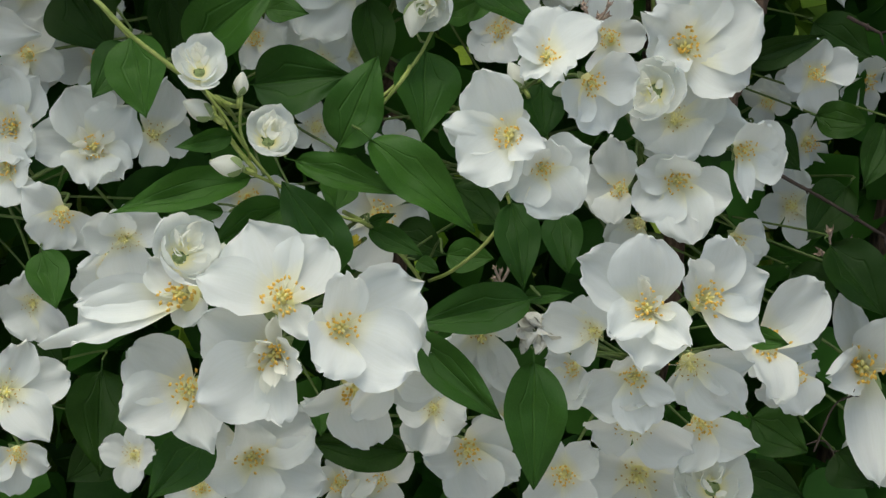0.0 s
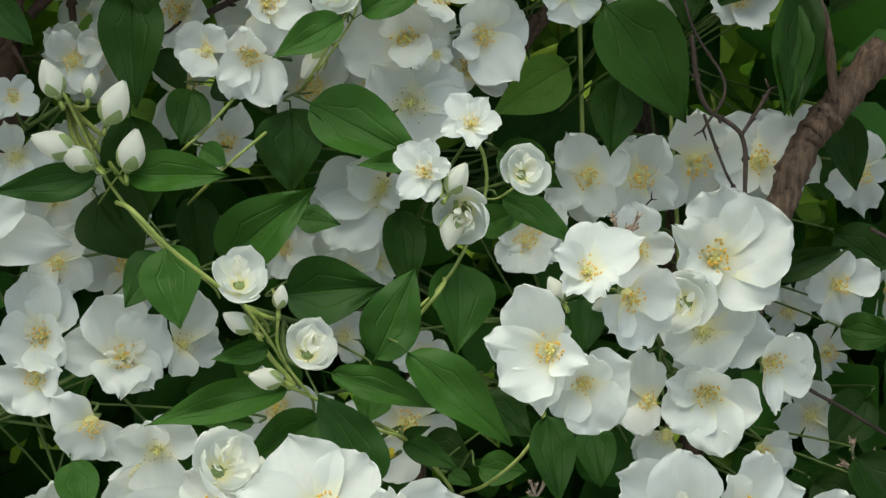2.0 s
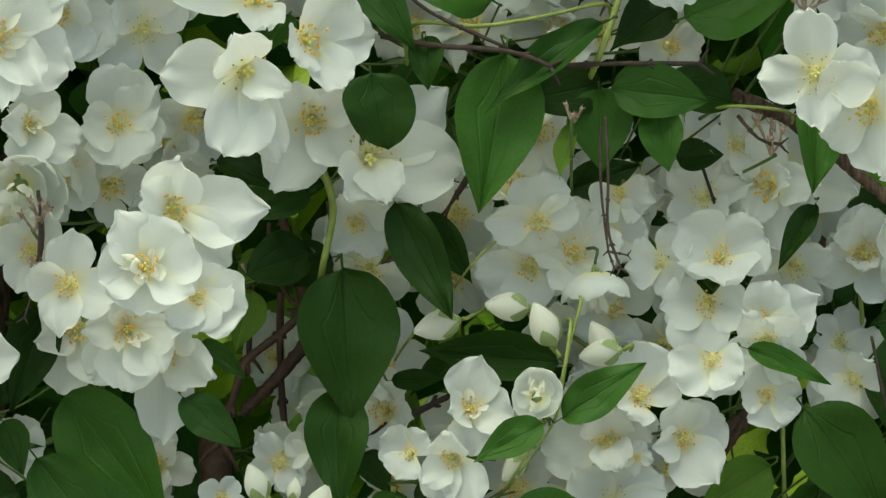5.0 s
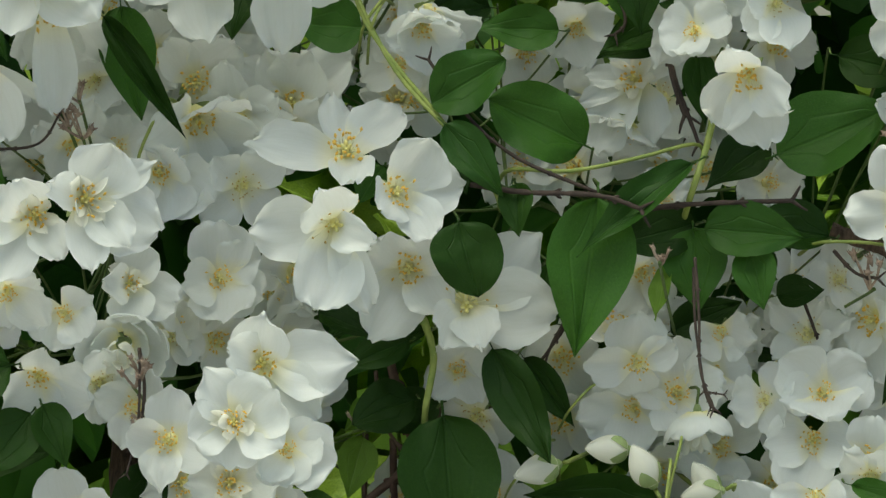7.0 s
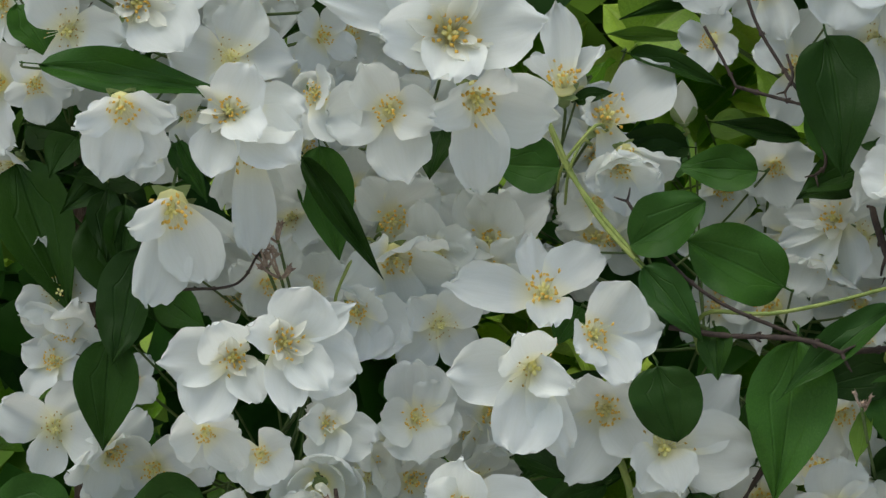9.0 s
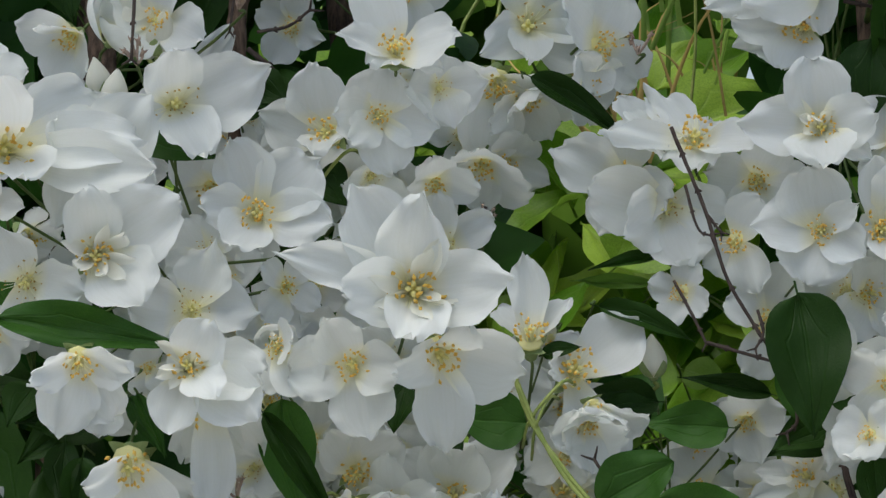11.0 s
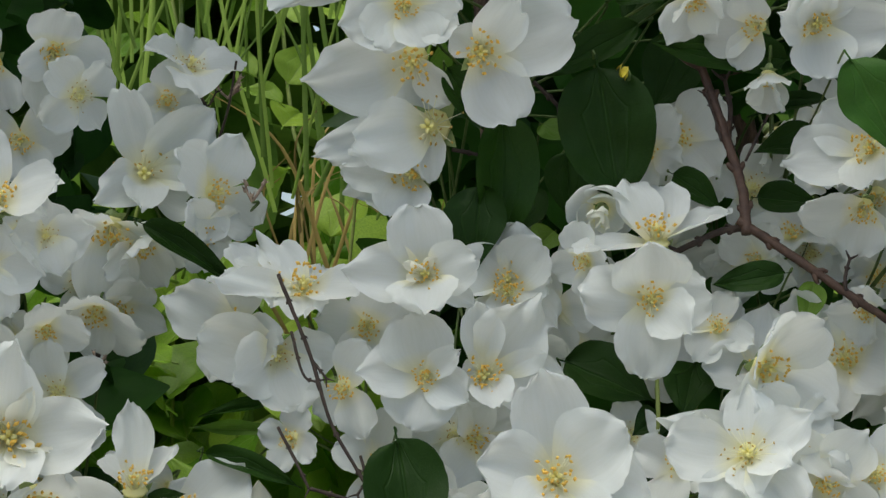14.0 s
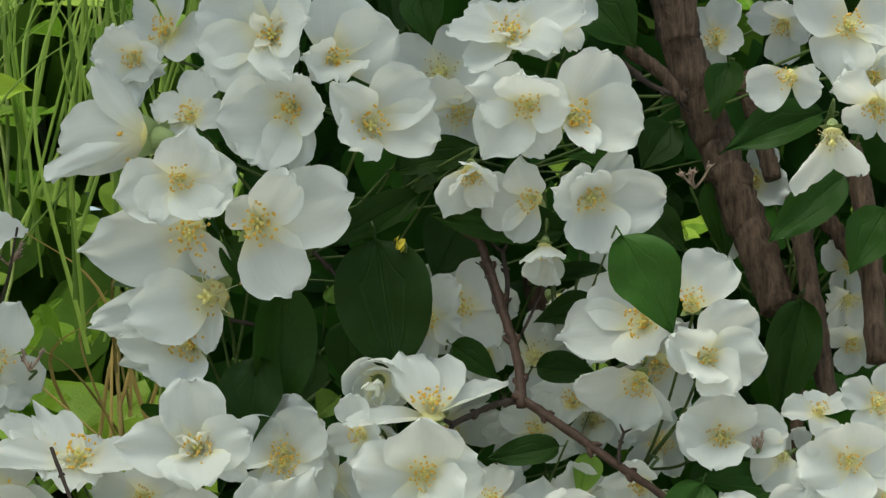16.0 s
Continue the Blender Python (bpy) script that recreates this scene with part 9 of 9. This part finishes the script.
branch("twig", "thin dark leafless twig among the flowers", TWIG, 0.0016, "bare twigs of the shrub", 0.0028, 0.0461, 1.3212, -0.0054, 0.0441, 1.3128)
branch("twig", "thin dark leafless twig among the flowers", TWIG, 0.0013, "bare twigs of the shrub", 0.1141, 0.0470, 1.4143, 0.1208, 0.0425, 1.3947)
branch("twig", "thin dark leafless twig among the flowers", TWIG, 0.0014, "bare twigs of the shrub", 0.1218, 0.0212, 1.4355, 0.1296, 0.0193, 1.4274, 0.1377, 0.0188, 1.4253)
branch("twig", "thin dark leafless twig among the flowers", TWIG, 0.0021, "bare twigs of the shrub", -0.0087, 0.0066, 1.4614, 0.0104, 0.0059, 1.4585, 0.0364, 0.0056, 1.4571, 0.0523, 0.0044, 1.4520)
branch("twig", "thin dark leafless twig among the flowers", TWIG, 0.0014, "bare twigs of the shrub", 0.0364, 0.0059, 1.4581, 0.0085, 0.0087, 1.4705, -0.0094, 0.0123, 1.4859, -0.0234, 0.0170, 1.5064)
branch("twig", "thin dark leafless twig among the flowers", TWIG, 0.0021, "bare twigs of the shrub", 0.0528, 0.0146, 1.4516, 0.0750, 0.0150, 1.4533, 0.1071, 0.0151, 1.4539)
branch("twig", "thin dark leafless twig among the flowers", TWIG, 0.0018, "bare twigs of the shrub", 0.0620, 0.0402, 1.5179, 0.0667, 0.0354, 1.4971, 0.0743, 0.0301, 1.4744)
branch("twig", "thin dark leafless twig among the flowers", TWIG, 0.0011, "bare twigs of the shrub", -0.1837, 0.0099, 1.4759, -0.1642, 0.0104, 1.4776, -0.1562, 0.0128, 1.4881, -0.1523, 0.0149, 1.4972)
branch("twig", "thin dark leafless twig among the flowers", TWIG, 0.0014, "bare twigs of the shrub", -0.1278, 0.0038, 1.4047, -0.1256, 0.0001, 1.3888, -0.1284, -0.0040, 1.3710)
branch("twig", "thin dark leafless twig among the flowers", TWIG, 0.0012, "bare twigs of the shrub", 0.0700, -0.0097, 1.4354, 0.0709, -0.0142, 1.4159, 0.0710, -0.0186, 1.3966, 0.0755, -0.0217, 1.3831)
branch("twig", "thin dark leafless twig among the flowers", TWIG, 0.0014, "bare twigs of the shrub", 0.0287, 0.0364, 1.4128, 0.0160, 0.0325, 1.3956)
branch("twig", "thin dark leafless twig among the flowers", TWIG, 0.0015, "bare twigs of the shrub", 0.0042, 0.0548, 1.6258, 0.0111, 0.0508, 1.6084, 0.0167, 0.0474, 1.5938, 0.0236, 0.0422, 1.5711, 0.0325, 0.0384, 1.5547, 0.0404, 0.0356, 1.5425)
branch("twig", "thin dark leafless twig among the flowers", TWIG, 0.0012, "bare twigs of the shrub", 0.0092, 0.0499, 1.6043, 0.0136, 0.0462, 1.5886, 0.0187, 0.0455, 1.5855)
branch("twig", "thin dark leafless twig among the flowers", TWIG, 0.0011, "bare twigs of the shrub", 0.0167, 0.0474, 1.5938, 0.0223, 0.0457, 1.5865)
branch("twig", "thin dark leafless twig among the flowers", TWIG, 0.0015, "bare twigs of the shrub", 0.0164, 0.0366, 1.5471, 0.0284, 0.0358, 1.5436, 0.0423, 0.0349, 1.5395)
branch("twig", "thin dark leafless twig among the flowers", TWIG, 0.0012, "bare twigs of the shrub", 0.0049, 0.0367, 1.5693, 0.0115, 0.0337, 1.5567, 0.0164, 0.0314, 1.5465)
branch("twig", "thin dark leafless twig among the flowers", TWIG, 0.0011, "bare twigs of the shrub", 0.0345, 0.0342, 1.5586, 0.0364, 0.0323, 1.5505, 0.0334, 0.0309, 1.5445)
branch("twig", "thin dark leafless twig among the flowers", TWIG, 0.0014, "bare twigs of the shrub", 0.0426, 0.0449, 1.5386, 0.0484, 0.0407, 1.5204, 0.0443, 0.0394, 1.5144)
branch("twig", "thin dark leafless twig among the flowers", TWIG, 0.0021, "bare twigs of the shrub", 0.0622, 0.0393, 1.5143, 0.0659, 0.0352, 1.4964, 0.0696, 0.0325, 1.4845)
branch("twig", "thin dark leafless twig among the flowers", TWIG, 0.0026, "bare twigs of the shrub", -0.0664, 0.0898, 1.5995, -0.0706, 0.0878, 1.5909, -0.0791, 0.0863, 1.5844)
branch("branch", "weathered brown woody branch with rough bark", BARK, 0.0134, "woody branches of the shrub", -0.2197, 0.1205, 1.7326, -0.2178, 0.1135, 1.7020, -0.2171, 0.1055, 1.6674, -0.2119, 0.0879, 1.5914)
branch("branch", "weathered brown woody branch with rough bark", BARK, 0.0082, "woody branches of the shrub", -0.1676, 0.1310, 1.7336, -0.1661, 0.1234, 1.7005, -0.1651, 0.1127, 1.6543, -0.1614, 0.0957, 1.5806)
branch("twig", "thin dark leafless twig among the flowers", TWIG, 0.0014, "bare twigs of the shrub", -0.1873, 0.0192, 1.6938, -0.1861, 0.0143, 1.6726, -0.1861, 0.0085, 1.6476)
branch("twig", "thin dark leafless twig among the flowers", TWIG, 0.0011, "bare twigs of the shrub", -0.1859, 0.0138, 1.6705, -0.1787, 0.0177, 1.6873, -0.1787, 0.0221, 1.7065)
branch("twig", "thin dark leafless twig among the flowers", TWIG, 0.0011, "bare twigs of the shrub", -0.1873, 0.0153, 1.6768, -0.1920, 0.0175, 1.6864)
branch("twig", "thin dark leafless twig among the flowers", TWIG, 0.0011, "bare twigs of the shrub", -0.1585, 0.0674, 1.6804, -0.1599, 0.0636, 1.6639)
branch("twig", "thin dark leafless twig among the flowers", TWIG, 0.0015, "bare twigs of the shrub", -0.1545, 0.0953, 1.6677, -0.1425, 0.0958, 1.6698, -0.1339, 0.0973, 1.6764)
branch("twig", "thin dark leafless twig among the flowers", TWIG, 0.0023, "bare twigs of the shrub", -0.1593, 0.1043, 1.6622, -0.1455, 0.1016, 1.6507)
branch("twig", "thin dark leafless twig among the flowers", TWIG, 0.0010, "bare twigs of the shrub", -0.0157, 0.1165, 1.7151, -0.0189, 0.1117, 1.6945, -0.0243, 0.1078, 1.6775)
branch("twig", "thin dark leafless twig among the flowers", TWIG, 0.0010, "bare twigs of the shrub", -0.0299, 0.1134, 1.7015, -0.0266, 0.1123, 1.6969, -0.0233, 0.1136, 1.7026)
branch("twig", "thin dark leafless twig among the flowers", TWIG, 0.0019, "bare twigs of the shrub", 0.0999, 0.0876, 1.7009, 0.1094, 0.0852, 1.6907)
branch("twig", "thin dark leafless twig among the flowers", TWIG, 0.0016, "bare twigs of the shrub", 0.0684, 0.0815, 1.6745, 0.0791, 0.0809, 1.6722)
branch("branch", "thick weathered brown trunk with peeling bark", BARK, 0.0175, "woody branches of the shrub", 0.2418, 0.1131, 1.8171, 0.2457, 0.1149, 1.7855, 0.2590, 0.1132, 1.7451, 0.2683, 0.1061, 1.7147, 0.2792, 0.0977, 1.6780)
branch("branch", "weathered brown woody branch with rough bark", BARK, 0.0090, "woody branches of the shrub", 0.2871, 0.0976, 1.7221, 0.2893, 0.0902, 1.6901, 0.2944, 0.0784, 1.6390)
branch("branch", "weathered brown woody branch with rough bark", BARK, 0.0099, "woody branches of the shrub", 0.3085, 0.1023, 1.7427, 0.3130, 0.0959, 1.7149, 0.3140, 0.0824, 1.6563)
branch("branch", "weathered brown woody branch with rough bark", BARK, 0.0074, "woody branches of the shrub", 0.2974, 0.1069, 1.7179, 0.3094, 0.1028, 1.7005, 0.3277, 0.0981, 1.6797)
branch("branch", "weathered brown woody branch with rough bark", BARK, 0.0084, "woody branches of the shrub", 0.2708, 0.1197, 1.7735, 0.2752, 0.1153, 1.7544, 0.2804, 0.1099, 1.7309)
branch("branch", "weathered brown woody branch with rough bark", BARK, 0.0054, "woody branches of the shrub", 0.2899, 0.1087, 1.6815, 0.2844, 0.0973, 1.6320, 0.2864, 0.0892, 1.5969)
branch("branch", "weathered brown woody branch with rough bark", BARK, 0.0064, "woody branches of the shrub", 0.3043, 0.1026, 1.6103, 0.3089, 0.0965, 1.5840, 0.3119, 0.0925, 1.5667)
branch("branch", "weathered brown woody branch with rough bark", BARK, 0.0058, "woody branches of the shrub", 0.2240, 0.1118, 1.7839, 0.2369, 0.1094, 1.7731, 0.2453, 0.1066, 1.7613)
branch("twig", "thin dark leafless twig among the flowers", TWIG, 0.0027, "bare twigs of the shrub", 0.2215, 0.1105, 1.7779, 0.2323, 0.1083, 1.7684, 0.2432, 0.1072, 1.7636)
branch("branch", "weathered brown woody branch with rough bark", RED_TWIG, 0.0035, "woody branches of the shrub", 0.1735, 0.0590, 1.6441, 0.1939, 0.0557, 1.6295, 0.2100, 0.0529, 1.6175, 0.2261, 0.0502, 1.6059, 0.2459, 0.0464, 1.5894)
branch("branch", "weathered brown woody branch with rough bark", RED_TWIG, 0.0040, "woody branches of the shrub", 0.1765, 0.0578, 1.6387, 0.1756, 0.0618, 1.6558, 0.1713, 0.0658, 1.6733, 0.1669, 0.0693, 1.6887, 0.1623, 0.0729, 1.7042)
branch("twig", "thin dark leafless twig among the flowers", TWIG, 0.0021, "bare twigs of the shrub", 0.1736, 0.0654, 1.6626, 0.1717, 0.0679, 1.6735, 0.1727, 0.0709, 1.6867, 0.1712, 0.0737, 1.6989)
branch("twig", "thin dark leafless twig among the flowers", TWIG, 0.0011, "bare twigs of the shrub", 0.1686, 0.0650, 1.6743, 0.1663, 0.0673, 1.6841, 0.1634, 0.0693, 1.6930)
branch("twig", "thin dark leafless twig among the flowers", TWIG, 0.0028, "bare twigs of the shrub", 0.1768, 0.0615, 1.6415, 0.1663, 0.0612, 1.6399, 0.1504, 0.0594, 1.6325)
branch("twig", "thin dark leafless twig among the flowers", TWIG, 0.0014, "bare twigs of the shrub", 0.2115, 0.0507, 1.6169, 0.2115, 0.0519, 1.6221, 0.2137, 0.0535, 1.6291)
branch("twig", "thin dark leafless twig among the flowers", TWIG, 0.0010, "bare twigs of the shrub", 0.1776, 0.0664, 1.6669, 0.1832, 0.0689, 1.6778, 0.1878, 0.0709, 1.6865)
branch("branch", "upright reddish-brown stem of the shrub", RED_TWIG, 0.0142, "woody branches of the shrub", -0.0661, 0.0969, 1.3121, -0.0642, 0.0937, 1.2861, -0.0626, 0.0889, 1.2469)
branch("twig", "smooth reddish-brown forked twig", RED_TWIG, 0.0036, "bare twigs of the shrub", -0.0428, 0.0799, 1.3964, -0.0372, 0.0769, 1.3742, -0.0330, 0.0746, 1.3577, -0.0392, 0.0739, 1.3482, -0.0535, 0.0735, 1.3359, -0.0596, 0.0719, 1.3182, -0.0631, 0.0705, 1.3043)
branch("twig", "smooth reddish-brown forked twig", RED_TWIG, 0.0054, "bare twigs of the shrub", -0.0287, 0.0828, 1.3451, -0.0426, 0.0819, 1.3280, -0.0556, 0.0812, 1.3143)
branch("twig", "smooth reddish-brown forked twig", RED_TWIG, 0.0030, "bare twigs of the shrub", -0.0414, 0.0907, 1.3607, -0.0408, 0.0872, 1.3316, -0.0381, 0.0839, 1.3058, -0.0350, 0.0818, 1.2898)
branch("twig", "smooth reddish-brown forked twig", RED_TWIG, 0.0017, "bare twigs of the shrub", -0.0466, 0.0693, 1.3892, -0.0452, 0.0675, 1.3749, -0.0397, 0.0656, 1.3629, -0.0333, 0.0645, 1.3580)
branch("twig", "smooth reddish-brown forked twig", RED_TWIG, 0.0021, "bare twigs of the shrub", -0.0240, 0.0735, 1.3973, -0.0217, 0.0712, 1.3794, -0.0256, 0.0696, 1.3628, -0.0310, 0.0693, 1.3569)
branch("twig", "smooth reddish-brown forked twig", RED_TWIG, 0.0026, "bare twigs of the shrub", -0.0523, 0.0968, 1.3620, -0.0530, 0.0936, 1.3349)
branch("twig", "smooth reddish-brown forked twig", RED_TWIG, 0.0030, "bare twigs of the shrub", -0.0059, 0.0765, 1.3065, 0.0042, 0.0771, 1.3182, 0.0104, 0.0781, 1.3306)
